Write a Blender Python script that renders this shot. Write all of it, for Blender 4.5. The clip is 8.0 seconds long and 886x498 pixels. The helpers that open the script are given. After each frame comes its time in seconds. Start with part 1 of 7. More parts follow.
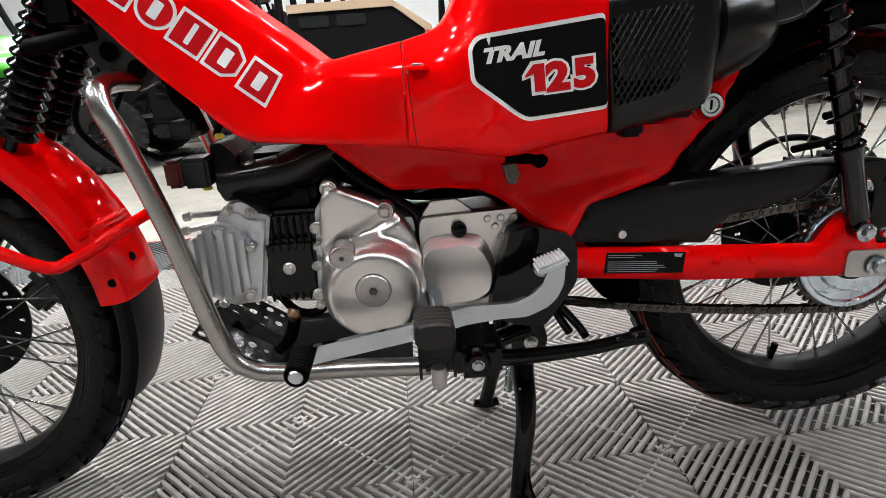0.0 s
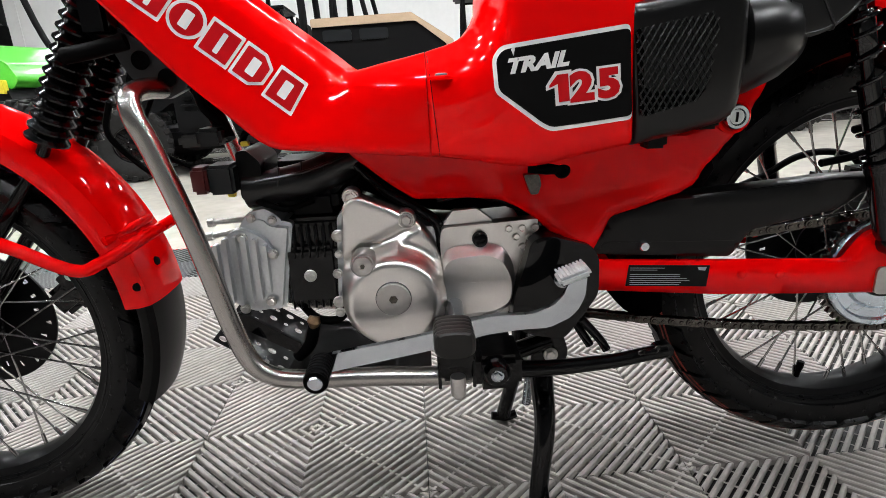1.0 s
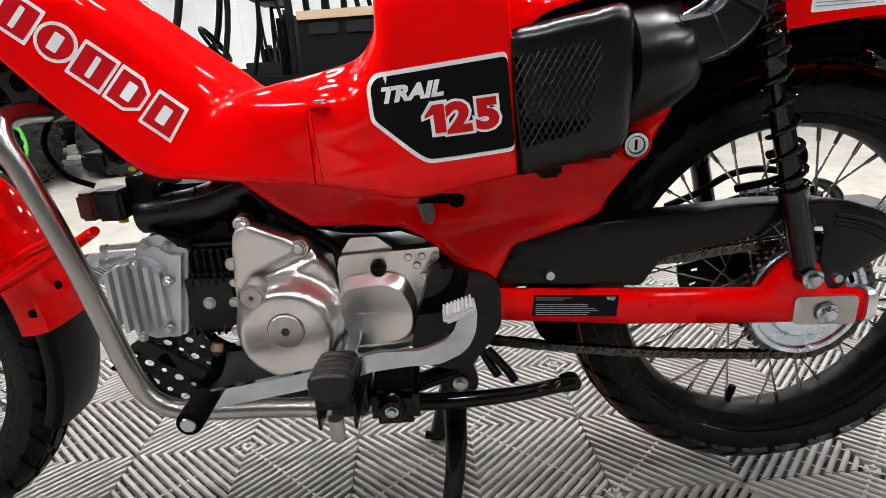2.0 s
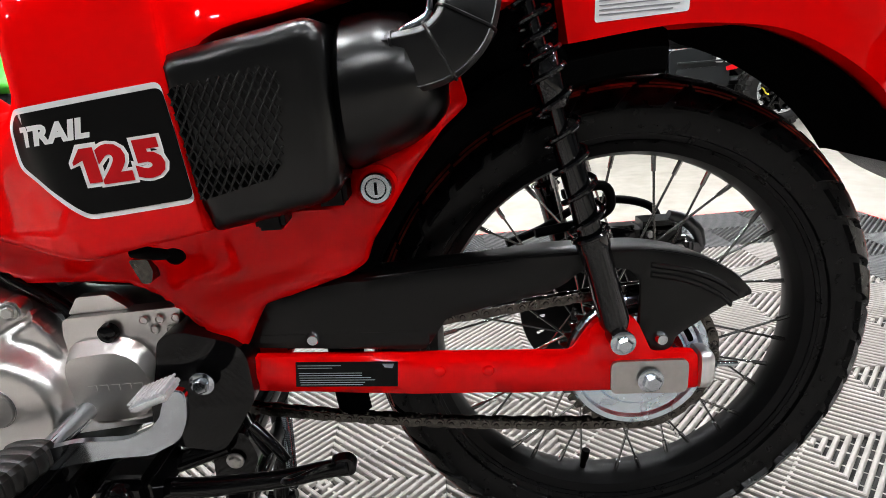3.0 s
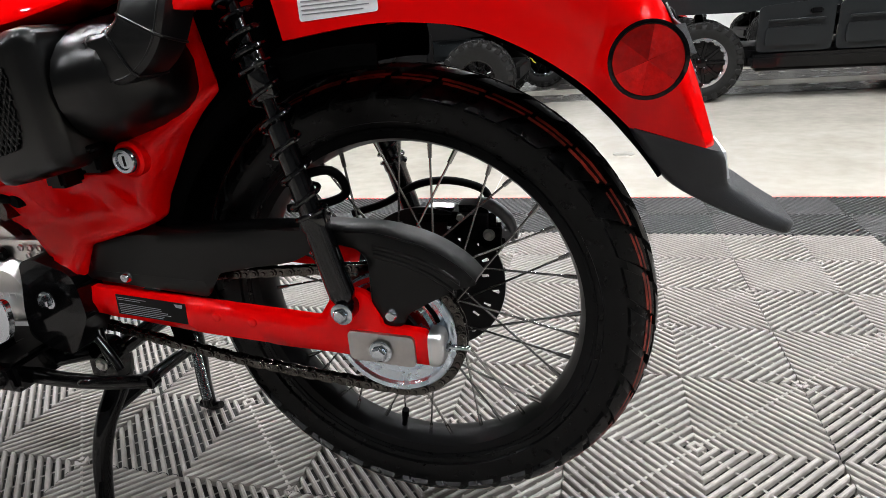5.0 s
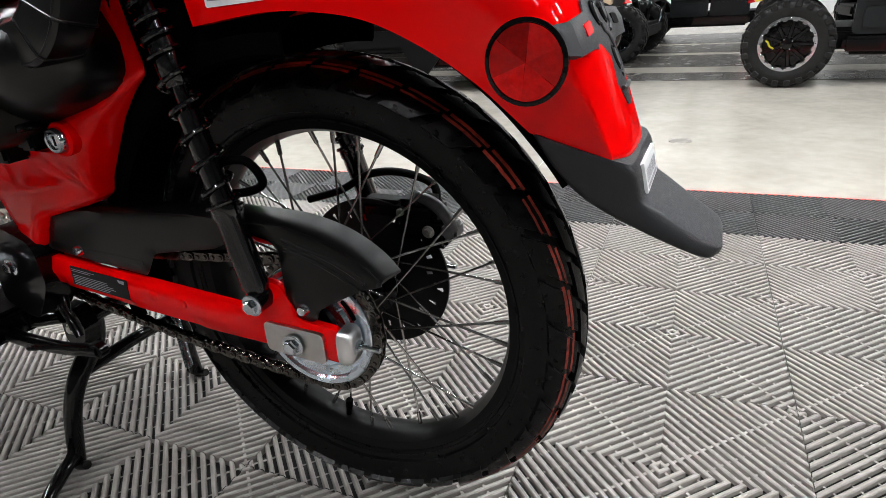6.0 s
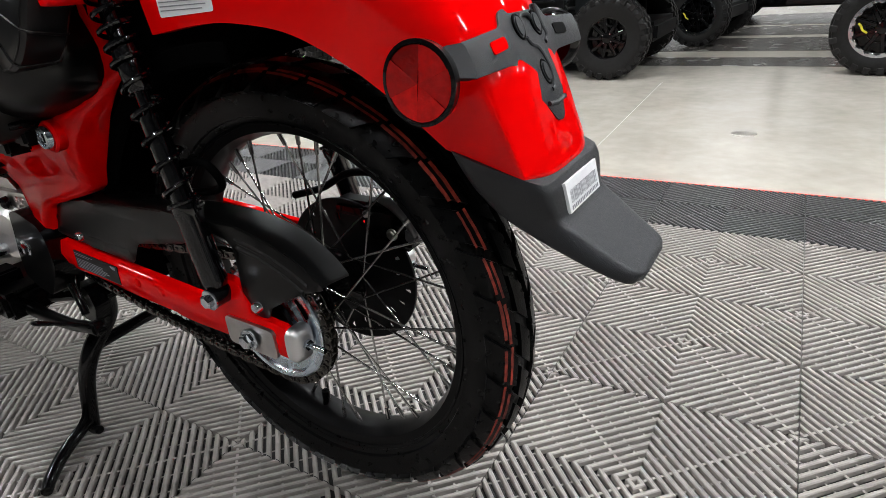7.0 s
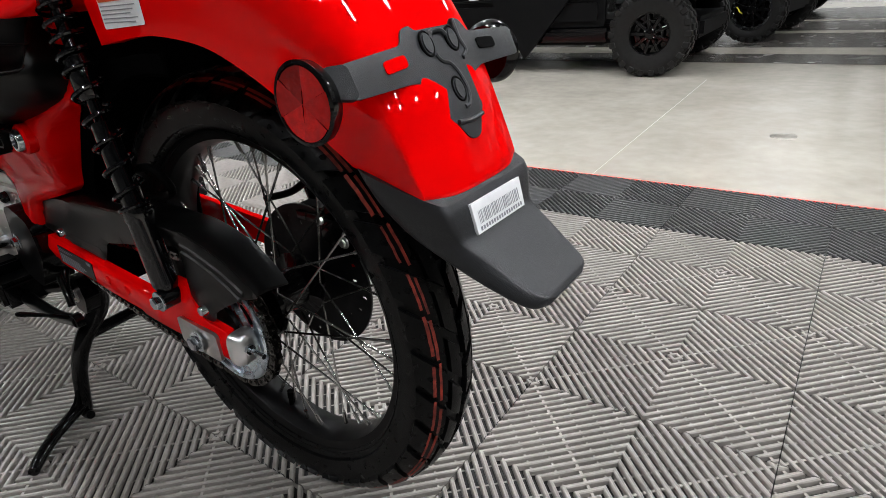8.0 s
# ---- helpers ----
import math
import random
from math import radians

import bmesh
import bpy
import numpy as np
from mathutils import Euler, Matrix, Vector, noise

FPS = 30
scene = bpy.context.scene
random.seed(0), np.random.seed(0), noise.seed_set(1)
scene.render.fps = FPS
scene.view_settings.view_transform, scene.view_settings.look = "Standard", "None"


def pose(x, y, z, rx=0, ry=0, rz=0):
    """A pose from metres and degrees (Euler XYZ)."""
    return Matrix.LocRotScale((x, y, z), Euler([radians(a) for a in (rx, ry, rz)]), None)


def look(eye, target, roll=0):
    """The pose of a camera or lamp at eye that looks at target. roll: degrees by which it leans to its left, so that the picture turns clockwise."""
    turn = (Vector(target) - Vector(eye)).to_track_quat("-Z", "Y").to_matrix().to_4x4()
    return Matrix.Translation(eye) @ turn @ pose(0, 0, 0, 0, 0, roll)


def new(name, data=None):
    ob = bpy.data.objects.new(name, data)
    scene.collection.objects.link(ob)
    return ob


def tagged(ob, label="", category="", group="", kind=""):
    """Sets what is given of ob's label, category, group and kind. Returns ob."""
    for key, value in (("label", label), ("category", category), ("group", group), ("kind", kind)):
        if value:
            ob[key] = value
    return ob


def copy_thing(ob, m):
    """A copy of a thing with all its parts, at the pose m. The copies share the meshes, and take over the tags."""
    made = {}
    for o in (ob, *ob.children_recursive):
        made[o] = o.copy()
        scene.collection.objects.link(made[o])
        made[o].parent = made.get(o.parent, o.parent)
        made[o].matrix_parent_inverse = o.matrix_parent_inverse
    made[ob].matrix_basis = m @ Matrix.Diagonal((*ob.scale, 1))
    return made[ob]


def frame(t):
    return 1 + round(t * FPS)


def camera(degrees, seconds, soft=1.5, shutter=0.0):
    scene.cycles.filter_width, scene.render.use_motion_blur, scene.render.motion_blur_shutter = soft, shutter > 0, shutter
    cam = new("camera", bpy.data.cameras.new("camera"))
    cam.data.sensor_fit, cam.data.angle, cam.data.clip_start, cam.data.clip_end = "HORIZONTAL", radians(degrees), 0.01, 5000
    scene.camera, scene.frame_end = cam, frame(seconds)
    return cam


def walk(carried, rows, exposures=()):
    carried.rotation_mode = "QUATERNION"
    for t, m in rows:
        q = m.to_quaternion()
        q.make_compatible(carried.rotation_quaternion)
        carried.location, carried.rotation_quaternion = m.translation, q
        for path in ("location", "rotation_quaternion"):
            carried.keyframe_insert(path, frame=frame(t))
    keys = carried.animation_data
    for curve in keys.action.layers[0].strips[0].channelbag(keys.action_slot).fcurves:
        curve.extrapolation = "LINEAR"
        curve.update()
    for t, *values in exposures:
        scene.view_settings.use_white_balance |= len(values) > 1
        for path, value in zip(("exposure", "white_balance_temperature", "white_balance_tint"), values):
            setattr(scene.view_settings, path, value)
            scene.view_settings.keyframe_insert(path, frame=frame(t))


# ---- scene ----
cam = camera(74.6, 8.0, soft=0.5)
PATH = [
    (0, (-0.582, -0.794, 0.604), (-0.497, 1.109, -0.007), -4.3),
    (0.5, (-0.585, -0.796, 0.606), (-0.54, 1.117, 0.024), -4.0),
    (1, (-0.586, -0.795, 0.6), (-0.558, 1.123, 0.036), -3.9),
    (1.2, (-0.576, -0.79, 0.603), (-0.553, 1.128, 0.036), -3.9),
    (2.3, (-0.383, -0.728, 0.633), (-0.376, 1.178, 0.028), -4.1),
    (2.5, (-0.325, -0.698, 0.623), (-0.311, 1.219, 0.055), -4.6),
    (3, (-0.188, -0.643, 0.629), (-0.215, 1.269, 0.042), -4.9),
    (3.5, (-0.045, -0.641, 0.625), (-0.182, 1.269, 0.046), -4.7),
    (4, (0.09, -0.654, 0.636), (-0.191, 1.234, 0.038), -4.6),
    (4.5, (0.177, -0.657, 0.651), (-0.269, 1.179, -0.004), -4.8),
    (4.7, (0.204, -0.653, 0.642), (-0.293, 1.162, -0.034), -4.8),
    (5.8, (0.35, -0.567, 0.638), (-0.389, 1.13, -0.121), -3.9),
    (6, (0.384, -0.55, 0.646), (-0.402, 1.12, -0.125), -3.7),
    (6.5, (0.446, -0.516, 0.66), (-0.451, 1.087, -0.132), -3.7),
    (7, (0.497, -0.482, 0.665), (-0.494, 1.052, -0.151), -4.1),
    (7.5, (0.539, -0.443, 0.67), (-0.503, 1.055, -0.149), -4.0),
    (8, (0.588, -0.407, 0.675), (-0.532, 1.029, -0.152), -4.3),
]
EXPOSURES = ((0.0, 0.20), (2.5, 0.31), (3.5, 0.34), (4.5, 0.2), (6.0, -0.05), (8.0, -0.35))
walk(cam, [(t, look(eye, target, roll)) for t, eye, target, roll in PATH], EXPOSURES)

from mathutils.bvhtree import BVHTree
from math import cos, pi, sin, sqrt

# ---------------------------------------------------------------- light
LAMP, LIFT = 190.0, 0.0
world = bpy.data.worlds.new("world")
scene.world = world
world.use_nodes = True
world.node_tree.nodes["Background"].inputs["Color"].default_value = (0.9, 0.95, 1.0, 1)
world.node_tree.nodes["Background"].inputs["Strength"].default_value = LIFT


# ---------------------------------------------------------------- materials
def mat(name, base, rough=0.5, metal=0.0, coat=0.0, grain=0.0, gscale=40.0, bump=0.0, bscale=400.0,
        rvar=0.0, stain=0.0, sscale=3.0, soft=False, stretch=None, vary=0.0, emit=0.0, spec=0.5, croug=0.04):
    """A surface with a large-scale stain, a fine grain, roughness wear and a bump."""
    m = bpy.data.materials.new(name)
    m.use_nodes = True
    nt = m.node_tree
    b = nt.nodes["Principled BSDF"]
    b.inputs["Base Color"].default_value = (*base, 1)
    b.inputs["Roughness"].default_value = rough
    b.inputs["Metallic"].default_value = metal
    b.inputs["Coat Weight"].default_value = coat
    b.inputs["Coat Roughness"].default_value = croug
    b.inputs["Specular IOR Level"].default_value = spec
    if emit:
        b.inputs["Emission Color"].default_value = (*base, 1)
        b.inputs["Emission Strength"].default_value = emit
        return m
    tc = nt.nodes.new("ShaderNodeTexCoord")
    src = tc.outputs["Object"]
    if stretch:
        mp = nt.nodes.new("ShaderNodeMapping")
        mp.inputs["Scale"].default_value = stretch
        nt.links.new(src, mp.inputs["Vector"])
        src = mp.outputs["Vector"]

    def noise_at(scale, detail=4.0):
        n = nt.nodes.new("ShaderNodeTexNoise")
        n.inputs["Scale"].default_value = scale
        n.inputs["Detail"].default_value = detail
        nt.links.new(src, n.inputs["Vector"])
        return n.outputs["Fac"]

    def ranged(value, lo, hi):
        r = nt.nodes.new("ShaderNodeMapRange")
        r.inputs["From Min"].default_value, r.inputs["From Max"].default_value = (0.05, 0.95) if soft else (0.3, 0.7)
        r.inputs["To Min"].default_value, r.inputs["To Max"].default_value = lo, hi
        nt.links.new(value, r.inputs["Value"])
        return r.outputs["Result"]

    factor = None
    for amount, scale in ((grain, gscale), (stain, sscale)):
        if amount:
            f = ranged(noise_at(scale), 1 - amount, 1 + amount)
            if factor is None:
                factor = f
            else:
                mu = nt.nodes.new("ShaderNodeMath")
                mu.operation = "MULTIPLY"
                nt.links.new(factor, mu.inputs[0])
                nt.links.new(f, mu.inputs[1])
                factor = mu.outputs[0]
    if vary:
        oi = nt.nodes.new("ShaderNodeObjectInfo")
        r = nt.nodes.new("ShaderNodeMapRange")
        r.inputs["To Min"].default_value, r.inputs["To Max"].default_value = 1 - vary, 1 + vary
        nt.links.new(oi.outputs["Random"], r.inputs["Value"])
        if factor is None:
            factor = r.outputs["Result"]
        else:
            mu = nt.nodes.new("ShaderNodeMath")
            mu.operation = "MULTIPLY"
            nt.links.new(factor, mu.inputs[0])
            nt.links.new(r.outputs["Result"], mu.inputs[1])
            factor = mu.outputs[0]
    if factor is not None:
        mx = nt.nodes.new("ShaderNodeVectorMath")
        mx.operation = "SCALE"
        mx.inputs[0].default_value = base
        nt.links.new(factor, mx.inputs["Scale"])
        nt.links.new(mx.outputs["Vector"], b.inputs["Base Color"])
    if rvar:
        nt.links.new(ranged(noise_at(gscale * 0.6), max(0.02, rough - rvar), rough + rvar), b.inputs["Roughness"])
    if bump:
        bp = nt.nodes.new("ShaderNodeBump")
        bp.inputs["Strength"].default_value = bump
        bp.inputs["Distance"].default_value = 0.001
        nt.links.new(noise_at(bscale, 2.0), bp.inputs["Height"])
        nt.links.new(bp.outputs["Normal"], b.inputs["Normal"])
    return m


RED = mat("red_paint", (0.80, 0.0008, 0.0012), 0.5, spec=0.0, coat=0.42, croug=0.014, stain=0.03, sscale=6, bump=0.006, bscale=60)
FRAME_RED = mat("red_frame_paint", (0.80, 0.0008, 0.0014), 0.5, spec=0.0, coat=0.4, croug=0.03, stain=0.04, sscale=9, bump=0.03, bscale=120)
BLACK = mat("black_plastic", (0.0010, 0.0010, 0.0011), 0.36, spec=0.12, grain=0.1, gscale=60, bump=0.05, bscale=900)
SOFT_BLACK = mat("soft_black_plastic", (0.0008, 0.0008, 0.0009), 0.6, spec=0.04, grain=0.1, gscale=60, bump=0.05, bscale=600)
LINER = mat("matt_black_liner", (0.0022, 0.0022, 0.0022), 0.8, spec=0.0, grain=0.2, gscale=60)
AIR_BOX = mat("air_box_plastic", (0.0005, 0.0005, 0.0006), 0.28, spec=0.42, grain=0.1, gscale=60, bump=0.05, bscale=900)
DUCT = mat("duct_rubber", (0.002, 0.002, 0.0022), 0.3, spec=0.5, grain=0.1, gscale=60, bump=0.05, bscale=900)
GUARD = mat("black_guard_plastic", (0.0018, 0.0018, 0.0018), 0.34, spec=0.28, grain=0.1, gscale=60, bump=0.05, bscale=900)
GLOSS = mat("gloss_black_paint", (0.0016, 0.0016, 0.0018), 0.35, spec=0.03, coat=0.5, croug=0.06, rvar=0.02, gscale=40)
SHOCK_BLACK = mat("gloss_black_enamel", (0.0014, 0.0015, 0.0019), 0.3, spec=0.05, coat=1.0, croug=0.03, rvar=0.02, gscale=40)
RUBBER = mat("tyre_rubber", (0.0018, 0.0019, 0.0021), 0.32, spec=0.18, grain=0.25, gscale=120, bump=0.2, bscale=500, rvar=0.08, stain=0.15, sscale=12)
DUSTY_RUBBER = mat("dusty_tyre_rubber", (0.009, 0.0088, 0.0086), 0.5, spec=0.2, grain=0.25, gscale=60, bump=0.2, bscale=300, stain=0.2, sscale=6)
RIM = mat("black_rim_enamel", (0.003, 0.003, 0.0033), 0.36, spec=0.14, rvar=0.06, gscale=60, grain=0.1)
RIB_RUBBER = mat("glossy_gaiter_rubber", (0.001, 0.001, 0.0011), 0.13, spec=0.3, rvar=0.04, gscale=60)
FLAP = mat("charcoal_plastic", (0.0105, 0.0118, 0.0145), 0.42, spec=0.5, grain=0.12, gscale=500, bump=0.4, bscale=1600, rvar=0.05)
STEEL = mat("brushed_steel", (0.46, 0.44, 0.42), 0.27, metal=1.0, grain=0.02, gscale=900)
BRIGHT = mat("plated_end_cap", (0.84, 0.84, 0.84), 0.36, metal=1.0, rvar=0.04, gscale=80)
CHROME = mat("zinc_plated_steel", (0.56, 0.60, 0.64), 0.12, metal=1.0, rvar=0.03, gscale=60, grain=0.05)
BOLT = mat("bolt_zinc", (0.55, 0.54, 0.52), 0.28, metal=1.0, grain=0.15, gscale=200)
CASTING = mat("satin_aluminium", (0.80, 0.775, 0.75), 0.30, metal=1.0, grain=0.015, gscale=400, stain=0.02, sscale=14)
ROUGH_CAST = mat("sand_cast_aluminium", (0.62, 0.64, 0.66), 0.36, metal=0.9, grain=0.05, gscale=250, bump=0.1, bscale=1300, stain=0.05, sscale=20)
ZINC = mat("bright_zinc", (0.74, 0.83, 0.92), 0.26, metal=1.0, rvar=0.05, gscale=60)
KNURL = mat("knurled_alloy", (0.62, 0.63, 0.64), 0.45, metal=0.35, grain=0.1, gscale=200)
DISC = mat("blackened_disc_steel", (0.003, 0.003, 0.0033), 0.36, spec=0.15, grain=0.2, gscale=100)
PEG = mat("ribbed_peg_rubber", (0.0065, 0.006, 0.0055), 0.36, spec=0.35, grain=0.2, gscale=150, bump=0.1, bscale=700)
PLATE = mat("satin_steel_plate", (0.50, 0.485, 0.47), 0.34, metal=1.0, grain=0.05, gscale=120)
SPOKE = mat("spoke_steel", (0.36, 0.355, 0.345), 0.25, metal=1.0, grain=0.1, gscale=200)
CHAIN = mat("oiled_chain_steel", (0.085, 0.078, 0.07), 0.22, metal=0.95, grain=0.4, gscale=220, rvar=0.06)
WHITE_VINYL = mat("white_vinyl", (0.80, 0.79, 0.78), 0.3, grain=0.03, gscale=80, coat=0.3)
RED_VINYL = mat("red_vinyl", (0.50, 0.004, 0.008), 0.3, spec=0.2, grain=0.03, gscale=80)
BLACK_VINYL = mat("black_vinyl", (0.002, 0.002, 0.0022), 0.3, spec=0.12, grain=0.1, gscale=60)
PAPER = mat("sticker_paper", (0.86, 0.87, 0.89), 0.4, grain=0.04, gscale=120)
GREY_INK = mat("grey_ink", (0.26, 0.27, 0.30), 0.5, grain=0.2, gscale=300)
ORANGE = mat("orange_ink", (0.60, 0.085, 0.012), 0.4, grain=0.05, gscale=100)
# vary puts the facets' uneven retroreflection into their base colour
LENS = mat("red_reflector_lens", (0.34, 0.0006, 0.0006), 0.16, spec=0.2, coat=0.15, vary=0.75, grain=0.2, gscale=160, bump=0.35, bscale=420)
BLUE_STRIPE = mat("blue_tyre_stripe", (0.02, 0.035, 0.10), 0.6, grain=0.4, gscale=160)
STRIPE = mat("red_tyre_stripe", (0.24, 0.026, 0.014), 0.55, grain=0.6, gscale=120, stain=0.4, sscale=25)
YELLOW = mat("yellow_paint_mark", (0.62, 0.52, 0.03), 0.45, grain=0.1)
DULL_CAST = mat("dull_alloy", (0.13, 0.13, 0.135), 0.42, metal=0.8, grain=0.15, gscale=120)
COPPER = mat("heat_tinted_copper", (0.55, 0.36, 0.22), 0.35, metal=1.0, grain=0.2, gscale=200)
TILE = mat("grey_floor_tile", (0.268, 0.247, 0.230), 0.42, spec=0.3, grain=0.10, gscale=60, stain=0.10, sscale=5, vary=0.05, rvar=0.08, bump=0.1, bscale=300)
# near-black colour that paints in the shade between the grey ribs
TILE_GAP_SHADE = mat("grey_tile_gap_shade", (0.008, 0.0076, 0.0072), 0.6, grain=0.2, gscale=50)
DARK_TILE = mat("charcoal_floor_tile", (0.042, 0.042, 0.043), 0.38, grain=0.15, gscale=60, vary=0.08, rvar=0.08)
# likewise, shade between the charcoal ribs put into the colour
DARK_GAP_SHADE = mat("charcoal_tile_gap_shade", (0.009, 0.009, 0.009), 0.6, grain=0.2)
EDGE_RED = mat("red_edging_plastic", (0.85, 0.06, 0.045), 0.4, grain=0.1, gscale=50)
CONCRETE = mat("polished_concrete", (0.42, 0.39, 0.342), 0.20, grain=0.16, gscale=16, stain=0.22, sscale=2.6, rvar=0.06, soft=True, bump=0.0)
DARK_BAND = mat("charcoal_floor_band", (0.075, 0.070, 0.064), 0.26, grain=0.2, gscale=9, stain=0.35, sscale=1.7, rvar=0.05, soft=True)
SEAM = mat("concrete_joint", (0.52, 0.50, 0.46), 0.5, grain=0.2, gscale=30)
WALL = mat("white_wall_paint", (0.80, 0.80, 0.79), 0.55, grain=0.02, gscale=8, stain=0.03, sscale=0.6, bump=0.1, bscale=60)
GREY_WALL = mat("grey_wall_paint", (0.10, 0.10, 0.102), 0.6, grain=0.04, gscale=6, stain=0.05, sscale=0.6)
DIM_WALL = mat("charcoal_wall_paint", (0.05, 0.05, 0.052), 0.6, grain=0.05, gscale=6, stain=0.05, sscale=0.6)
CEIL = mat("black_ceiling_paint", (0.02, 0.02, 0.02), 0.7, grain=0.06, gscale=4)
LED = mat("led_panel", (0.96, 0.98, 1.0), 0.5, emit=LAMP)
HOUSING = mat("lamp_housing", (0.6, 0.6, 0.6), 0.5, grain=0.03)
TAN = mat("tan_utility_plastic", (0.42, 0.31, 0.21), 0.34, grain=0.05, gscale=60, bump=0.1, bscale=400, coat=0.2)
GREEN = mat("lime_green_plastic", (0.10, 0.55, 0.05), 0.3, grain=0.05, gscale=60, coat=0.3)
SLATE = mat("slate_body_plastic", (0.008, 0.0095, 0.0105), 0.3, spec=0.3, grain=0.1, gscale=60, coat=0.1)
TUB = mat("black_tub_plastic", (0.003, 0.003, 0.0033), 0.5, spec=0.1, grain=0.2, gscale=120, bump=0.2, bscale=600)
GLASS = bpy.data.materials.new("windscreen_glass")
GLASS.use_nodes = True
_g = GLASS.node_tree.nodes["Principled BSDF"]
_g.inputs["Base Color"].default_value = (0.9, 0.96, 0.95, 1)
_g.inputs["Transmission Weight"].default_value = 1.0
_g.inputs["Roughness"].default_value = 0.02


# ---------------------------------------------------------------- shape helpers
def part(name, bm, material, parent=None, label="", angle=38):
    """Links a bmesh as one mesh object, under a thing or under a part of it."""
    bmesh.ops.recalc_face_normals(bm, faces=bm.faces)
    me = bpy.data.meshes.new(name)
    bm.to_mesh(me)
    bm.free()
    me.materials.append(material)
    me.shade_smooth()
    me.set_sharp_from_angle(angle=radians(angle))
    ob = new(name, me)
    ob.parent = parent
    if label:
        tagged(ob, label)
    return ob


def sub(name, mesh, parent, m):
    """One more object on a mesh that is already there, at m."""
    ob = new(name, mesh)
    ob.parent = parent
    ob.matrix_basis = m
    return ob


def thing(name, label, category, group="", kind="", at=None):
    ob = new(name)
    ob.empty_display_size = 0.1
    if at is not None:
        ob.matrix_basis = at
    return tagged(ob, label, category, group, kind)


def spline(pts, n):
    """Catmull-Rom through the points, n steps a span."""
    p = [np.array(q, float) for q in pts]
    p = [2 * p[0] - p[1]] + p + [2 * p[-1] - p[-2]]
    out = []
    for i in range(1, len(p) - 2):
        a, b, c, d = p[i - 1:i + 3]
        for k in range(n):
            t = k / n
            out.append(0.5 * (2 * b + (c - a) * t + (2 * a - 5 * b + 4 * c - d) * t * t + (3 * b - a - 3 * c + d) * t ** 3))
    out.append(p[-2])
    return out


def fillet(pts, r, n=4):
    """The closed polygon with its corners rounded."""
    out, p = [], [np.array(q, float) for q in pts]
    for i, b in enumerate(p):
        a, c = p[i - 1], p[(i + 1) % len(p)]
        u, v = a - b, c - b
        lu, lv = np.linalg.norm(u), np.linalg.norm(v)
        d = min(r, 0.48 * lu, 0.48 * lv)
        s, e = b + u / lu * d, b + v / lv * d
        for k in range(n + 1):
            t = k / n
            out.append(tuple((1 - t) ** 2 * s + 2 * t * (1 - t) * b + t * t * e))
    return out


def add_rings(bm, rings, closed=True, caps=True):
    rows = [[bm.verts.new(tuple(q)) for q in ring] for ring in rings]
    n = len(rows[0])
    for a, b in zip(rows, rows[1:]):
        for i in range(n if closed else n - 1):
            bm.faces.new((a[i], a[(i + 1) % n], b[(i + 1) % n], b[i]))
    if caps and closed:
        bm.faces.new(rows[0][::-1])
        bm.faces.new(rows[-1])
    return rows


def tube(bm, pts, r, n=12, steps=6, caps=True):
    """A round bar along a smooth line; r is one radius or one for each point."""
    line = spline(pts, steps) if steps > 1 else [np.array(p, float) for p in pts]
    rad = [float(r)] * len(line) if np.isscalar(r) else list(np.interp(np.linspace(0, 1, len(line)), np.linspace(0, 1, len(r)), r))
    up, rings = None, []
    for i, p in enumerate(line):
        d = line[min(i + 1, len(line) - 1)] - line[max(i - 1, 0)]
        d = d / (np.linalg.norm(d) + 1e-12)
        if up is None:
            up = np.cross(d, (0, 0, 1) if abs(d[2]) < 0.9 else (1, 0, 0))
        up = up - d * (up @ d)
        up = up / np.linalg.norm(up)
        side = np.cross(d, up)
        rings.append([p + rad[i] * (cos(a) * up + sin(a) * side) for a in np.linspace(0, 2 * pi, n, endpoint=False)])
    add_rings(bm, rings, caps=caps)
    return bm


def lathe(bm, prof, n=32, at=(0, 0, 0), closed=False, axis="y"):
    """Turns rows of (radius, height) about an axis through at."""
    rings = []
    for k in range(n):
        a = 2 * pi * k / n
        ring = []
        for r, h in prof:
            if axis == "y":
                q = (r * cos(a), h, r * sin(a))
            elif axis == "x":
                q = (h, r * cos(a), r * sin(a))
            else:
                q = (r * cos(a), r * sin(a), h)
            ring.append(bm.verts.new((at[0] + q[0], at[1] + q[1], at[2] + q[2])))
        rings.append(ring)
    m = len(prof)
    for k in range(n):
        a, b = rings[k], rings[(k + 1) % n]
        for i in range(m if closed else m - 1):
            j = (i + 1) % m
            bm.faces.new((a[i], a[j], b[j], b[i]))
    if not closed:
        for end in (0, m - 1):
            if prof[end][0] > 1e-6:
                bm.faces.new([ring[end] for ring in rings])
    return bm


def prism(bm, poly, y0, y1, bevel=0.0, segs=2):
    """A plate of outline poly (x, z) from y0 (the side that shows) to y1."""
    a = [bm.verts.new((x, y0, z)) for x, z in poly]
    b = [bm.verts.new((x, y1, z)) for x, z in poly]
    n = len(poly)
    f = bm.faces.new(a)
    bm.faces.new(b[::-1])
    for i in range(n):
        bm.faces.new((a[i], b[i], b[(i + 1) % n], a[(i + 1) % n]))
    if bevel:
        bmesh.ops.bevel(bm, geom=list(f.edges), offset=bevel, segments=segs, affect="EDGES", clamp_overlap=True)
    return bm


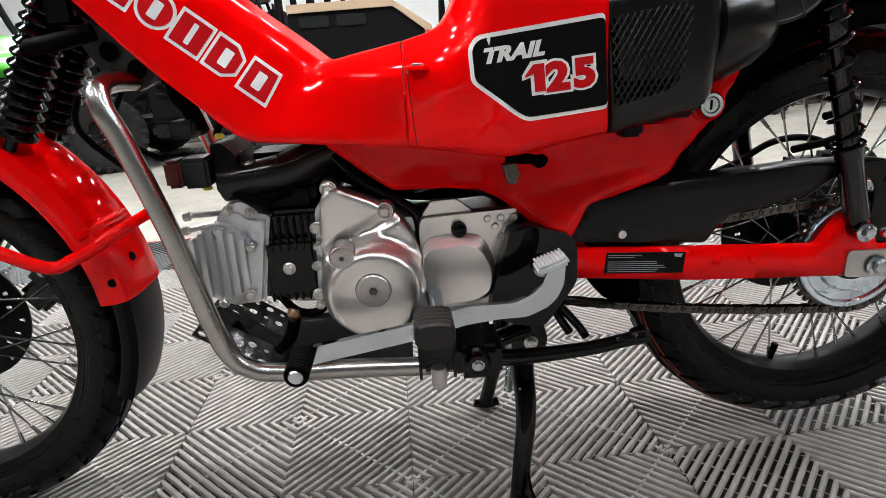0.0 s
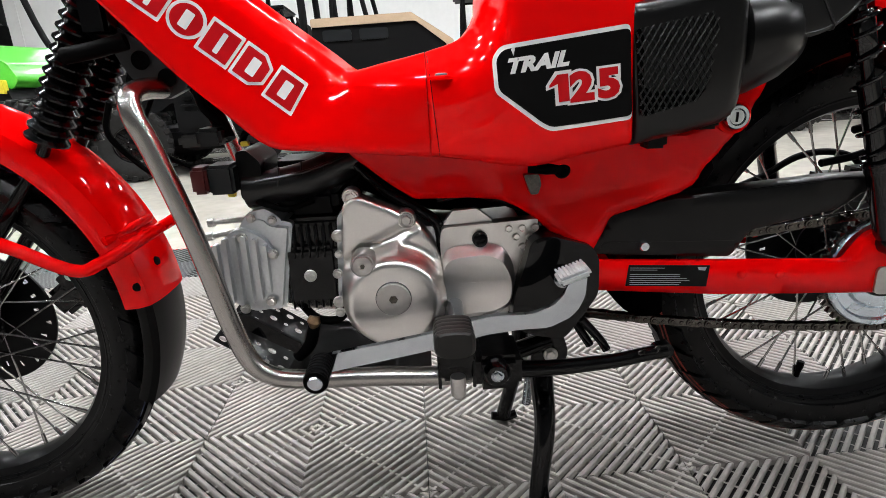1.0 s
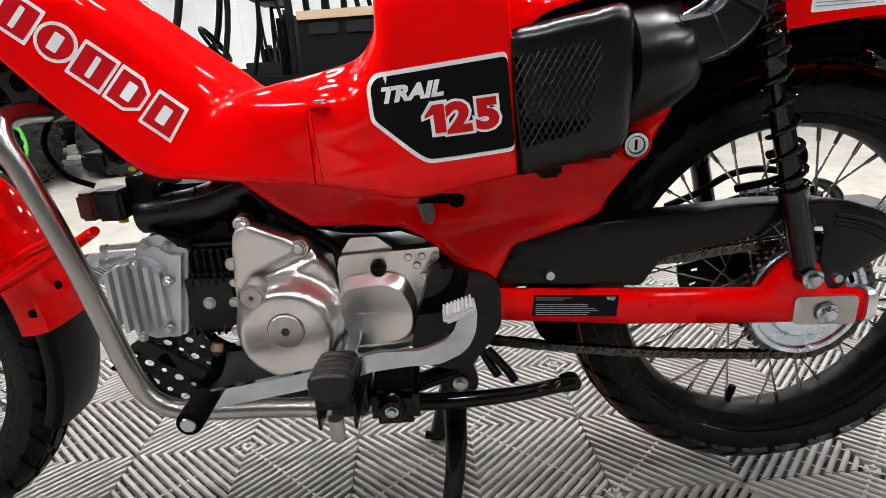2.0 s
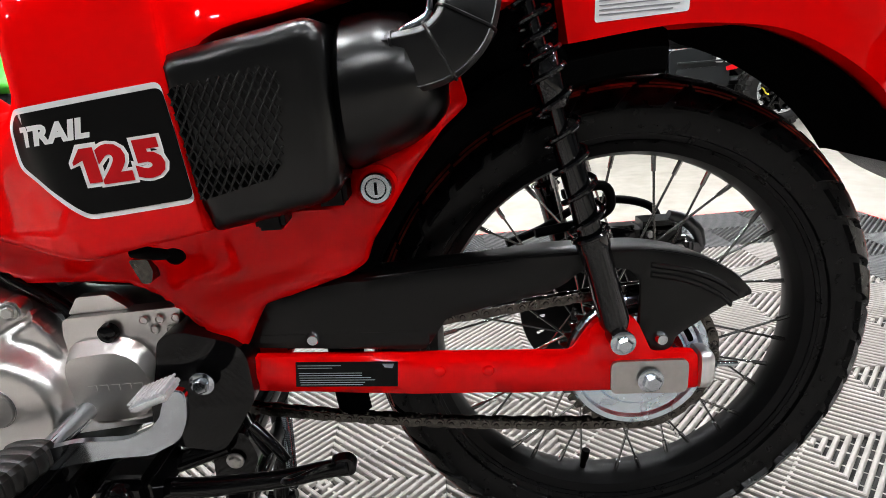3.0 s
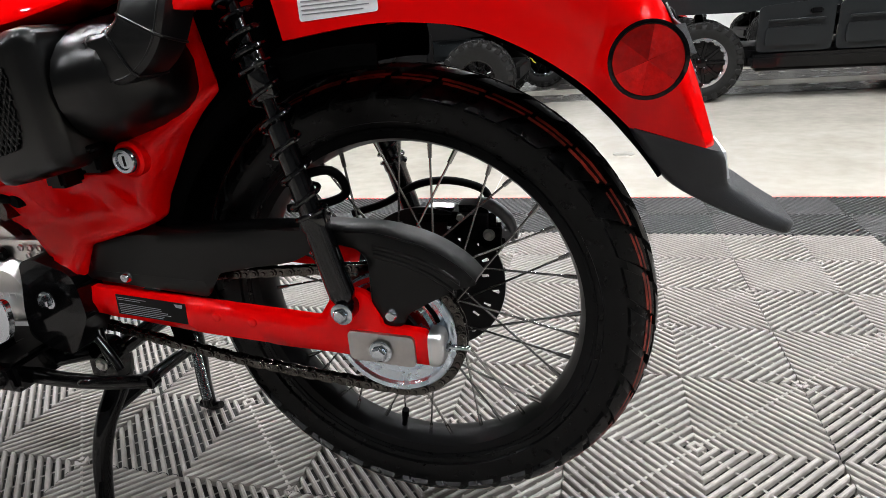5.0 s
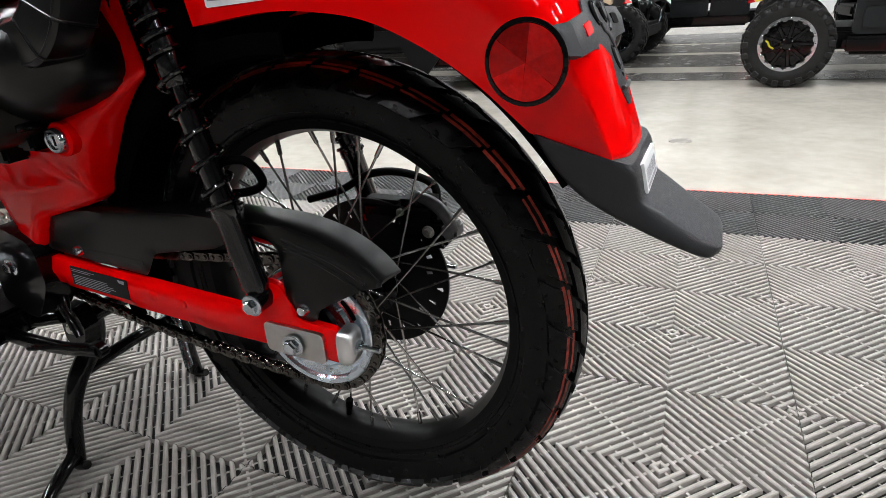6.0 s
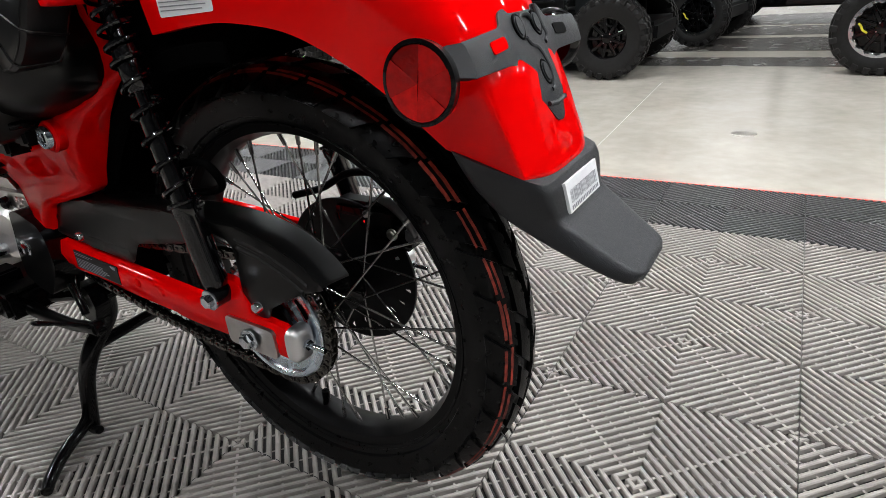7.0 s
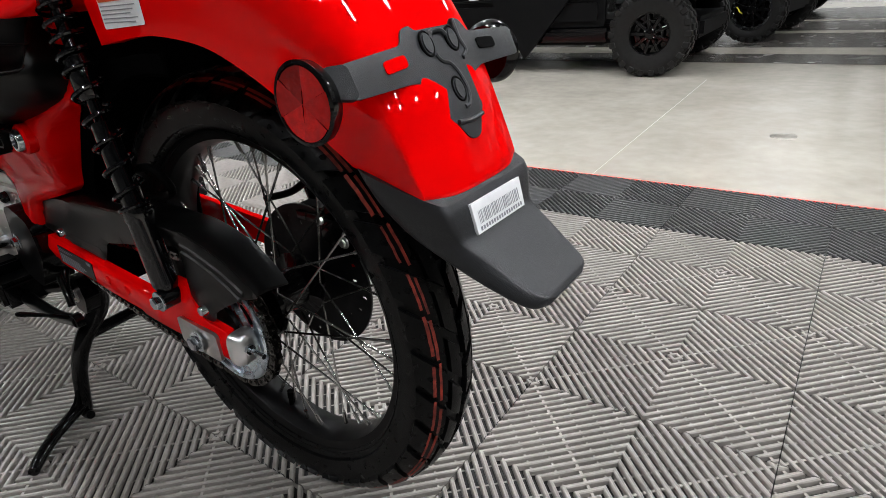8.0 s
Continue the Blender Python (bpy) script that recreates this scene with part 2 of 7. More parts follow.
def box(bm, lo, hi, bevel=0.0, segs=2, m=None):
    made = bmesh.ops.create_cube(bm, size=1.0)["verts"]
    c = [(a + b) / 2 for a, b in zip(lo, hi)]
    for v in made:
        v.co = Vector([c[i] + v.co[i] * (hi[i] - lo[i]) for i in range(3)])
    if bevel:
        edges = list({e for v in made for e in v.link_edges})
        made = bmesh.ops.bevel(bm, geom=edges, offset=bevel, segments=segs, affect="EDGES", clamp_overlap=True)["verts"]
    if m is not None:
        for v in made:
            v.co = m @ v.co
    return bm


def boundary_distance(poly, x, z):
    p = np.array(poly)
    q = np.roll(p, -1, 0)
    d = q - p
    w = np.array((x, z)) - p
    t = np.clip((w * d).sum(1) / ((d * d).sum(1) + 1e-12), 0, 1)
    return float(np.sqrt((((p + d * t[:, None]) - (x, z)) ** 2).sum(1).min()))


def cut_grid(bm, step):
    xs = [v.co.x for v in bm.verts]
    zs = [v.co.z for v in bm.verts]
    for axis, lo, hi in (((1, 0, 0), min(xs), max(xs)), ((0, 0, 1), min(zs), max(zs))):
        k = lo + step * 0.5
        while k < hi:
            bmesh.ops.bisect_plane(bm, geom=bm.verts[:] + bm.edges[:] + bm.faces[:],
                                   plane_co=Vector(axis) * k, plane_no=axis, dist=1e-5)
            k += step


def relief(bm, poly, y0, back, r=0.006, fn=None, step=0.015, mirror=False):
    """A moulded panel of outline poly (x, z): its face lies at y0 (+ fn(x, z)), rounds off over r at the rim, and its sides go back."""
    w = bmesh.new()
    f = w.faces.new([w.verts.new((x, 0, z)) for x, z in poly])
    for th in (r * 0.12, r * 0.28, r * 0.55):
        bmesh.ops.inset_region(w, faces=[f], thickness=th, use_even_offset=True)
    if step:
        cut_grid(w, step)
    rim = [e for e in w.edges if e.is_boundary]
    for v in w.verts:
        x, z = v.co.x, v.co.z
        d = min(boundary_distance(poly, x, z), r)
        v.co.y = y0 + (fn(x, z) if fn else 0.0) + r - sqrt(max(r * r - (r - d) ** 2, 0))
    made = bmesh.ops.extrude_edge_only(w, edges=rim)["geom"]
    for v in made:
        if isinstance(v, bmesh.types.BMVert):
            v.co.y = back
    w.faces.new([w.verts.new((x, back, z)) for x, z in poly])
    if mirror:
        for v in w.verts:
            v.co.y = -v.co.y
    me = bpy.data.meshes.new("t")
    w.to_mesh(me)
    w.free()
    bm.from_mesh(me)
    bpy.data.meshes.remove(me)
    return bm


def drape(bm, poly, tree, lift, step=0.008, holes=None):
    """A thin skin of outline poly (x, z), laid on the near side of the shape in tree."""
    w = bmesh.new()
    w.faces.new([w.verts.new((x, 0, z)) for x, z in poly])
    cut_grid(w, step)
    settle(w, tree, lift)
    me = bpy.data.meshes.new("t")
    w.to_mesh(me)
    w.free()
    bm.from_mesh(me)
    bpy.data.meshes.remove(me)
    return bm


def settle(w, tree, lift):
    low = -0.15
    for v in w.verts:
        hit = tree.ray_cast(Vector((v.co.x, -1.0, v.co.z)), Vector((0, 1, 0)))
        if hit[0] is not None:
            low = hit[0].y
        v.co.y = low - lift


def hull(stations, n_along=5, n_round=16):
    """A closed body: each station is (lower x, z, upper x, z, rows of (share of the height, half width))."""
    rows = []
    for lx, lz, ux, uz, sec in stations:
        s = spline(sec, 4)
        t = np.linspace(0, len(s) - 1, n_round)
        s = np.array(s)
        v = np.interp(t, range(len(s)), s[:, 0])
        y = np.interp(t, range(len(s)), s[:, 1])
        rows.append(np.stack([lx + (ux - lx) * v, -np.maximum(y, 0), lz + (uz - lz) * v], 1))
    rings = []
    for r in spline([q.ravel() for q in rows], n_along):
        left = r.reshape(-1, 3)
        right = left[::-1][1:] * (1, -1, 1)
        rings.append(np.vstack([left, right]))
    bm = bmesh.new()
    add_rings(bm, rings)
    return bm


def hexbolt(bm, at, r=0.006, h=0.005, washer=0.0, out=-1):
    """A flanged hexagon bolt whose head looks along y."""
    x, y, z = at
    if washer:
        lathe(bm, [(0, y), (washer, y), (washer, y + out * 0.0018), (washer * 0.9, y + out * 0.0025), (0, y + out * 0.0025)], 20, (x, 0, z))
    pts = [(x + r * cos(a), z + r * sin(a)) for a in np.linspace(0.3, 0.3 + 2 * pi, 6, endpoint=False)]
    prism(bm, pts, y + out * h, y, bevel=r * 0.18, segs=1)
    return bm


def bars(bm, x0, z0, width, rows, height, gap, y, tilt=(1.0, 0.0), seed=1, depth=0.0004):
    """Lines of unreadable print as plain bars."""
    rnd = random.Random(seed)
    for k in range(rows):
        w = width * rnd.uniform(0.72, 1.0)
        zc = z0 - k * (height + gap)
        q = [(0, 0), (w, 0), (w, -height), (0, -height)]
        prism(bm, [(x0 + a, zc + a * tilt[1] + b) for a, b in q], y - depth, y)
    return bm


def ring_pts(cx, cz, r, n=24):
    return [(cx + r * cos(a), cz + r * sin(a)) for a in np.linspace(0, 2 * pi, n, endpoint=False)]


# ---------------------------------------------------------------- room
def room():
    bm = bmesh.new()
    box(bm, (-14, -9, -0.42), (14, 16, -0.02))
    floor = tagged(part("floor", bm, CONCRETE), "polished grey concrete showroom floor with faint stains", "floor", kind="structure")
    bm = bmesh.new()
    d = Vector((-0.132, 2.17, 0)).normalized()
    s = Vector((-d.y, d.x, 0)) * 0.0013
    p = Vector((-0.246, 1.60, -0.0185))
    q = p + d * 2.2
    bm.faces.new([bm.verts.new(v) for v in (p + s, p - s, q - s, q + s)])
    part("floor_joint", bm, SEAM, floor, "pale filled saw-cut joint")
    # thin charcoal bands across the concrete, darker than the floor around them
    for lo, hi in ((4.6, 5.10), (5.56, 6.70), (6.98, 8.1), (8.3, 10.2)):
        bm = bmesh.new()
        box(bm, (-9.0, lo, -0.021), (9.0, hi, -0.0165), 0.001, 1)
        part("floor_bay", bm, DARK_BAND, floor, "dark band across the floor")
    bm = bmesh.new()
    lathe(bm, [(0, -0.0165), (0.05, -0.0165), (0.053, -0.02)], 28, (0.273, 2.428, 0), axis="z")
    part("floor_plug", bm, mat("floor_plug_steel", (0.30, 0.28, 0.25), 0.4, metal=0.6, grain=0.2), floor, "round metal cleanout cover")
    for name, lo, hi in (("wall_north", (-14.2, 16, -0.4), (14.2, 16.2, 5.4)), ("wall_south", (-14.2, -9.2, -0.4), (14.2, -9, 5.4)),
                         ("wall_west", (-14.2, -9, -0.4), (-14, 16, 5.4)), ("wall_east", (14, -9, -0.4), (14.2, 16, 5.4))):
        bm = bmesh.new()
        box(bm, lo, hi)
        paint, colour = {"wall_east": (DIM_WALL, "charcoal"), "wall_south": (GREY_WALL, "grey"), "wall_west": (GREY_WALL, "grey")}.get(name, (WALL, "white"))
        w = tagged(part(name, bm, paint), "plain %s painted showroom wall" % colour, "wall", kind="structure")
        if name == "wall_north":
            bm = bmesh.new()
            for k in range(24):
                box(bm, (-13.4 + k * 1.15, 15.975, 0), (-13.385 + k * 1.15, 15.999, 5.2))
            part("panel_batten", bm, WALL, w)
    bm = bmesh.new()
    box(bm, (-14, -9, 5.2), (14, 16, 5.4))
    tagged(part("ceiling", bm, CEIL), "plain black showroom ceiling", "ceiling", kind="structure")


def lamps():
    first = None
    for y, x0, gap, n in ((-2.9, -9.6, 3.0, 7), (0.6, -9.0, 1.5, 13), (3.6, -9.6, 3.0, 7), (8.6, -9.6, 3.0, 7), (11.8, -9.6, 3.0, 7)):
        for i in range(n):
            at = pose(x0 + gap * i, y, 4.75, 0, 0, 0)
            if first is None:
                first = thing("ceiling_light", "white suspended twin-strip LED high-bay light, switched on", "ceiling light", "showroom ceiling lights", at=at)
                bm = bmesh.new()
                box(bm, (-0.27, -0.17, 0.0), (0.27, 0.17, 0.07), 0.01)
                part("housing", bm, HOUSING, first)
                for s in (-1, 1):
                    bm = bmesh.new()
                    box(bm, (-0.25, s * 0.09 - 0.06, -0.012), (0.25, s * 0.09 + 0.06, -0.002))
                    part("light_strip", bm, LED, first)
                    bm = bmesh.new()
                    tube(bm, [(s * 0.2, 0, 0.07), (s * 0.2, 0, 0.45)], 0.004, 6, 1)
                    part("suspension_wire", bm, BOLT, first)
            else:
                copy_thing(first, at)


room()
lamps()

# ---------------------------------------------------------------- motorcycle
AXLE = (0.0, 0.0, 0.324)
FRONT = (-1.322, 0.0, 0.275)
POISE = pose(0, -0.0042, 0.3203, 1.24, 0.725, 0) @ Matrix.Scale(0.9686, 4) @ Matrix.Translation((0, 0, -0.324))
bike = thing("motorcycle", "glossy red trail motorcycle on its centre stand on tiles", "motorcycle", at=POISE)


def tyre_point(th, s, h, R=0.288, rc=0.043):
    """A point on the tyre: angle, distance across the tread, height above the carcass."""
    a = s / rc
    r = R - 0.0062 - rc * (1 - cos(a)) + h * cos(a)
    return (r * cos(th), (rc + h) * sin(a), r * sin(th))


def wheel(name, centre, disc_side=1, sprocket=False):
    R, rc = (0.300, 0.0465) if sprocket else (0.295, 0.043)
    k_w = rc / 0.043
    T = Matrix.Translation(centre)
    # rim: box-section alloy hoop
    bm = bmesh.new()
    lathe(bm, [(0.2325, -0.0335), (0.2325, -0.0295), (0.226, -0.027), (0.219, -0.0245), (0.2135, -0.012), (0.2115, 0.0), (0.2135, 0.012),
               (0.219, 0.0245), (0.226, 0.027), (0.2325, 0.0295), (0.2325, 0.0335), (0.2275, 0.0335), (0.221, 0.030), (0.226, 0.0), (0.221, -0.030), (0.2275, -0.0335)][:11]
          + [(0.236, 0.030), (0.228, 0.02), (0.228, -0.02), (0.236, -0.030)], 96, closed=True)
    rim = part(name, bm, RIM, bike, "black wire-spoke wheel")
    rim.matrix_basis = T
    # tyre carcass
    bm = bmesh.new()
    k_r = R - 0.288
    prof = [(0.229, -0.030), (0.236, -0.0345), (0.2395, -0.0350), (0.2405, -0.0362 * k_w), (0.246 + k_r * 0.4, -0.0385 * k_w), (0.252 + k_r * 0.7, -0.0398 * k_w), (0.258 + k_r, -0.0396 * k_w), (0.262 + k_r, -0.0385 * k_w)]
    tread = [tyre_point(0, s * k_w, 0.0, R, rc) for s in np.linspace(-0.046, 0.046, 15)]
    prof += [(p[0], p[1]) for p in tread]
    prof += [(r, -h) for r, h in prof[7::-1]]
    lathe(bm, prof, 120, closed=True)
    part("tyre", bm, RUBBER, rim, "black dual-sport tyre with angled tread blocks", angle=30)
    n = 34
    wid = 2 * pi / n * 0.76
    for side in (-1, 1):
        base = 2 * pi * (0.5 if side > 0 else 0) / n
        for s0, s1, skew in ((0.0025, 0.0165, 0.075), (0.0185, 0.050, 0.075)):
            bm = bmesh.new()
            off = 0.0 if s0 < 0.01 else 0.045
            top, low = [], []
            m = 4
            for h, row in ((0.0062, top), (-0.001, low)):
                for i in range(m):
                    s = s0 + (s1 - s0) * i / (m - 1)
                    c = base + off + skew * (s / 0.02)
                    sh = 0.0012 if h > 0 else 0
                    row.append([tyre_point(c + e * (wid / 2 - sh * 1.5), side * (s + (sh if i == 0 else -sh if i == m - 1 else 0)) * k_w, h, R, rc) for e in (-1, 0, 1)])
            tv = [[bm.verts.new(q) for q in r] for r in top]
            lv = [[bm.verts.new(q) for q in r] for r in low]
            for i in range(m - 1):
                for j in range(2):
                    bm.faces.new((tv[i][j], tv[i][j + 1], tv[i + 1][j + 1], tv[i + 1][j]))
            loop = [(0, 0), (0, 1), (0, 2)] + [(i, 2) for i in range(1, m)] + [(m - 1, 1), (m - 1, 0)] + [(i, 0) for i in range(m - 2, 0, -1)]
            for (a, b), (c, d) in zip(loop, loop[1:] + loop[:1]):
                bm.faces.new((tv[a][b], lv[a][b], lv[c][d], tv[c][d]))
            block = part("tread_block", bm, RUBBER, rim, angle=30)
            for k in range(1, n):
                sub("tread_block", block.data, rim, pose(0, 0, 0, 0, -360.0 * k / n, 0))
    # factory colour lines on the tread, broken by the grooves
    bm = bmesh.new()
    rnd = random.Random(5)
    for s in ((-0.0338, -0.0282) if sprocket else (-0.022,)):
        drift = 0.0
        for k in range(n):
            c = 2 * pi * k / n + 0.045 + 0.075 * (abs(s) / 0.02)
            th = np.linspace(c - 2 * pi / n * 0.46, c + 2 * pi / n * (0.46 - rnd.choice((0, 0, 0.05, 0.16))), 9)
            drift = 0.6 * drift + rnd.uniform(-0.0009, 0.0009)
            half = rnd.uniform(0.0011, 0.0017)
            line = [s + drift + 0.0005 * sin(9 * t) + rnd.uniform(-0.00025, 0.00025) for t in th]
            a = [bm.verts.new(tyre_point(t, o - half, 0.0066, R, rc)) for t, o in zip(th, line)]
            b = [bm.verts.new(tyre_point(t, o + half, 0.0066, R, rc)) for t, o in zip(th, line)]
            for i in range(8):
                bm.faces.new((a[i], a[i + 1], b[i + 1], b[i]))
    part("tread_line", bm, STRIPE if sprocket else BLUE_STRIPE, rim, "faded factory line on the tread")
    # hub
    bm = bmesh.new()
    lathe(bm, [(0.010, -0.075), (0.022, -0.075), (0.024, -0.045), (0.045, -0.036), (0.047, -0.030), (0.028, -0.024), (0.024, 0.0),
               (0.028, 0.024), (0.047, 0.030), (0.045, 0.036), (0.024, 0.045), (0.022, 0.075), (0.010, 0.075)], 32)
    part("hub", bm, GLOSS, rim, "black alloy hub")
    # spokes, in crossed pairs from both flanges
    for side in (-1, 1):
        for lean in (-1, 1):
            bm = bmesh.new()
            a = Vector((0.043 * cos(lean * 0.9), side * 0.033, 0.043 * sin(lean * 0.9)))
            b = Vector((0.214, side * 0.006, 0.0))
            d = (b - a).normalized()
            tube(bm, [a, b - d * 0.016], 0.00145, 6, 1)
            tube(bm, [b - d * 0.019, b], [0.0026, 0.0030], 8, 1)
            first = None
            for k in range(9):
                ang = 2 * pi * (k + (0.25 if side > 0 else 0) * 2 + (0.22 if lean > 0 else -0.0)) / 9
                if first is None:
                    first = part("spoke", bm, SPOKE, rim)
                    first.matrix_basis = pose(0, 0, 0, 0, math.degrees(ang), 0)
                else:
                    sub("spoke", first.data, rim, pose(0, 0, 0, 0, math.degrees(ang), 0))
    # valve
    bm = bmesh.new()
    va = -1.75
    tube(bm, [(0.212 * cos(va), 0, 0.212 * sin(va)), (0.185 * cos(va), 0, 0.185 * sin(va))], [0.004, 0.004, 0.0055, 0.0055], 8, 3)
    part("valve_cap", bm, SOFT_BLACK, rim, "black rubber valve cap")
    # sidewall paint dots
    bm = bmesh.new()
    lathe(bm, [(0.0022, -0.0399), (0.0034, -0.0399), (0.0034, -0.0404), (0.0022, -0.0404)], 14, ((0.262 + k_r) * cos(-1.93), 0.0035 - 0.0032 * (k_w > 1), (0.262 + k_r) * sin(-1.93)), closed=True)
    part("balance_dot", bm, YELLOW, rim, "small yellow ring painted on the sidewall")
    # brake disc with holes and carrier
    bm = bmesh.new()
    y = disc_side * 0.062
    for k in range(24):
        a0, a1 = 2 * pi * k / 24, 2 * pi * (k + 1) / 24
        am, rm = (a0 + a1) / 2, (0.081, 0.088, 0.095)[k % 3]
        outer = [(0.068, a) for a in np.linspace(a0, a1, 4)] + [(0.108, a) for a in np.linspace(a1, a0, 4)]
        outer = [(r * cos(a), r * sin(a)) for r, a in outer]
        mid = (rm * cos(am), rm * sin(am))
        inner = []
        for p in outer:
            d = Vector((p[0] - mid[0], p[1] - mid[1])).normalized() * 0.0056
            inner.append((mid[0] + d.x, mid[1] + d.y))
        for e in (-0.002, 0.002):
            vs = [[bm.verts.new((p[0], y + e, p[1])) for p in ring] for ring in (outer, inner)]
            for i in range(8):
                bm.faces.new((vs[0][i], vs[0][(i + 1) % 8], vs[1][(i + 1) % 8], vs[1][i]))
    lathe(bm, [(0.108, y - 0.002), (0.1085, y), (0.108, y + 0.002)], 48, closed=True)
    lathe(bm, [(0.02, y - 0.003), (0.0683, y - 0.0015), (0.0683, y + 0.0015), (0.02, y + 0.003)], 36, closed=True)
    bmesh.ops.remove_doubles(bm, verts=bm.verts[:], dist=0.0002)
    part("brake_disc", bm, DISC, rim, "drilled steel brake disc")
    return rim


rear = wheel("rear_wheel", AXLE, 1, True)
front = wheel("front_wheel", FRONT, 1)


def arc_shell(bm, centre, r0, r1, w0, w1, a0, a1, n=24, crown=0.35):
    """A mudguard: a curved channel round a wheel, from angle a0 to a1 (degrees)."""
    cx, _, cz = centre
    rings = []
    for k in range(n + 1):
        t = k / n
        a = radians(a0 + (a1 - a0) * t)
        w = w0 + (w1 - w0) * t
        sec = [(r0, -w), (r0 + (r1 - r0) * 0.45, -w * 1.02), (r0 + (r1 - r0) * 0.8, -w * 0.9), (r1 - 0.002, -w * 0.62), (r1, -w * 0.3), (r1, 0)]
        sec += [(r, -y) for r, y in sec[-2::-1]]
        sec += [(r - 0.004, y * 0.95) for r, y in sec[::-1]]
        rings.append([(cx + r * cos(a), y, cz + r * sin(a)) for r, y in sec])
    add_rings(bm, rings)
    return bm


# ---- swingarm
def swingarm():
    poly = fillet([(-0.43, 0.3755), (-0.30, 0.3675), (-0.078, 0.354), (-0.057, 0.384), (-0.046, 0.392), (-0.024, 0.392), (-0.012, 0.386), (0.004, 0.350),
                   (0.052, 0.3455), (0.056, 0.3035), (-0.04, 0.3075), (-0.242, 0.3185), (-0.43, 0.3375)], 0.006)
    bm = bmesh.new()
    relief(bm, poly, -0.123, -0.107, 0.006, step=0.02)
    relief(bm, poly, -0.123, -0.107, 0.006, step=0.04, mirror=True)
    tube(bm, [(-0.40, -0.10, 0.36), (-0.40, 0.10, 0.36)], 0.022, 16, 1)
    arm = part("swingarm", bm, FRAME_RED, bike, "red painted steel swingarm", angle=65)
    for x, z in ((-0.216, 0.347), (-0.166, 0.344)):
        bm = bmesh.new()
        lathe(bm, [(0, -0.1255), (0.0045, -0.1255), (0.0058, -0.1245), (0.0066, -0.122)], 18, (x, 0, z))
        part("weld_boss", bm, FRAME_RED, arm)
    bm = bmesh.new()
    pl = fillet([(-0.040, 0.346), (0.040, 0.343), (0.040, 0.3045), (-0.040, 0.3085)], 0.008)
    relief(bm, pl, -0.1285, -0.122, 0.002, step=0)
    part("axle_plate", bm, PLATE, arm, "satin steel chain adjuster plate")
    bm = bmesh.new()
    hexbolt(bm, (0.0, -0.1285, 0.3235), 0.0095, 0.010, 0.0135)
    hexbolt(bm, (0.0, 0.125, 0.3235), 0.0095, 0.010, 0.0135, out=1)
    tube(bm, [(0, -0.13, 0.3235), (0, 0.13, 0.3235)], 0.006, 10, 1)
    part("axle_bolt", bm, CHROME, arm, "plated axle bolt and washer")
    for s in (-1, 1):
        bm = bmesh.new()
        y = s * 0.1075
        rings = []
        for x, hy, hz in ((0.0545, 0.0165, 0.0215), (0.0600, 0.0168, 0.0220), (0.0645, 0.0162, 0.0214), (0.0680, 0.0145, 0.0195), (0.0705, 0.0115, 0.0160), (0.0715, 0.0075, 0.0110)):
            ring = []
            for k in range(28):
                c, n = cos(2 * pi * k / 28), sin(2 * pi * k / 28)
                e = (abs(c) ** 4 + abs(n) ** 4) ** -0.25
                ring.append((x, y + hy * c * e, 0.3245 + hz * n * e))
            rings.append(ring)
        add_rings(bm, rings)
        part("adjuster_cap", bm, BRIGHT, arm, "plated end cap")
        bm = bmesh.new()
        tube(bm, [(0.068, y, 0.325), (0.099, y, 0.324)], 0.0032, 10, 1)
        lathe(bm, [(0, 0.0), (0.0066, 0.0), (0.0066, 0.006), (0, 0.006)], 6, (0.0695, y, 0.325), axis="x")
        part("adjuster_bolt", bm, CHROME, arm)
    # warning label on the arm
    bm = bmesh.new()
    q = [(-0.362, 0.3685), (-0.258, 0.3615), (-0.2605, 0.333), (-0.3655, 0.3405)]
    prism(bm, q, -0.1238, -0.1225)
    part("warning_label", bm, BLACK_VINYL, arm, "black label with lines of fine white print")
    bm = bmesh.new()
    for k in range(9):
        if k in (2,):
            continue
        z = 0.3650 - k * 0.0027
        bars(bm, -0.3605, z - 0.0006 * (k > 1), 0.082 if k > 1 else 0.046, 1, 0.0006, 0, -0.1239, (1, -0.068), seed=k)
    prism(bm, [(-0.274, 0.3605), (-0.262, 0.3598), (-0.264, 0.355), (-0.272, 0.3565)], -0.1242, -0.1238)
    part("fine_print", bm, GREY_INK, arm, "white fine print too small to read")
    return arm


swingarm()


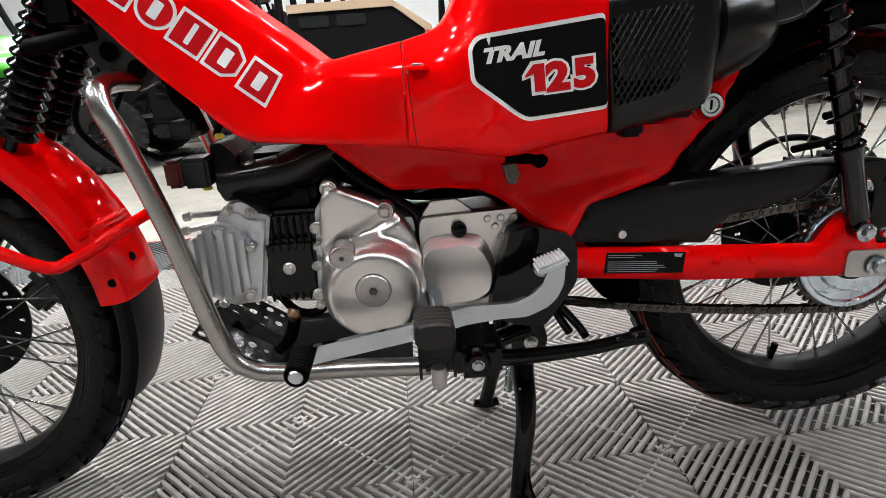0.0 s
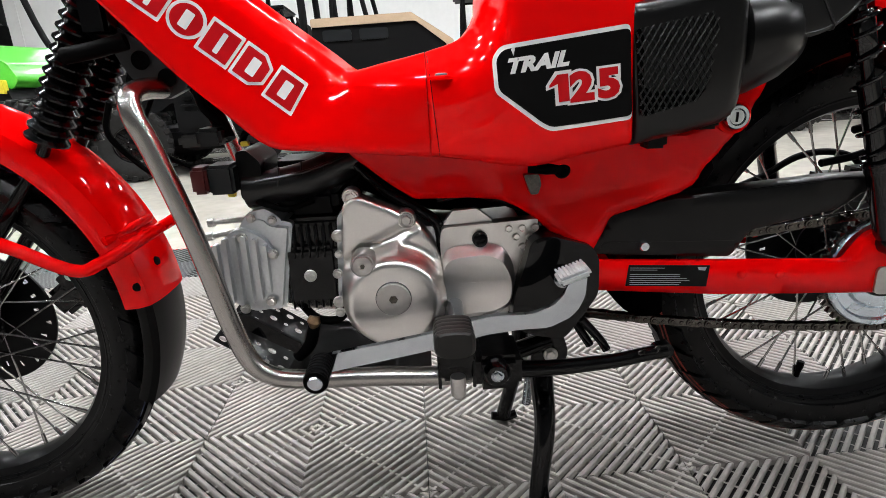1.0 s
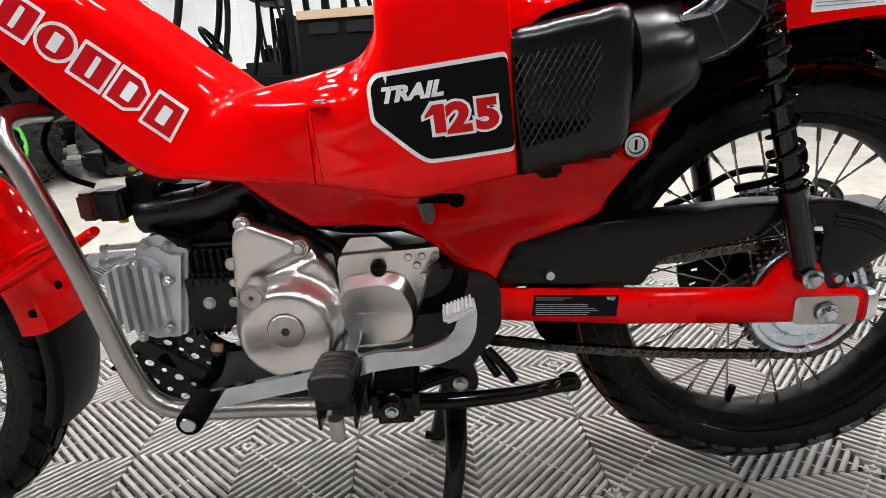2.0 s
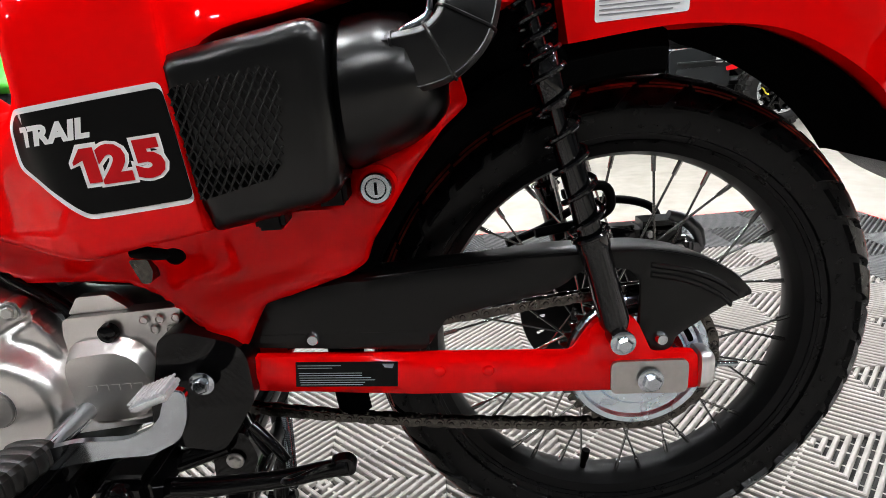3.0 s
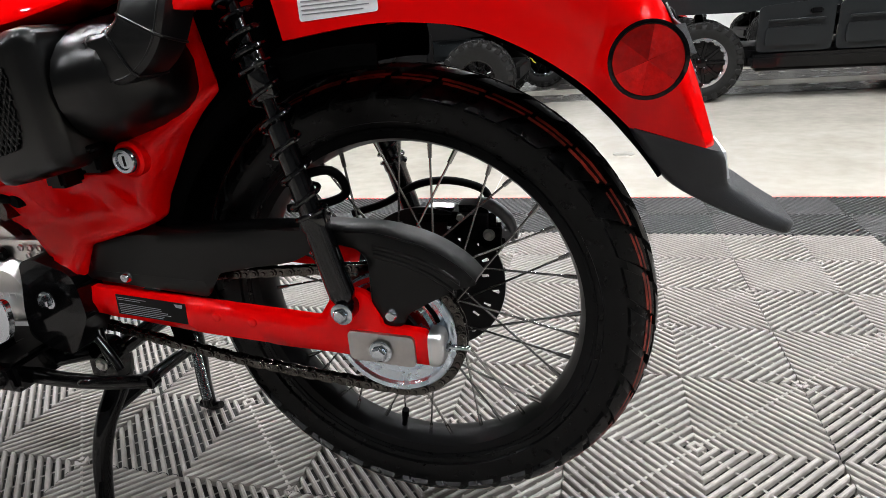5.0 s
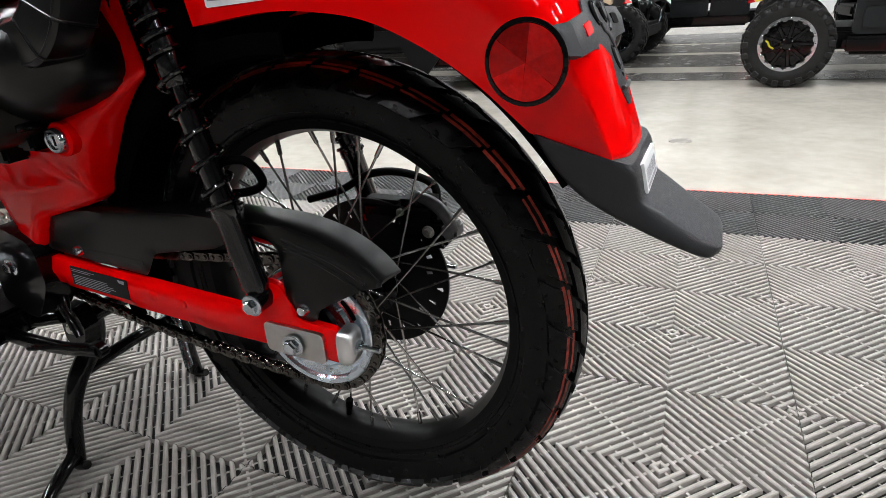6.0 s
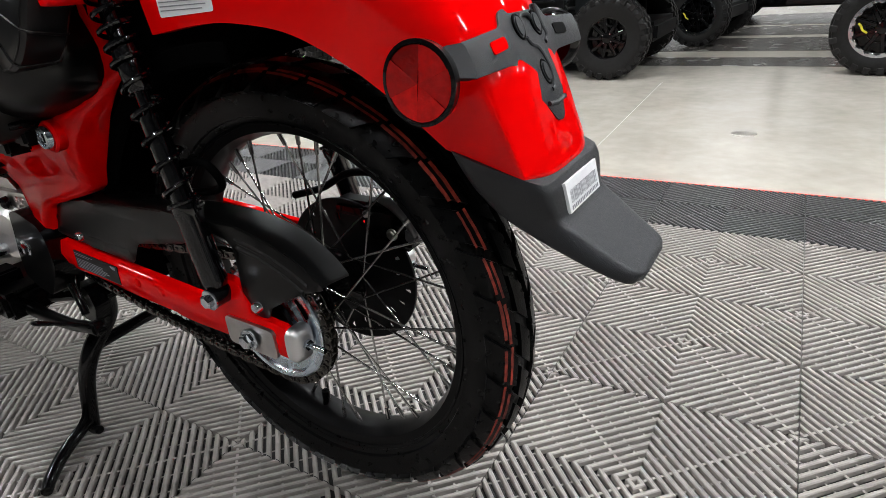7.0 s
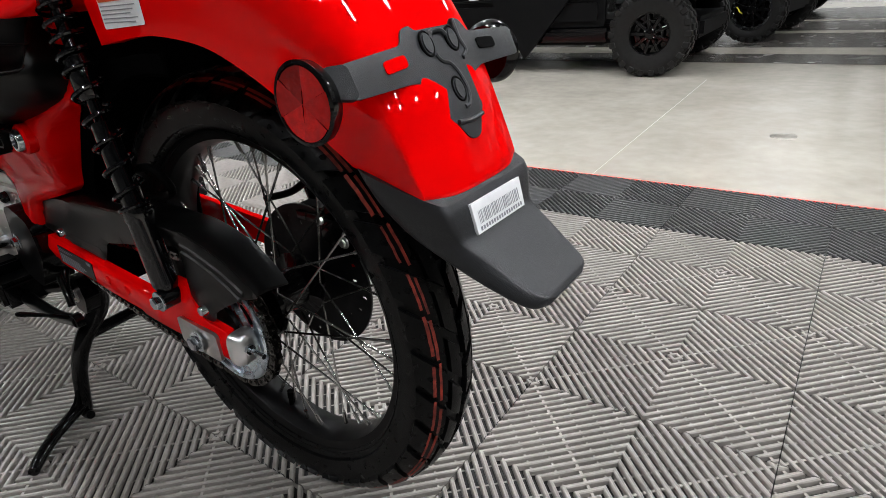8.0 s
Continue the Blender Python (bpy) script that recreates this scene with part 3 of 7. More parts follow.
# ---- chain drive
def chain_drive():
    cy = -0.082
    r, rf = 0.0845, 0.031
    cr, cf = Vector((0.0, 0.324)), Vector((-0.462, 0.331))
    bm = bmesh.new()
    teeth = 44
    pts = []
    for k in range(teeth):
        for da, rr in ((-0.32, -0.004), (-0.12, 0.004), (0.12, 0.004), (0.32, -0.004)):
            a = 2 * pi * (k + da) / teeth
            pts.append(((r + rr) * cos(a), 0.324 + (r + rr) * sin(a)))
    prism(bm, pts, cy - 0.003, cy + 0.003, 0.0008, 1)
    spr = part("rear_sprocket", bm, CHAIN, bike, "dark steel toothed rear sprocket")
    bm = bmesh.new()
    lathe(bm, [(0.020, cy - 0.011), (0.034, cy - 0.012), (0.036, cy - 0.007), (0.036, cy - 0.003)], 48, (0, 0, 0.324))
    part("sprocket_hub", bm, RIM, spr)
    bm = bmesh.new()
    lathe(bm, [(0.0345, cy - 0.0085), (0.050, cy - 0.0105), (0.054, cy - 0.0065), (0.0675, cy - 0.0060), (0.0705, cy - 0.0095), (0.0765, cy - 0.0095), (0.0785, cy - 0.0075), (0.0788, cy - 0.0035)], 72, (0, 0, 0.324))
    part("sprocket_carrier", bm, ZINC, spr, "bright plated sprocket flange", angle=20)
    for a0 in (0.32, 1.58, 2.84):
        bm = bmesh.new()
        arc = [(0.0635, a) for a in np.linspace(a0, a0 + 0.45, 6)] + [(0.0575, a) for a in np.linspace(a0 + 0.45, a0, 6)]
        prism(bm, fillet([(r0 * cos(a), 0.324 + r0 * sin(a)) for r0, a in arc], 0.003, 2), cy - 0.0068, cy - 0.0055)
        part("flange_slot", bm, SOFT_BLACK, spr)
    for a in (0.05, 1.25, 2.45, 3.40):
        bm = bmesh.new()
        hexbolt(bm, (0.050 * cos(a), cy - 0.009, 0.324 + 0.050 * sin(a)), 0.006, 0.006, 0.008)
        part("sprocket_nut", bm, BOLT, spr)
    # the loop that the chain follows
    loop = []
    for a in np.linspace(radians(97), radians(-83), 24):
        loop.append(cr + r * Vector((cos(a), sin(a))))
    for a in np.linspace(radians(-97), radians(-277), 10):
        loop.append(cf + rf * Vector((cos(a), sin(a))))
    loop.append(loop[0])
    dist = [0.0]
    for a, b in zip(loop, loop[1:]):
        dist.append(dist[-1] + (b - a).length)
    count = int(dist[-1] / 0.0127)
    pitch = dist[-1] / count
    bm = bmesh.new()

    def where(s):
        s = s % dist[-1]
        x, z = np.interp(s, dist, [p.x for p in loop]), np.interp(s, dist, [p.y for p in loop])
        if z < 0.305 and -0.46 < x < 0.0:  # the lower run sags
            z -= 0.010 * (1 - ((x + 0.23) / 0.23) ** 2)
        return Vector((x, z))
    for k in range(count):
        a, b = where(k * pitch), where((k + 1) * pitch)
        d = (b - a).normalized()
        nrm = Vector((-d.y, d.x))
        out = 0.0062 if k % 2 else 0.0044
        h = 0.0053
        poly = []
        for c, e in ((a, -1), (b, 1)):
            for t in np.linspace(-pi / 2, pi / 2, 5):
                poly.append(tuple(c + d * (e * h * cos(t)) + nrm * (e * h * sin(t))))
        for s in (-1, 1):
            prism(bm, poly, cy + s * out, cy + s * (out - 0.0014))
        lathe(bm, [(0, cy - 0.0075), (0.0024, cy - 0.0075), (0.0042, cy - 0.004), (0.0042, cy + 0.004), (0.0024, cy + 0.0075), (0, cy + 0.0075)], 8, (a.x, 0, a.y))
    part("chain", bm, CHAIN, bike, "oily roller chain")
    bm = bmesh.new()
    lathe(bm, [(0, cy - 0.004), (0.03, cy - 0.004), (0.03, cy + 0.004), (0, cy + 0.004)], 14, (cf.x, 0, cf.y))
    part("front_sprocket", bm, CHAIN, bike)


chain_drive()


# ---- chain guard
def chain_guard():
    crown = [(-0.413, 0.384), (-0.384, 0.432), (-0.362, 0.442), (-0.284, 0.4515), (-0.134, 0.4605), (-0.098, 0.4635)]
    rear = [(-0.016, 0.4625), (0.004, 0.4605), (0.030, 0.4550), (0.050, 0.4485), (0.068, 0.4400), (0.083, 0.4305), (0.096, 0.4200), (0.108, 0.4065)]
    under = [(0.1085, 0.4020), (0.083, 0.3945), (0.050, 0.3765), (0.030, 0.3640), (0.027, 0.352), (0.013, 0.3455), (-0.001, 0.352), (-0.011, 0.371), (-0.0095, 0.428), (-0.020, 0.441), (-0.045, 0.446),
             (-0.070, 0.442), (-0.085, 0.430), (-0.103, 0.4215), (-0.15, 0.413), (-0.205, 0.402), (-0.224, 0.374), (-0.230, 0.3685), (-0.386, 0.381)]
    poly = fillet(crown + rear + under, 0.006)

    def bend(x, z):
        t = min(max((x - 0.02) / 0.10, 0), 1)
        return 0.012 * t * t
    bm = bmesh.new()
    relief(bm, poly, -0.116, -0.1125, 0.003, fn=bend, step=0.012)
    # the back face follows the bend
    for v in bm.verts:
        if abs(v.co.y + 0.1125) < 1e-6:
            v.co.y += bend(v.co.x, v.co.z) * 0.8
    g = part("chain_guard", bm, GUARD, bike, "matt black plastic chain guard", angle=40)
    # the roof that turns in over the chain
    bm = bmesh.new()
    line = spline([(x, z) for x, z in crown[1:] + [(-0.058, 0.4635)] + rear], 3)
    rings = []
    for x, z in line:
        y0 = -0.1145 + bend(x, z)
        inner = -0.062
        rings.append([(x, y0, z - 0.0015), (x, y0 + 0.006, z + 0.0008), (x, -0.09, z), (x, inner, z - 0.0045), (x, inner, z - 0.0075), (x, -0.09, z - 0.003), (x, y0 + 0.006, z - 0.0026)])
    add_rings(bm, rings)
    part("guard_roof", bm, GUARD, g, angle=40)
    bm = bmesh.new()
    relief(bm, fillet([(-0.308, 0.414), (-0.232, 0.418), (-0.222, 0.412), (-0.30, 0.405)], 0.005), -0.1163, -0.113, 0.001, step=0)
    part("guard_slot", bm, SOFT_BLACK, g)
    # a raised lip below and two stepped ribs over the sprocket
    bm = bmesh.new()
    relief(bm, fillet([(-0.395, 0.3975), (-0.225, 0.3905), (-0.226, 0.3835), (-0.398, 0.3895)], 0.003), -0.1185, -0.115, 0.0022, step=0)
    part("guard_lip", bm, GUARD, g)
    for lift, k in ((0.0145, 1.0), (0.024, 0.93)):
        bm = bmesh.new()
        arc = spline([(x * k - 0.004, z - lift) for x, z in rear[1:7]], 3)
        rings = []
        for x, z in arc:
            y0 = -0.116 + bend(x, z)
            rings.append([(x, y0 + 0.001, z + 0.0035), (x, y0 - 0.0022, z + 0.0015), (x, y0 - 0.0022, z - 0.0015), (x, y0 + 0.001, z - 0.005)])
        add_rings(bm, rings)
        part("guard_rib", bm, GUARD, g, angle=20)
    for x, z in ((-0.342, 0.391), (0.013, 0.365)):
        bm = bmesh.new()
        lathe(bm, [(0, -0.1225), (0.0052, -0.1225), (0.0066, -0.120), (0.0075, -0.1155), (0, -0.1155)], 18, (x, 0, z))
        part("guard_bolt", bm, CHROME, g)


chain_guard()


# ---- shock absorbers
def shock(side):
    y = side * 0.128
    lo, up = Vector((-0.034, y, 0.376)), Vector((-0.128, side * 0.112, 0.735))
    d = (up - lo).normalized()
    L = (up - lo).length

    def at(s):
        return lo + d * s
    bm = bmesh.new()
    tube(bm, [at(0.010), at(0.018), at(0.095), at(0.098), at(0.11), at(0.112)], [0.012, 0.0150, 0.0150, 0.0165, 0.0165, 0.013], 20, 1)
    tube(bm, [at(0.11), at(0.21)], 0.0125, 16, 1)
    body = part("shock_absorber", bm, SHOCK_BLACK, bike, "black rear shock absorber with exposed coil spring")
    bm = bmesh.new()
    tube(bm, [at(0.235), at(0.24), at(0.285), at(0.29)], [0.011, 0.014, 0.014, 0.011], 18, 1)
    part("bump_sleeve", bm, SHOCK_BLACK, body)
    bm = bmesh.new()
    tube(bm, [at(0.20), at(L - 0.02)], 0.007, 12, 1)
    part("damper_rod", bm, SHOCK_BLACK, body)
    # coil: wide below, close above
    bm = bmesh.new()
    u = Vector((0, 1, 0)).cross(d).normalized()
    w = d.cross(u)
    pts, s, ang = [], 0.104, 0.0
    while s < L - 0.035:
        pts.append(at(s) + 0.0172 * (cos(ang) * u + sin(ang) * w))
        pitch = 0.0285 if s < 0.26 else 0.0165
        if s < 0.118:
            pitch = 0.010
        ang += 2 * pi / 14
        s += pitch / 14
    tube(bm, pts, 0.0027, 8, 1)
    part("coil_spring", bm, SHOCK_BLACK, body, "gloss black coil spring")
    bm = bmesh.new()
    tube(bm, [at(L - 0.04), at(L - 0.03), at(L - 0.012), at(L)], [0.016, 0.0175, 0.0165, 0.012], 18, 1)
    lathe(bm, [(0, up.y - 0.016), (0.016, up.y - 0.016), (0.016, up.y + 0.016), (0, up.y + 0.016)], 18, (up.x, 0, up.z))
    part("upper_mount", bm, SHOCK_BLACK, body)
    bm = bmesh.new()
    yo = y + side * 0.002
    lathe(bm, [(0, yo - 0.013), (0.012, yo - 0.013), (0.012, yo + 0.013), (0, yo + 0.014)], 20, (lo.x, 0, lo.z))
    part("lower_eye", bm, SHOCK_BLACK, body)
    bm = bmesh.new()
    hexbolt(bm, (lo.x, y + side * 0.014, lo.z), 0.0085, 0.009, 0.0128, out=side)
    part("shock_bolt", bm, CHROME, body, "plated domed bolt")


shock(-1)
shock(1)


# ---- rear mudguard
def sect(wb, wm, wt, knee=0.62):
    return [(0.0, wb), (0.25, (wb + wm) / 2), (knee, wm), (0.86, (wm + wt) / 2 + 0.004), (0.97, wt * 0.8), (1.0, wt * 0.35), (1.0, 0.0)]


def rear_fender():
    st = [(-0.078, 0.657, -0.105, 0.835, sect(0.098, 0.100, 0.06)), (0.010, 0.6665, 0.02, 0.835, sect(0.100, 0.101, 0.06)),
          (0.065, 0.665, 0.098, 0.815, sect(0.100, 0.101, 0.06)), (0.118, 0.656, 0.170, 0.785, sect(0.099, 0.099, 0.058)),
          (0.169, 0.633, 0.229, 0.737, sect(0.096, 0.094, 0.056)), (0.210, 0.606, 0.268, 0.686, sect(0.092, 0.089, 0.054)),
          (0.236, 0.582, 0.304, 0.628, sect(0.086, 0.080, 0.054, 0.7)), (0.252, 0.565, 0.334, 0.548, sect(0.080, 0.074, 0.056, 0.78)),
          (0.256, 0.561, 0.337, 0.5335, sect(0.079, 0.073, 0.056, 0.78))]
    bm = hull(st, 6, 22)
    tree = BVHTree.FromBMesh(bm)
    f = part("rear_fender", bm, RED, bike, "glossy red rear mudguard")
    # warning label
    bm = bmesh.new()
    lab = fillet([(-0.054, 0.712), (0.0285, 0.713), (0.0285, 0.6775), (-0.0548, 0.673)], 0.003)
    drape(bm, lab, tree, 0.0008, 0.02)
    w = part("warning_label", bm, PAPER, f, "white and orange warning sticker")
    bm = bmesh.new()
    drape(bm, [(-0.052, 0.7105), (0.0265, 0.7115), (0.0265, 0.7005), (-0.0522, 0.6985)], tree, 0.0014, 0.02)
    part("orange_band", bm, ORANGE, f)
    bm = bmesh.new()
    for k in range(5):
        z = 0.695 - k * 0.0038
        drape(bm, [(-0.051, z), (0.02 - 0.006 * (k % 3), z + 0.0014), (0.02 - 0.006 * (k % 3), z + 0.0004), (-0.051, z - 0.001)], tree, 0.0014, 0.02)
    part("fine_print", bm, GREY_INK, f, "grey fine print too small to read")
    # flap
    def lip(w, e=0.9):
        return [(0, w * 0.88), (0.12, w), (0.5, w * 0.98), (e, w * 0.88), (1.0, w * 0.72), (1.0, 0)]
    st = [(0.254, 0.5625, 0.340, 0.5345, lip(0.080)), (0.262, 0.548, 0.3445, 0.526, lip(0.079)), (0.276, 0.526, 0.3475, 0.513, lip(0.075)),
          (0.298, 0.502, 0.3515, 0.500, lip(0.068)), (0.330, 0.482, 0.368, 0.489, lip(0.062)), (0.372, 0.462, 0.394, 0.471, lip(0.056)),
          (0.404, 0.4485, 0.4135, 0.459, lip(0.047)), (0.4155, 0.4475, 0.4185, 0.4535, lip(0.031))]
    bm = hull(st, 5, 14)
    part("mud_flap", bm, FLAP, bike, "charcoal plastic mudguard extension", angle=50)
    bm = bmesh.new()
    a, b, c, d = Vector((0.3455, -0.040, 0.5285)), Vector((0.3455, 0.040, 0.5275)), Vector((0.3515, 0.040, 0.5005)), Vector((0.3515, -0.0385, 0.5015))
    o = Vector((0.0016, 0, 0.0004))
    v = [bm.verts.new(p + o) for p in (a, b, c, d)]
    bm.faces.new(v)
    r = bmesh.ops.extrude_face_region(bm, geom=bm.faces[:])["geom"]
    for q in r:
        if isinstance(q, bmesh.types.BMVert):
            q.co -= Vector((0.006, 0, 0.002))
    st_ = part("barcode_sticker", bm, PAPER, bike, "white barcode sticker on the mudguard extension")
    bm = bmesh.new()
    rnd = random.Random(3)
    u, w2 = (b - a), (d - a)
    t = 0.08
    while t < 0.9:
        k = rnd.uniform(0.006, 0.02)
        q = [a + u * t + w2 * 0.30, a + u * (t + k) + w2 * 0.30, a + u * (t + k) + w2 * 0.72, a + u * t + w2 * 0.72]
        bm.faces.new([bm.verts.new(p + o * 1.12) for p in q])
        t += k + rnd.uniform(0.006, 0.02)
    for t0 in np.arange(0.06, 0.9, 0.052):
        q = [a + u * t0 + w2 * 0.80, a + u * (t0 + 0.036) + w2 * 0.80, a + u * (t0 + 0.036) + w2 * 0.93, a + u * t0 + w2 * 0.93]
        bm.faces.new([bm.verts.new(p + o * 1.12) for p in q])
    part("barcode_bar", bm, GREY_INK, st_, "rows of grey bars")
    # inner black arches
    bm = bmesh.new()
    rings = []
    for k in range(25):
        a = radians(84 - 50.5 * k / 24)
        top = 0.350 - 0.012 * min(1.0, k / 5)
        near = 0.350 - 0.009 * min(1.0, k / 20)
        sec = [(near, -0.074), (near - 0.001, 0.03), (top + 0.002, 0.074), (top, 0.086), (top + 0.003, 0.089), (near + 0.004, 0.074), (near + 0.004, -0.072)]
        rings.append([(r * cos(a), y, 0.324 + r * sin(a)) for r, y in sec])
    add_rings(bm, rings)
    part("fender_liner", bm, LINER, bike, "black liner under the rear mudguard")
    bm = bmesh.new()
    arc_shell(bm, AXLE, 0.305, 0.349, 0.088, 0.088, 107, 87, 10)
    part("inner_fender", bm, LINER, bike, "black inner mudguard")
    bm = bmesh.new()
    arc_shell(bm, AXLE, 0.304, 0.347, 0.085, 0.085, 106, 188, 24)
    part("inner_fender", bm, LINER, bike, "black inner mudguard")
    # reflectors on stalks
    for s in (-1, 1):
        c = Vector((0.267, s * 0.127, 0.6245))
        bm = bmesh.new()
        lathe(bm, [(0, c.y - s * 0.012), (0.026, c.y - s * 0.012), (0.0305, c.y - s * 0.006), (0.0315, c.y + s * 0.002), (0.0285, c.y + s * 0.003), (0.0278, c.y + s * 0.0005), (0, c.y + s * 0.0005)], 40, (c.x, 0, c.z))
        tube(bm, [(c.x, c.y - s * 0.01, c.z), (c.x + 0.012, s * 0.10, c.z + 0.01)], 0.006, 8, 1)
        r = part("side_reflector", bm, GLOSS, bike, "round red reflector in a black rim")
        for k in range(6):
            bm = bmesh.new()
            up = 0.0020 if k % 2 else 0.0009
            lo = 0.0009 if k % 2 else 0.0020
            hub = bm.verts.new((c.x, c.y + s * (0.001 + up), c.z))
            rim = []
            for i in range(7):
                a = 2 * pi * (k + i / 6) / 6 + 0.4
                rim.append(bm.verts.new((c.x + 0.0277 * cos(a), c.y + s * (0.001 + lo), c.z + 0.0277 * sin(a))))
            for a, b in zip(rim, rim[1:]):
                bm.faces.new((hub, a, b))
            part("lens_facet", bm, LENS, r, "red plastic lens facet", angle=4)
    return f


rear_fender()


# ---- number plate bracket: a pressed plate that stands behind the mudguard
def plate_bracket():
    # outline in (sideways, along the slope) from the middle of its top edge
    half = [(0.0, 0.003), (0.024, 0.003), (0.028, 0.008), (0.040, 0.006), (0.047, -0.006), (0.115, -0.010), (0.115, -0.037), (0.050, -0.037), (0.036, -0.041), (0.028, -0.047),
            (0.026, -0.072), (0.019, -0.078), (0.008, -0.094), (0.0, -0.096)]
    out = fillet(half + [(-x, z) for x, z in half[-2:0:-1]], 0.004, 2)
    m = Matrix.Translation((0.2865, 0.004, 0.6585)) @ Matrix(((0.0, 0.91, -0.415, 0), (1.0, 0, 0, 0), (0.0, 0.415, 0.91, 0), (0, 0, 0, 1)))

    def put(bm):
        for v in bm.verts:
            x, y, z = v.co
            lean = (m @ Vector((x, -y, z)))
            v.co = lean
        return bm
    bm = bmesh.new()
    relief(bm, out, -0.004, 0.0, 0.0025, step=0.03)
    put(bm)
    p = part("plate_bracket", bm, FLAP, bike, "charcoal steel number plate bracket with pressed ridges")
    for s in (-1, 1):
        bm = bmesh.new()
        prism(bm, fillet([(s * 0.050, -0.014), (s * 0.077, -0.016), (s * 0.077, -0.026), (s * 0.050, -0.024)], 0.004), -0.0046, -0.003)
        put(bm)
        part("plate_slot", bm, RED if s < 0 else SOFT_BLACK, p)
        # side wings that carry the reflectors
        bm = bmesh.new()
        prism(bm, fillet([(s * 0.112, -0.010), (s * 0.127, -0.012), (s * 0.127, -0.035), (s * 0.112, -0.037)], 0.004), -0.004, 0.002, 0.001)
        put(bm)
        for v in bm.verts:
            v.co.x -= 1.4 * max(0.0, abs(v.co.y) - 0.113)
        part("bracket_wing", bm, FLAP, p)
    for line in ([(-0.012, -0.006), (-0.007, -0.001), (0.006, -0.001), (0.011, -0.006)], [(-0.012, -0.020), (-0.008, -0.026), (0.002, -0.030), (0.008, -0.040), (0.011, -0.054), (0.006, -0.066), (-0.002, -0.068)],
                 [(0.028, 0.006), (0.027, -0.010), (0.030, -0.022), (0.022, -0.028)], [(-0.018, -0.078), (0.0, -0.080), (0.018, -0.078)]):
        bm = bmesh.new()
        tube(bm, [(x, -0.0035, z) for x, z in line], 0.0022, 8, 4)
        put(bm)
        part("pressed_ridge", bm, FLAP, p)
    for cx, cz in ((-0.018, -0.010), (0.017, -0.010), (-0.001, -0.052)):
        bm = bmesh.new()
        ring = [(cx + 0.0075 * cos(a), -0.0038, cz + 0.0105 * sin(a)) for a in np.linspace(0, 2 * pi, 17)]
        tube(bm, ring, 0.0012, 6, 1)
        put(bm)
        part("oval_groove", bm, SOFT_BLACK, p)
        bm = bmesh.new()
        prism(bm, [(cx + 0.0066 * cos(a), cz + 0.0096 * sin(a)) for a in np.linspace(0, 2 * pi, 18, endpoint=False)], -0.0058, -0.003, 0.0014)
        put(bm)
        part("oval_boss", bm, FLAP, p)


plate_bracket()


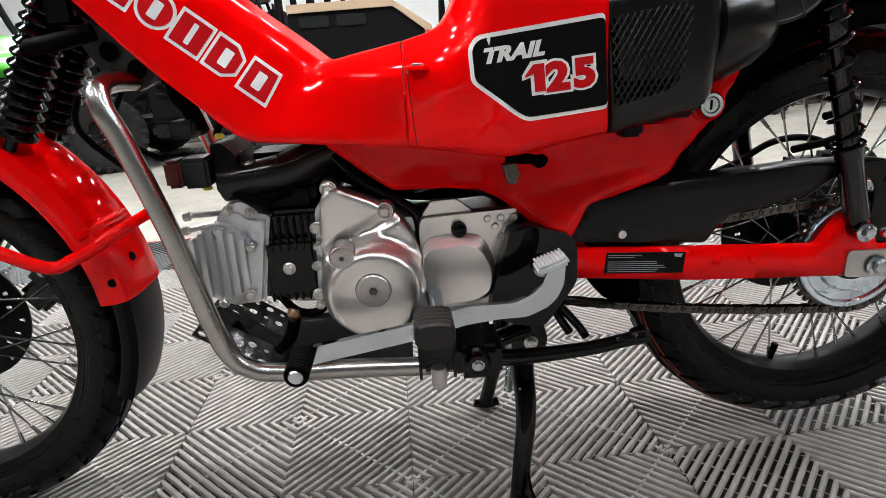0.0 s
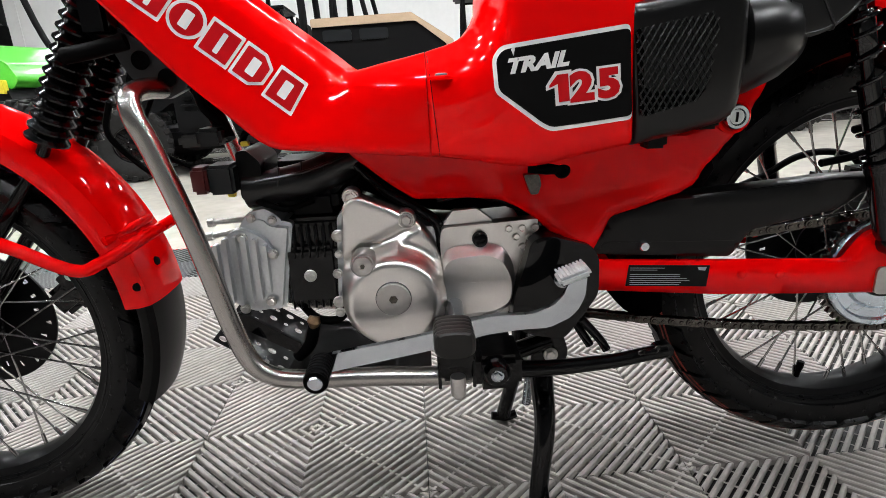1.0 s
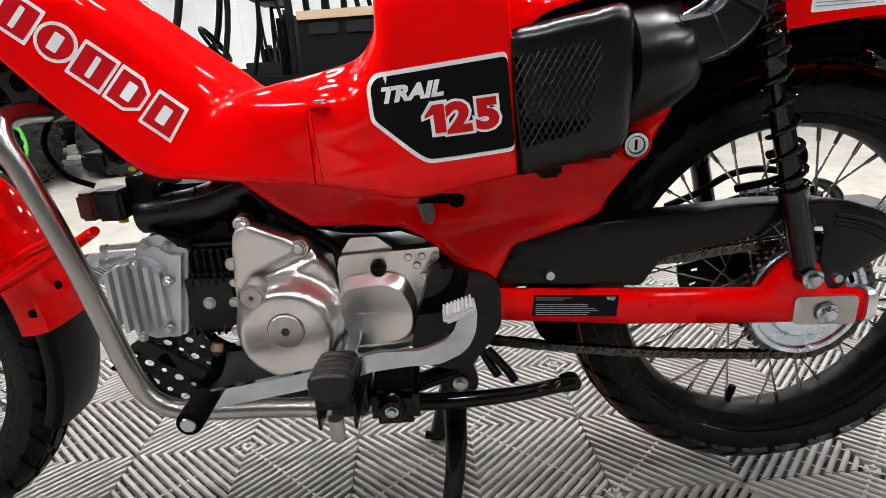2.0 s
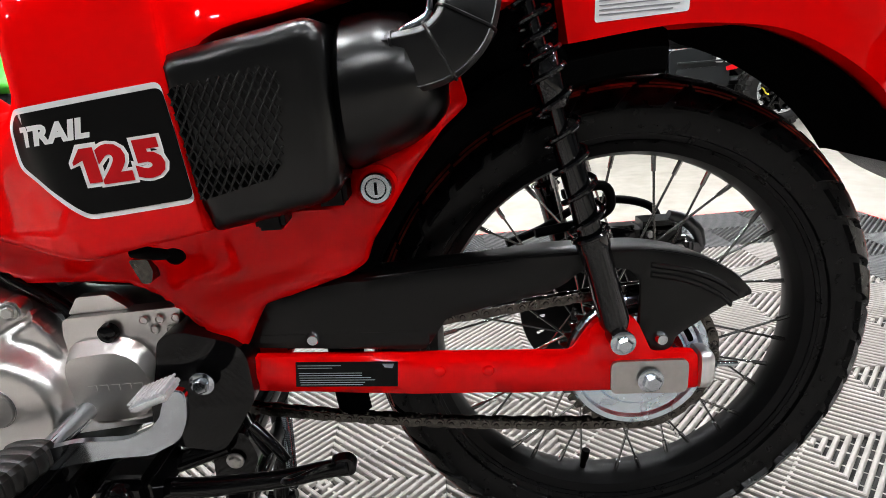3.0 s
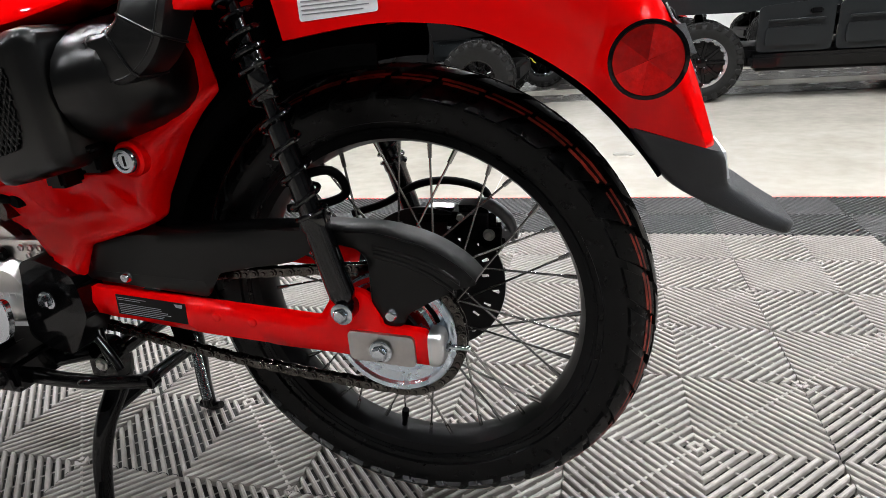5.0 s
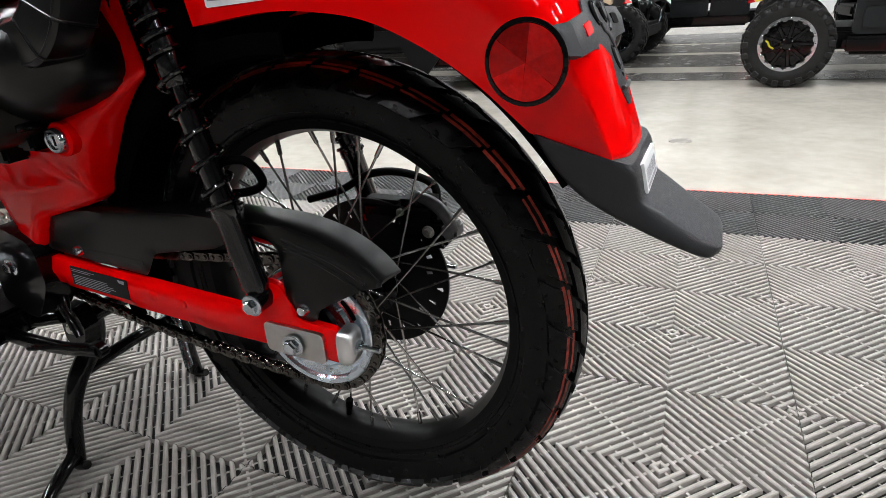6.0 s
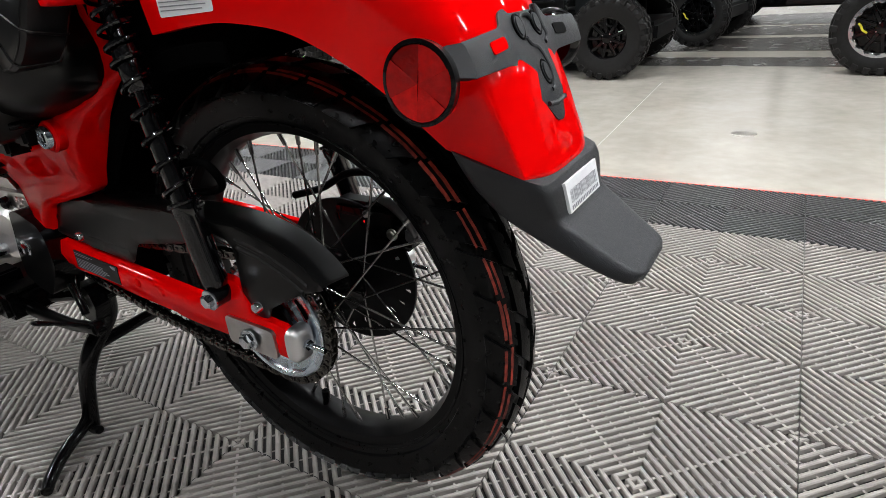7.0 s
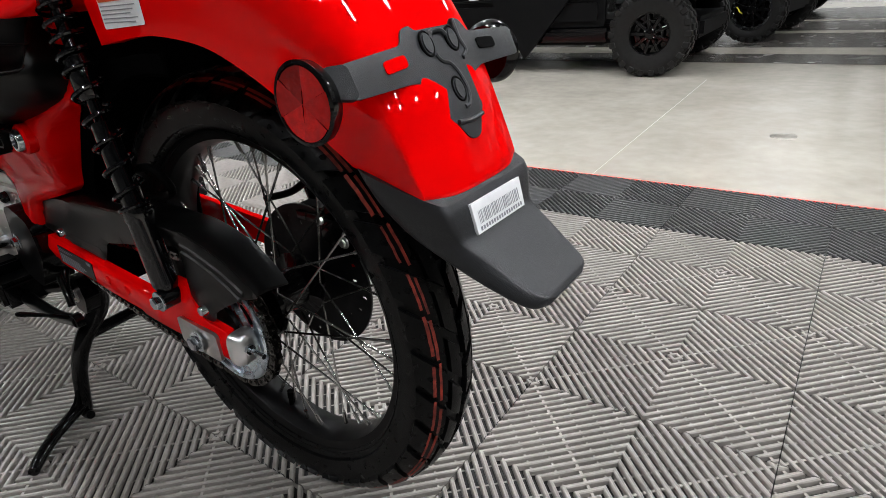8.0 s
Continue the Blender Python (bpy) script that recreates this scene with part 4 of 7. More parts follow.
# ---- body covers
def body():
    def sec(wb, wm, wt, roll=0.0):
        return [(0.0, max(wb - 0.012, 0.01)), (0.035, wb), (0.30, (wb + wm) / 2), (0.58, wm), (0.80, wm * 0.86 + wt * 0.1), (0.94, wt), (1.0, wt * 0.45), (1.0, 0.0)]
    def flat(wb, wm):
        return [(0.0, max(wb - 0.012, 0.01)), (0.035, wb), (0.45, (wb + wm) / 2), (0.82, wm), (0.93, wm - 0.008), (0.995, wm - 0.030), (1.0, wm * 0.4), (1.0, 0.0)]
    def mix(u, wb, wm, wt):
        return [((1 - u) * a[0] + u * b[0], (1 - u) * a[1] + u * b[1]) for a, b in zip(flat(wb, wm), sec(wb, wm, wt))]
    st = [(-0.6035, 0.522, -0.6035, 0.638, sec(0.148, 0.148, 0.062)),
          (-0.560, 0.519, -0.555, 0.655, sec(0.172, 0.176, 0.075)), (-0.520, 0.5135, -0.530, 0.700, sec(0.190, 0.190, 0.085)),
          (-0.490, 0.5135, -0.522, 0.775, sec(0.200, 0.201, 0.095)), (-0.445, 0.5225, -0.46, 0.80, sec(0.204, 0.206, 0.10)),
          (-0.400, 0.530, -0.408, 0.80, sec(0.203, 0.205, 0.10)), (-0.392, 0.531, -0.40, 0.80, sec(0.198, 0.200, 0.10))]
    bm = hull(st, 7, 26)
    tree = BVHTree.FromBMesh(bm)
    cover = part("body_cover", bm, RED, bike, "glossy red moulded body cover", angle=60)
    # the upper part behind, over the air box
    st = [(-0.398, 0.650, -0.398, 0.80, sec(0.196, 0.192, 0.095)), (-0.364, 0.681, -0.362, 0.80, sec(0.188, 0.146, 0.085)), (-0.313, 0.695, -0.31, 0.80, sec(0.170, 0.118, 0.075)),
          (-0.266, 0.707, -0.266, 0.80, sec(0.159, 0.112, 0.07)), (-0.228, 0.720, -0.226, 0.80, sec(0.150, 0.112, 0.07)), (-0.186, 0.7065, -0.182, 0.80, sec(0.154, 0.140, 0.07)),
          (-0.147, 0.691, -0.142, 0.80, sec(0.166, 0.146, 0.07)), (-0.128, 0.694, -0.122, 0.80, sec(0.150, 0.142, 0.07)), (-0.113, 0.710, -0.108, 0.80, sec(0.12, 0.115, 0.06))]
    part("rear_body_cover", hull(st, 6, 20), RED, bike, "glossy red panel under the seat", angle=60)
    # the sloping front beam
    st = [(-1.075, 0.835, -0.960, 0.870, flat(0.10, 0.096)), (-1.000, 0.756, -0.880, 0.770, flat(0.112, 0.098)), (-0.934, 0.681, -0.812, 0.710, flat(0.116, 0.100)),
          (-0.882, 0.624, -0.763, 0.671, flat(0.120, 0.101)), (-0.836, 0.582, -0.728, 0.643, flat(0.126, 0.104)), (-0.790, 0.5425, -0.701, 0.622, mix(0.15, 0.130, 0.109, 0.05)),
          (-0.738, 0.5345, -0.684, 0.6225, mix(0.35, 0.134, 0.117, 0.054)), (-0.690, 0.5295, -0.661, 0.6275, mix(0.6, 0.138, 0.127, 0.057)), (-0.645, 0.525, -0.636, 0.632, mix(0.85, 0.143, 0.138, 0.060)),
          (-0.6048, 0.522, -0.6048, 0.638, sec(0.148, 0.148, 0.062))]
    bm = hull(st, 6, 30)
    beam = BVHTree.FromBMesh(bm)
    front_cover = part("front_cover", bm, RED, bike, "glossy red sloping front cover with a red and white maker's mark", angle=60)
    # panel gap
    bm = bmesh.new()
    for (x0, z0), (x1, z1) in (((-0.602, 0.634), (-0.598, 0.574)), ((-0.598, 0.574), (-0.594, 0.522))):
        drape(bm, [(x0 - 0.0004, z0), (x0 + 0.0004, z0), (x1 + 0.0004, z1), (x1 - 0.0004, z1)], tree, 0.0004, 0.006)
    part("panel_gap", bm, SOFT_BLACK, cover)
    # cover screw in its dimple, square to the skin
    at, out, _, _ = tree.ray_cast(Vector((-0.588, -1.0, 0.609)), Vector((0, 1, 0)))
    if out.y > 0:
        out = -out
    seat = Matrix.Translation(at) @ out.to_track_quat("Z", "Y").to_matrix().to_4x4()
    for name, prof, paint, words in (("screw_dimple", [(0.0, 0.0008), (0.0080, 0.0008), (0.0105, 0.0024), (0.0135, 0.0012), (0.0145, -0.002)], RED, ""),
                                     ("cover_screw", [(0, 0.0035), (0.0032, 0.0035), (0.0036, 0.0048), (0.0066, 0.0042), (0.0074, 0.0010), (0, 0.0008)], DULL_CAST, "dull socket screw")):
        bm = bmesh.new()
        lathe(bm, prof, 28, axis="z")
        bmesh.ops.transform(bm, matrix=seat, verts=bm.verts)
        part(name, bm, paint, cover, words)
    # side decal: white edge, black field
    outer = fillet([(-0.5365, 0.6255), (-0.528, 0.6375), (-0.4015, 0.6515), (-0.3945, 0.5585), (-0.4795, 0.5505), (-0.4905, 0.5565), (-0.5345, 0.5915)], 0.006)
    inner = fillet([(-0.5325, 0.6245), (-0.5255, 0.6335), (-0.4012, 0.6472), (-0.3948, 0.5625), (-0.4785, 0.5547), (-0.4880, 0.5600), (-0.5305, 0.5935)], 0.006)
    bm = bmesh.new()
    drape(bm, outer, tree, 0.0006)
    part("side_decal", bm, WHITE_VINYL, cover, "black decal with a white edge and white and red lettering")
    bm = bmesh.new()
    drape(bm, inner, tree, 0.0011)
    part("decal_field", bm, BLACK_VINYL, cover)

    def lettering(text, x, z, size, slant, turn, material, lift, bold=0.0, stretch=1.0, space=1.0):
        cu = bpy.data.curves.new("lettering", "FONT")
        cu.body, cu.size, cu.shear, cu.offset, cu.space_character, cu.resolution_u = text, size, slant, bold, space, 3
        tmp = new("lettering", cu)
        dg = bpy.context.evaluated_depsgraph_get()
        me = bpy.data.meshes.new_from_object(tmp.evaluated_get(dg))
        bpy.data.objects.remove(tmp)
        bm = bmesh.new()
        bm.from_mesh(me)
        c, s = cos(radians(turn)), sin(radians(turn))
        for v in bm.verts:
            a, b = v.co.x * stretch, v.co.y
            v.co = Vector((x + a * c - b * s, 0, z + a * s + b * c))
        cut_grid(bm, 0.012)
        settle(bm, tree, lift)
        return part("lettering", bm, material, cover)
    lettering("TRAIL", -0.5235, 0.6100, 0.0192, 0.32, 5.5, WHITE_VINYL, 0.0016, 0.0011, 1.17, 1.04)
    # the figure one is a flagged stem; the others come from the type
    c5, s5 = cos(radians(4.5)), sin(radians(4.5))

    def flagged_one(grow, material, lift):
        g = grow
        stem = [(-g, 0.0175), (0.0085 - g * 0.6, 0.0270 + g), (0.0195 + g, 0.0270 + g), (0.0195 + g, -g), (0.0085 - g, -g), (0.0085 - g, 0.0180 - g), (-g, 0.0150 - g * 0.7)]
        bm = bmesh.new()
        drape(bm, [(-0.4800 + a * c5 - b * s5, 0.5790 + a * s5 + b * c5) for a, b in stem], tree, lift, 0.012)
        part("lettering", bm, material, cover)
    flagged_one(0.0034, WHITE_VINYL, 0.0016)
    flagged_one(0.0, RED_VINYL, 0.0021)
    for text, x in (("2", -0.4590), ("5", -0.4315)):
        z = 0.5790 + (x + 0.4800) * s5 / c5
        lettering(text, x, z, 0.0370, 0.0, 4.5, WHITE_VINYL, 0.0016, 0.0045, 1.22)
        lettering(text, x, z, 0.0370, 0.0, 4.5, RED_VINYL, 0.0021, 0.0022, 1.22)
    # maker's mark as plain slanted blocks along the beam
    a, b = Vector((-0.929, 0.709)), Vector((-0.762, 0.5745))
    d = (b - a).normalized()
    nrm = Vector((-d.y, d.x))
    L = (b - a).length
    cell = L / 5
    oval = [(0.5 + 0.52 * cos(t), 0.5 + 0.5 * sin(t)) for t in np.linspace(0, 2 * pi, 20, endpoint=False)]
    slab = [(0.0, 0), (0.97, 0), (0.97, 1), (0.0, 1)]
    shapes = (slab, oval, slab, [(0.02, 0), (0.62, 0), (0.96, 0.25), (0.96, 0.75), (0.62, 1), (0.02, 1)], [(0.05, 0), (1.0, 0), (0.90, 1), (0.05, 1)])

    def laid(pts, k, lift, material, name):
        bm = bmesh.new()
        q = [a + d * (cell * (k + u)) + nrm * (0.041 * v) for u, v in pts]
        drape(bm, fillet([tuple(p) for p in q], 0.0015), beam, lift, 0.015)
        part(name, bm, material, front_cover)

    def shrunk(pts, m):
        cu, cv = 0.5, 0.5
        return [(cu + (u - cu) * (1 - m / cell * 2), cv + (v - cv) * (1 - m / 0.041 * 2)) for u, v in pts]
    for k, shape in enumerate(shapes):
        laid(shape, k, 0.0007, WHITE_VINYL, "emblem_block")
        laid(shrunk(shape, 0.0036), k, 0.0013, RED_VINYL, "emblem_block")
        w, h = (0.07, 0.30) if k in (0, 2) else (0.13, 0.24)
        laid([(0.5 - w, 0.5 - h), (0.5 + w, 0.5 - h), (0.5 + w, 0.5 + h), (0.5 - w, 0.5 + h)], k, 0.0018, WHITE_VINYL, "emblem_slot")


body()


# ---- frame plate with the lock
def frame_plate():
    poly = fillet([(-0.715, 0.545), (-0.700, 0.522), (-0.678, 0.504), (-0.654, 0.482), (-0.629, 0.463), (-0.595, 0.4615), (-0.56, 0.4615), (-0.5205, 0.4575), (-0.497, 0.446), (-0.475, 0.430), (-0.452, 0.408), (-0.426, 0.380),
                   (-0.412, 0.382), (-0.386, 0.432), (-0.297, 0.4565), (-0.279, 0.467), (-0.270, 0.490), (-0.252, 0.517), (-0.222, 0.562), (-0.196, 0.590), (-0.170, 0.611), (-0.177, 0.640), (-0.188, 0.70), (-0.216, 0.70),
                   (-0.214, 0.618), (-0.234, 0.5885), (-0.268, 0.580), (-0.286, 0.566), (-0.292, 0.538), (-0.34, 0.53), (-0.40, 0.56), (-0.55, 0.58), (-0.66, 0.58)], 0.006)

    def out(x, z):
        y = 0.0
        t = min(max((x + 0.60) / 0.2, 0), 1)
        y -= 0.018 * t
        d = sqrt((x + 0.258) ** 2 + ((z - 0.549) * 1.0) ** 2)
        y -= 0.022 * max(0.0, 1 - d / 0.07) ** 0.7
        if x < -0.42:
            y -= 0.010 * max(0.0, min(1.0, (z - 0.47) / 0.03)) * (1 - t * 0.3)
        d = z - float(np.interp(x, (-0.481, -0.422, -0.360, -0.302, -0.258), (0.449, 0.464, 0.476, 0.483, 0.502)))
        fade = min(max((x + 0.52) / 0.05, 0), 1) * min(max((-0.285 - x) / 0.05, 0), 1)
        y -= fade * (min(0.40 * d, 0.030) if d > 0 else min(-0.18 * d, 0.010))
        if z > 0.57 and x > -0.25:
            y += 0.024 * min(1.0, (z - 0.57) / 0.05)
        return y
    bm = bmesh.new()
    relief(bm, poly, -0.102, -0.088, 0.010, fn=out, step=0.008)
    relief(bm, poly, -0.102, -0.088, 0.010, fn=out, step=0.03, mirror=True)
    p = part("main_frame", bm, RED, bike, "glossy red pressed main frame", angle=60)
    # lock cylinder
    c = (-0.258, 0.549)
    bm = bmesh.new()
    lathe(bm, [(0.0190, -0.136), (0.0196, -0.147), (0.0168, -0.150), (0.0142, -0.148), (0.0142, -0.136)], 32, (c[0], 0, c[1]))
    part("lock_boss", bm, RED, p)
    bm = bmesh.new()
    lathe(bm, [(0.0142, -0.140), (0.0142, -0.1535), (0.0128, -0.1560), (0.0096, -0.1560), (0.0088, -0.1525), (0.0083, -0.1540), (0, -0.1540)], 36, (c[0], 0, c[1]))
    part("lock", bm, CHROME, p, "chrome key lock")
    bm = bmesh.new()
    prism(bm, [(c[0] - 0.0013, c[1] - 0.0055), (c[0] + 0.0013, c[1] - 0.0055), (c[0] + 0.0013, c[1] + 0.0055), (c[0] - 0.0013, c[1] + 0.0055)], -0.1545, -0.152)
    part("keyhole", bm, SOFT_BLACK, p)
    # frame fittings below the cover
    bm = bmesh.new()
    relief(bm, fillet([(-0.497, 0.494), (-0.479, 0.494), (-0.476, 0.482), (-0.480, 0.470), (-0.489, 0.470), (-0.493, 0.482)], 0.003), -0.141, -0.10, 0.003, step=0)
    part("frame_tab", bm, CHAIN, p, "dark steel frame tab")
    bm = bmesh.new()
    lathe(bm, [(0, -0.143), (0.007, -0.143), (0.0095, -0.140), (0.0095, -0.11)], 18, (-0.452, 0, 0.497))
    tube(bm, [(-0.492, -0.136, 0.502), (-0.470, -0.139, 0.501), (-0.450, -0.136, 0.498)], [0.006, 0.008, 0.006], 12, 4)
    part("frame_clip", bm, SOFT_BLACK, p)


frame_plate()


# ---- air box and intake duct
def airbox():
    # moulded cover: a flat face with broad rounded edges
    base = fillet([(-0.406, 0.669), (-0.292, 0.689), (-0.281, 0.684), (-0.277, 0.620), (-0.281, 0.560), (-0.290, 0.549), (-0.335, 0.538), (-0.392, 0.5275)], 0.007)
    bm = bmesh.new()

    def tuck(x, z):
        return 0.010 * max(0.0, (0.60 - z) / 0.07) ** 2
    relief(bm, base, -0.2075, -0.10, 0.016, fn=tuck, step=0.008)
    a = part("air_box", bm, AIR_BOX, bike, "matt black plastic air box with a diamond grille", angle=50)
    g = [(-0.3965, 0.6455), (-0.322, 0.6575), (-0.313, 0.651), (-0.319, 0.588), (-0.330, 0.574), (-0.3875, 0.560)]
    bm = bmesh.new()
    relief(bm, fillet(g, 0.005), -0.2080, -0.19, 0.001, step=0)
    part("grille_recess", bm, SOFT_BLACK, a)
    # diamond lattice
    bm = bmesh.new()
    poly = [Vector(p) for p in g]

    def clipped(p, d):
        lo, hi = -1.0, 1.0
        n = len(poly)
        for i in range(n):
            e = poly[(i + 1) % n] - poly[i]
            nr = Vector((e.y, -e.x))
            den, num = nr.dot(d), nr.dot(p - poly[i])
            if abs(den) < 1e-9:
                if num > 0:
                    return None
            elif den > 0:
                hi = min(hi, -num / den)
            else:
                lo = max(lo, -num / den)
        return (lo, hi) if hi - lo > 0.004 else None
    ctr = sum(poly, Vector((0, 0))) / len(poly)
    area = sum(poly[i - 1].x * poly[i].y - poly[i].x * poly[i - 1].y for i in range(len(poly)))
    if area < 0:
        poly.reverse()
    for d in (Vector((0.5, 0.87)), Vector((-0.5, 0.87))):
        d.normalize()
        nr = Vector((d.y, -d.x))
        for k in range(-16, 17):
            p = ctr + nr * (k * 0.0060)
            c = clipped(p, d)
            if c:
                q = [p + d * (c[0] + (c[1] - c[0]) * t) for t in (0, 0.5, 1)]
                tube(bm, [(v.x, -0.2086, v.y) for v in q], 0.0010, 5, 1)
    part("grille_lattice", bm, AIR_BOX, a, "raised diamond mesh")
    # clips below
    for x, z, w in ((-0.352, 0.530, 0.013), (-0.296, 0.548, 0.014)):
        bm = bmesh.new()
        box(bm, (x - w, -0.165, z - 0.010), (x + w, -0.11, z + 0.012), 0.004, 2)
        part("air_box_lug", bm, BLACK, a)
    bm = bmesh.new()
    lathe(bm, [(0, -0.176), (0.0045, -0.176), (0.0055, -0.173), (0.006, -0.150)], 14, (-0.283, 0, 0.566))
    part("air_box_screw", bm, GLOSS, a)
    bm = bmesh.new()
    rings = []
    for x, lo, hi, d in ((-0.325, 0.556, 0.684, 0.094), (-0.279, 0.560, 0.684, 0.094), (-0.272, 0.560, 0.694, 0.102), (-0.245, 0.570, 0.697, 0.102), (-0.222, 0.580, 0.693, 0.098), (-0.204, 0.592, 0.676, 0.080), (-0.192, 0.604, 0.655, 0.055), (-0.188, 0.612, 0.645, 0.036)):
        ring = []
        for i in range(28):
            c, n = cos(2 * pi * i / 28), sin(2 * pi * i / 28)
            e = (abs(c) ** 2.2 + abs(n) ** 2.2) ** (-1 / 2.2)
            ring.append((x + 0.10 * (0.5 * (lo + hi) - 0.63) , -0.098 - d * e * c, 0.5 * (lo + hi) + 0.5 * (hi - lo) * e * n))
        rings.append(ring)
    add_rings(bm, rings)
    part("air_box_back", bm, AIR_BOX, a)
    bm = bmesh.new()
    box(bm, (-0.36, -0.095, 0.62), (-0.18, 0.02, 0.735), 0.01, 2)
    part("air_box_body", bm, LINER, a)
    # intake duct: box-section elbow with raised ribs that turns up under the seat
    line = [(-0.256, -0.150, 0.648), (-0.224, -0.162, 0.651), (-0.198, -0.164, 0.656), (-0.178, -0.163, 0.671), (-0.169, -0.157, 0.692), (-0.167, -0.143, 0.718), (-0.170, -0.115, 0.765)]
    pts = spline(line, 6)
    rings = []
    for i, p in enumerate(pts):
        t = pts[min(i + 1, len(pts) - 1)] - pts[max(i - 1, 0)]
        t = t / np.linalg.norm(t)
        side = np.array((0, 1.0, 0))
        side = side - t * (side @ t)
        side /= np.linalg.norm(side)
        up = np.cross(t, side)
        ring = []
        for k in range(32):
            ang = 2 * pi * (k + 0.5) / 32
            c, s = cos(ang), sin(ang)
            e = (abs(c) ** 7 + abs(s) ** 7) ** (-1 / 7)
            ring.append(p + e * (0.0245 * c * side + 0.0240 * s * up))
        rings.append(ring)
    bm = bmesh.new()
    add_rings(bm, rings)
    duct = part("intake_duct", bm, DUCT, bike, "black rubber intake elbow with raised ribs")
    for i in (6, 13, 20, 27, 33):
        ring = [np.array(q) for q in rings[i]]
        c = sum(ring) / len(ring)
        loop = [c + (q - c) * 1.02 for q in ring]
        bm = bmesh.new()
        tube(bm, loop + [loop[0]], 0.0015, 6, 1)
        part("duct_rib", bm, DUCT, duct)
    for k in (12, 19):
        bm = bmesh.new()
        tube(bm, [r[k] for r in rings[4:]], 0.0010, 6, 1)
        part("duct_seam", bm, DUCT, duct)
    # plated clamp in the crook of the elbow
    bm = bmesh.new()
    tube(bm, [(-0.2335, -0.166, 0.661), (-0.229, -0.170, 0.669), (-0.221, -0.171, 0.6755), (-0.211, -0.170, 0.680), (-0.202, -0.168, 0.686), (-0.199, -0.166, 0.697)], [0.0022, 0.003, 0.0034, 0.0034, 0.003, 0.0022], 10, 5)
    tube(bm, [(-0.2305, -0.166, 0.659), (-0.222, -0.171, 0.6665), (-0.212, -0.171, 0.672), (-0.203, -0.168, 0.678)], 0.002, 8, 5)
    box(bm, (-0.2235, -0.1755, 0.664), (-0.2165, -0.164, 0.6785), 0.0018, 2)
    part("duct_clamp", bm, CHROME, duct, "plated hose clamp")
    # seat above
    st = [(-0.50, 0.79, -0.50, 0.83, sect(0.12, 0.12, 0.08)), (-0.40, 0.79, -0.40, 0.86, sect(0.125, 0.12, 0.08)), (-0.20, 0.785, -0.20, 0.865, sect(0.118, 0.115, 0.085)), (-0.02, 0.80, -0.02, 0.87, sect(0.115, 0.11, 0.08)), (0.03, 0.815, 0.03, 0.86, sect(0.09, 0.09, 0.06))]
    part("seat", hull(st, 5, 16), SOFT_BLACK, bike, "black vinyl seat")


airbox()

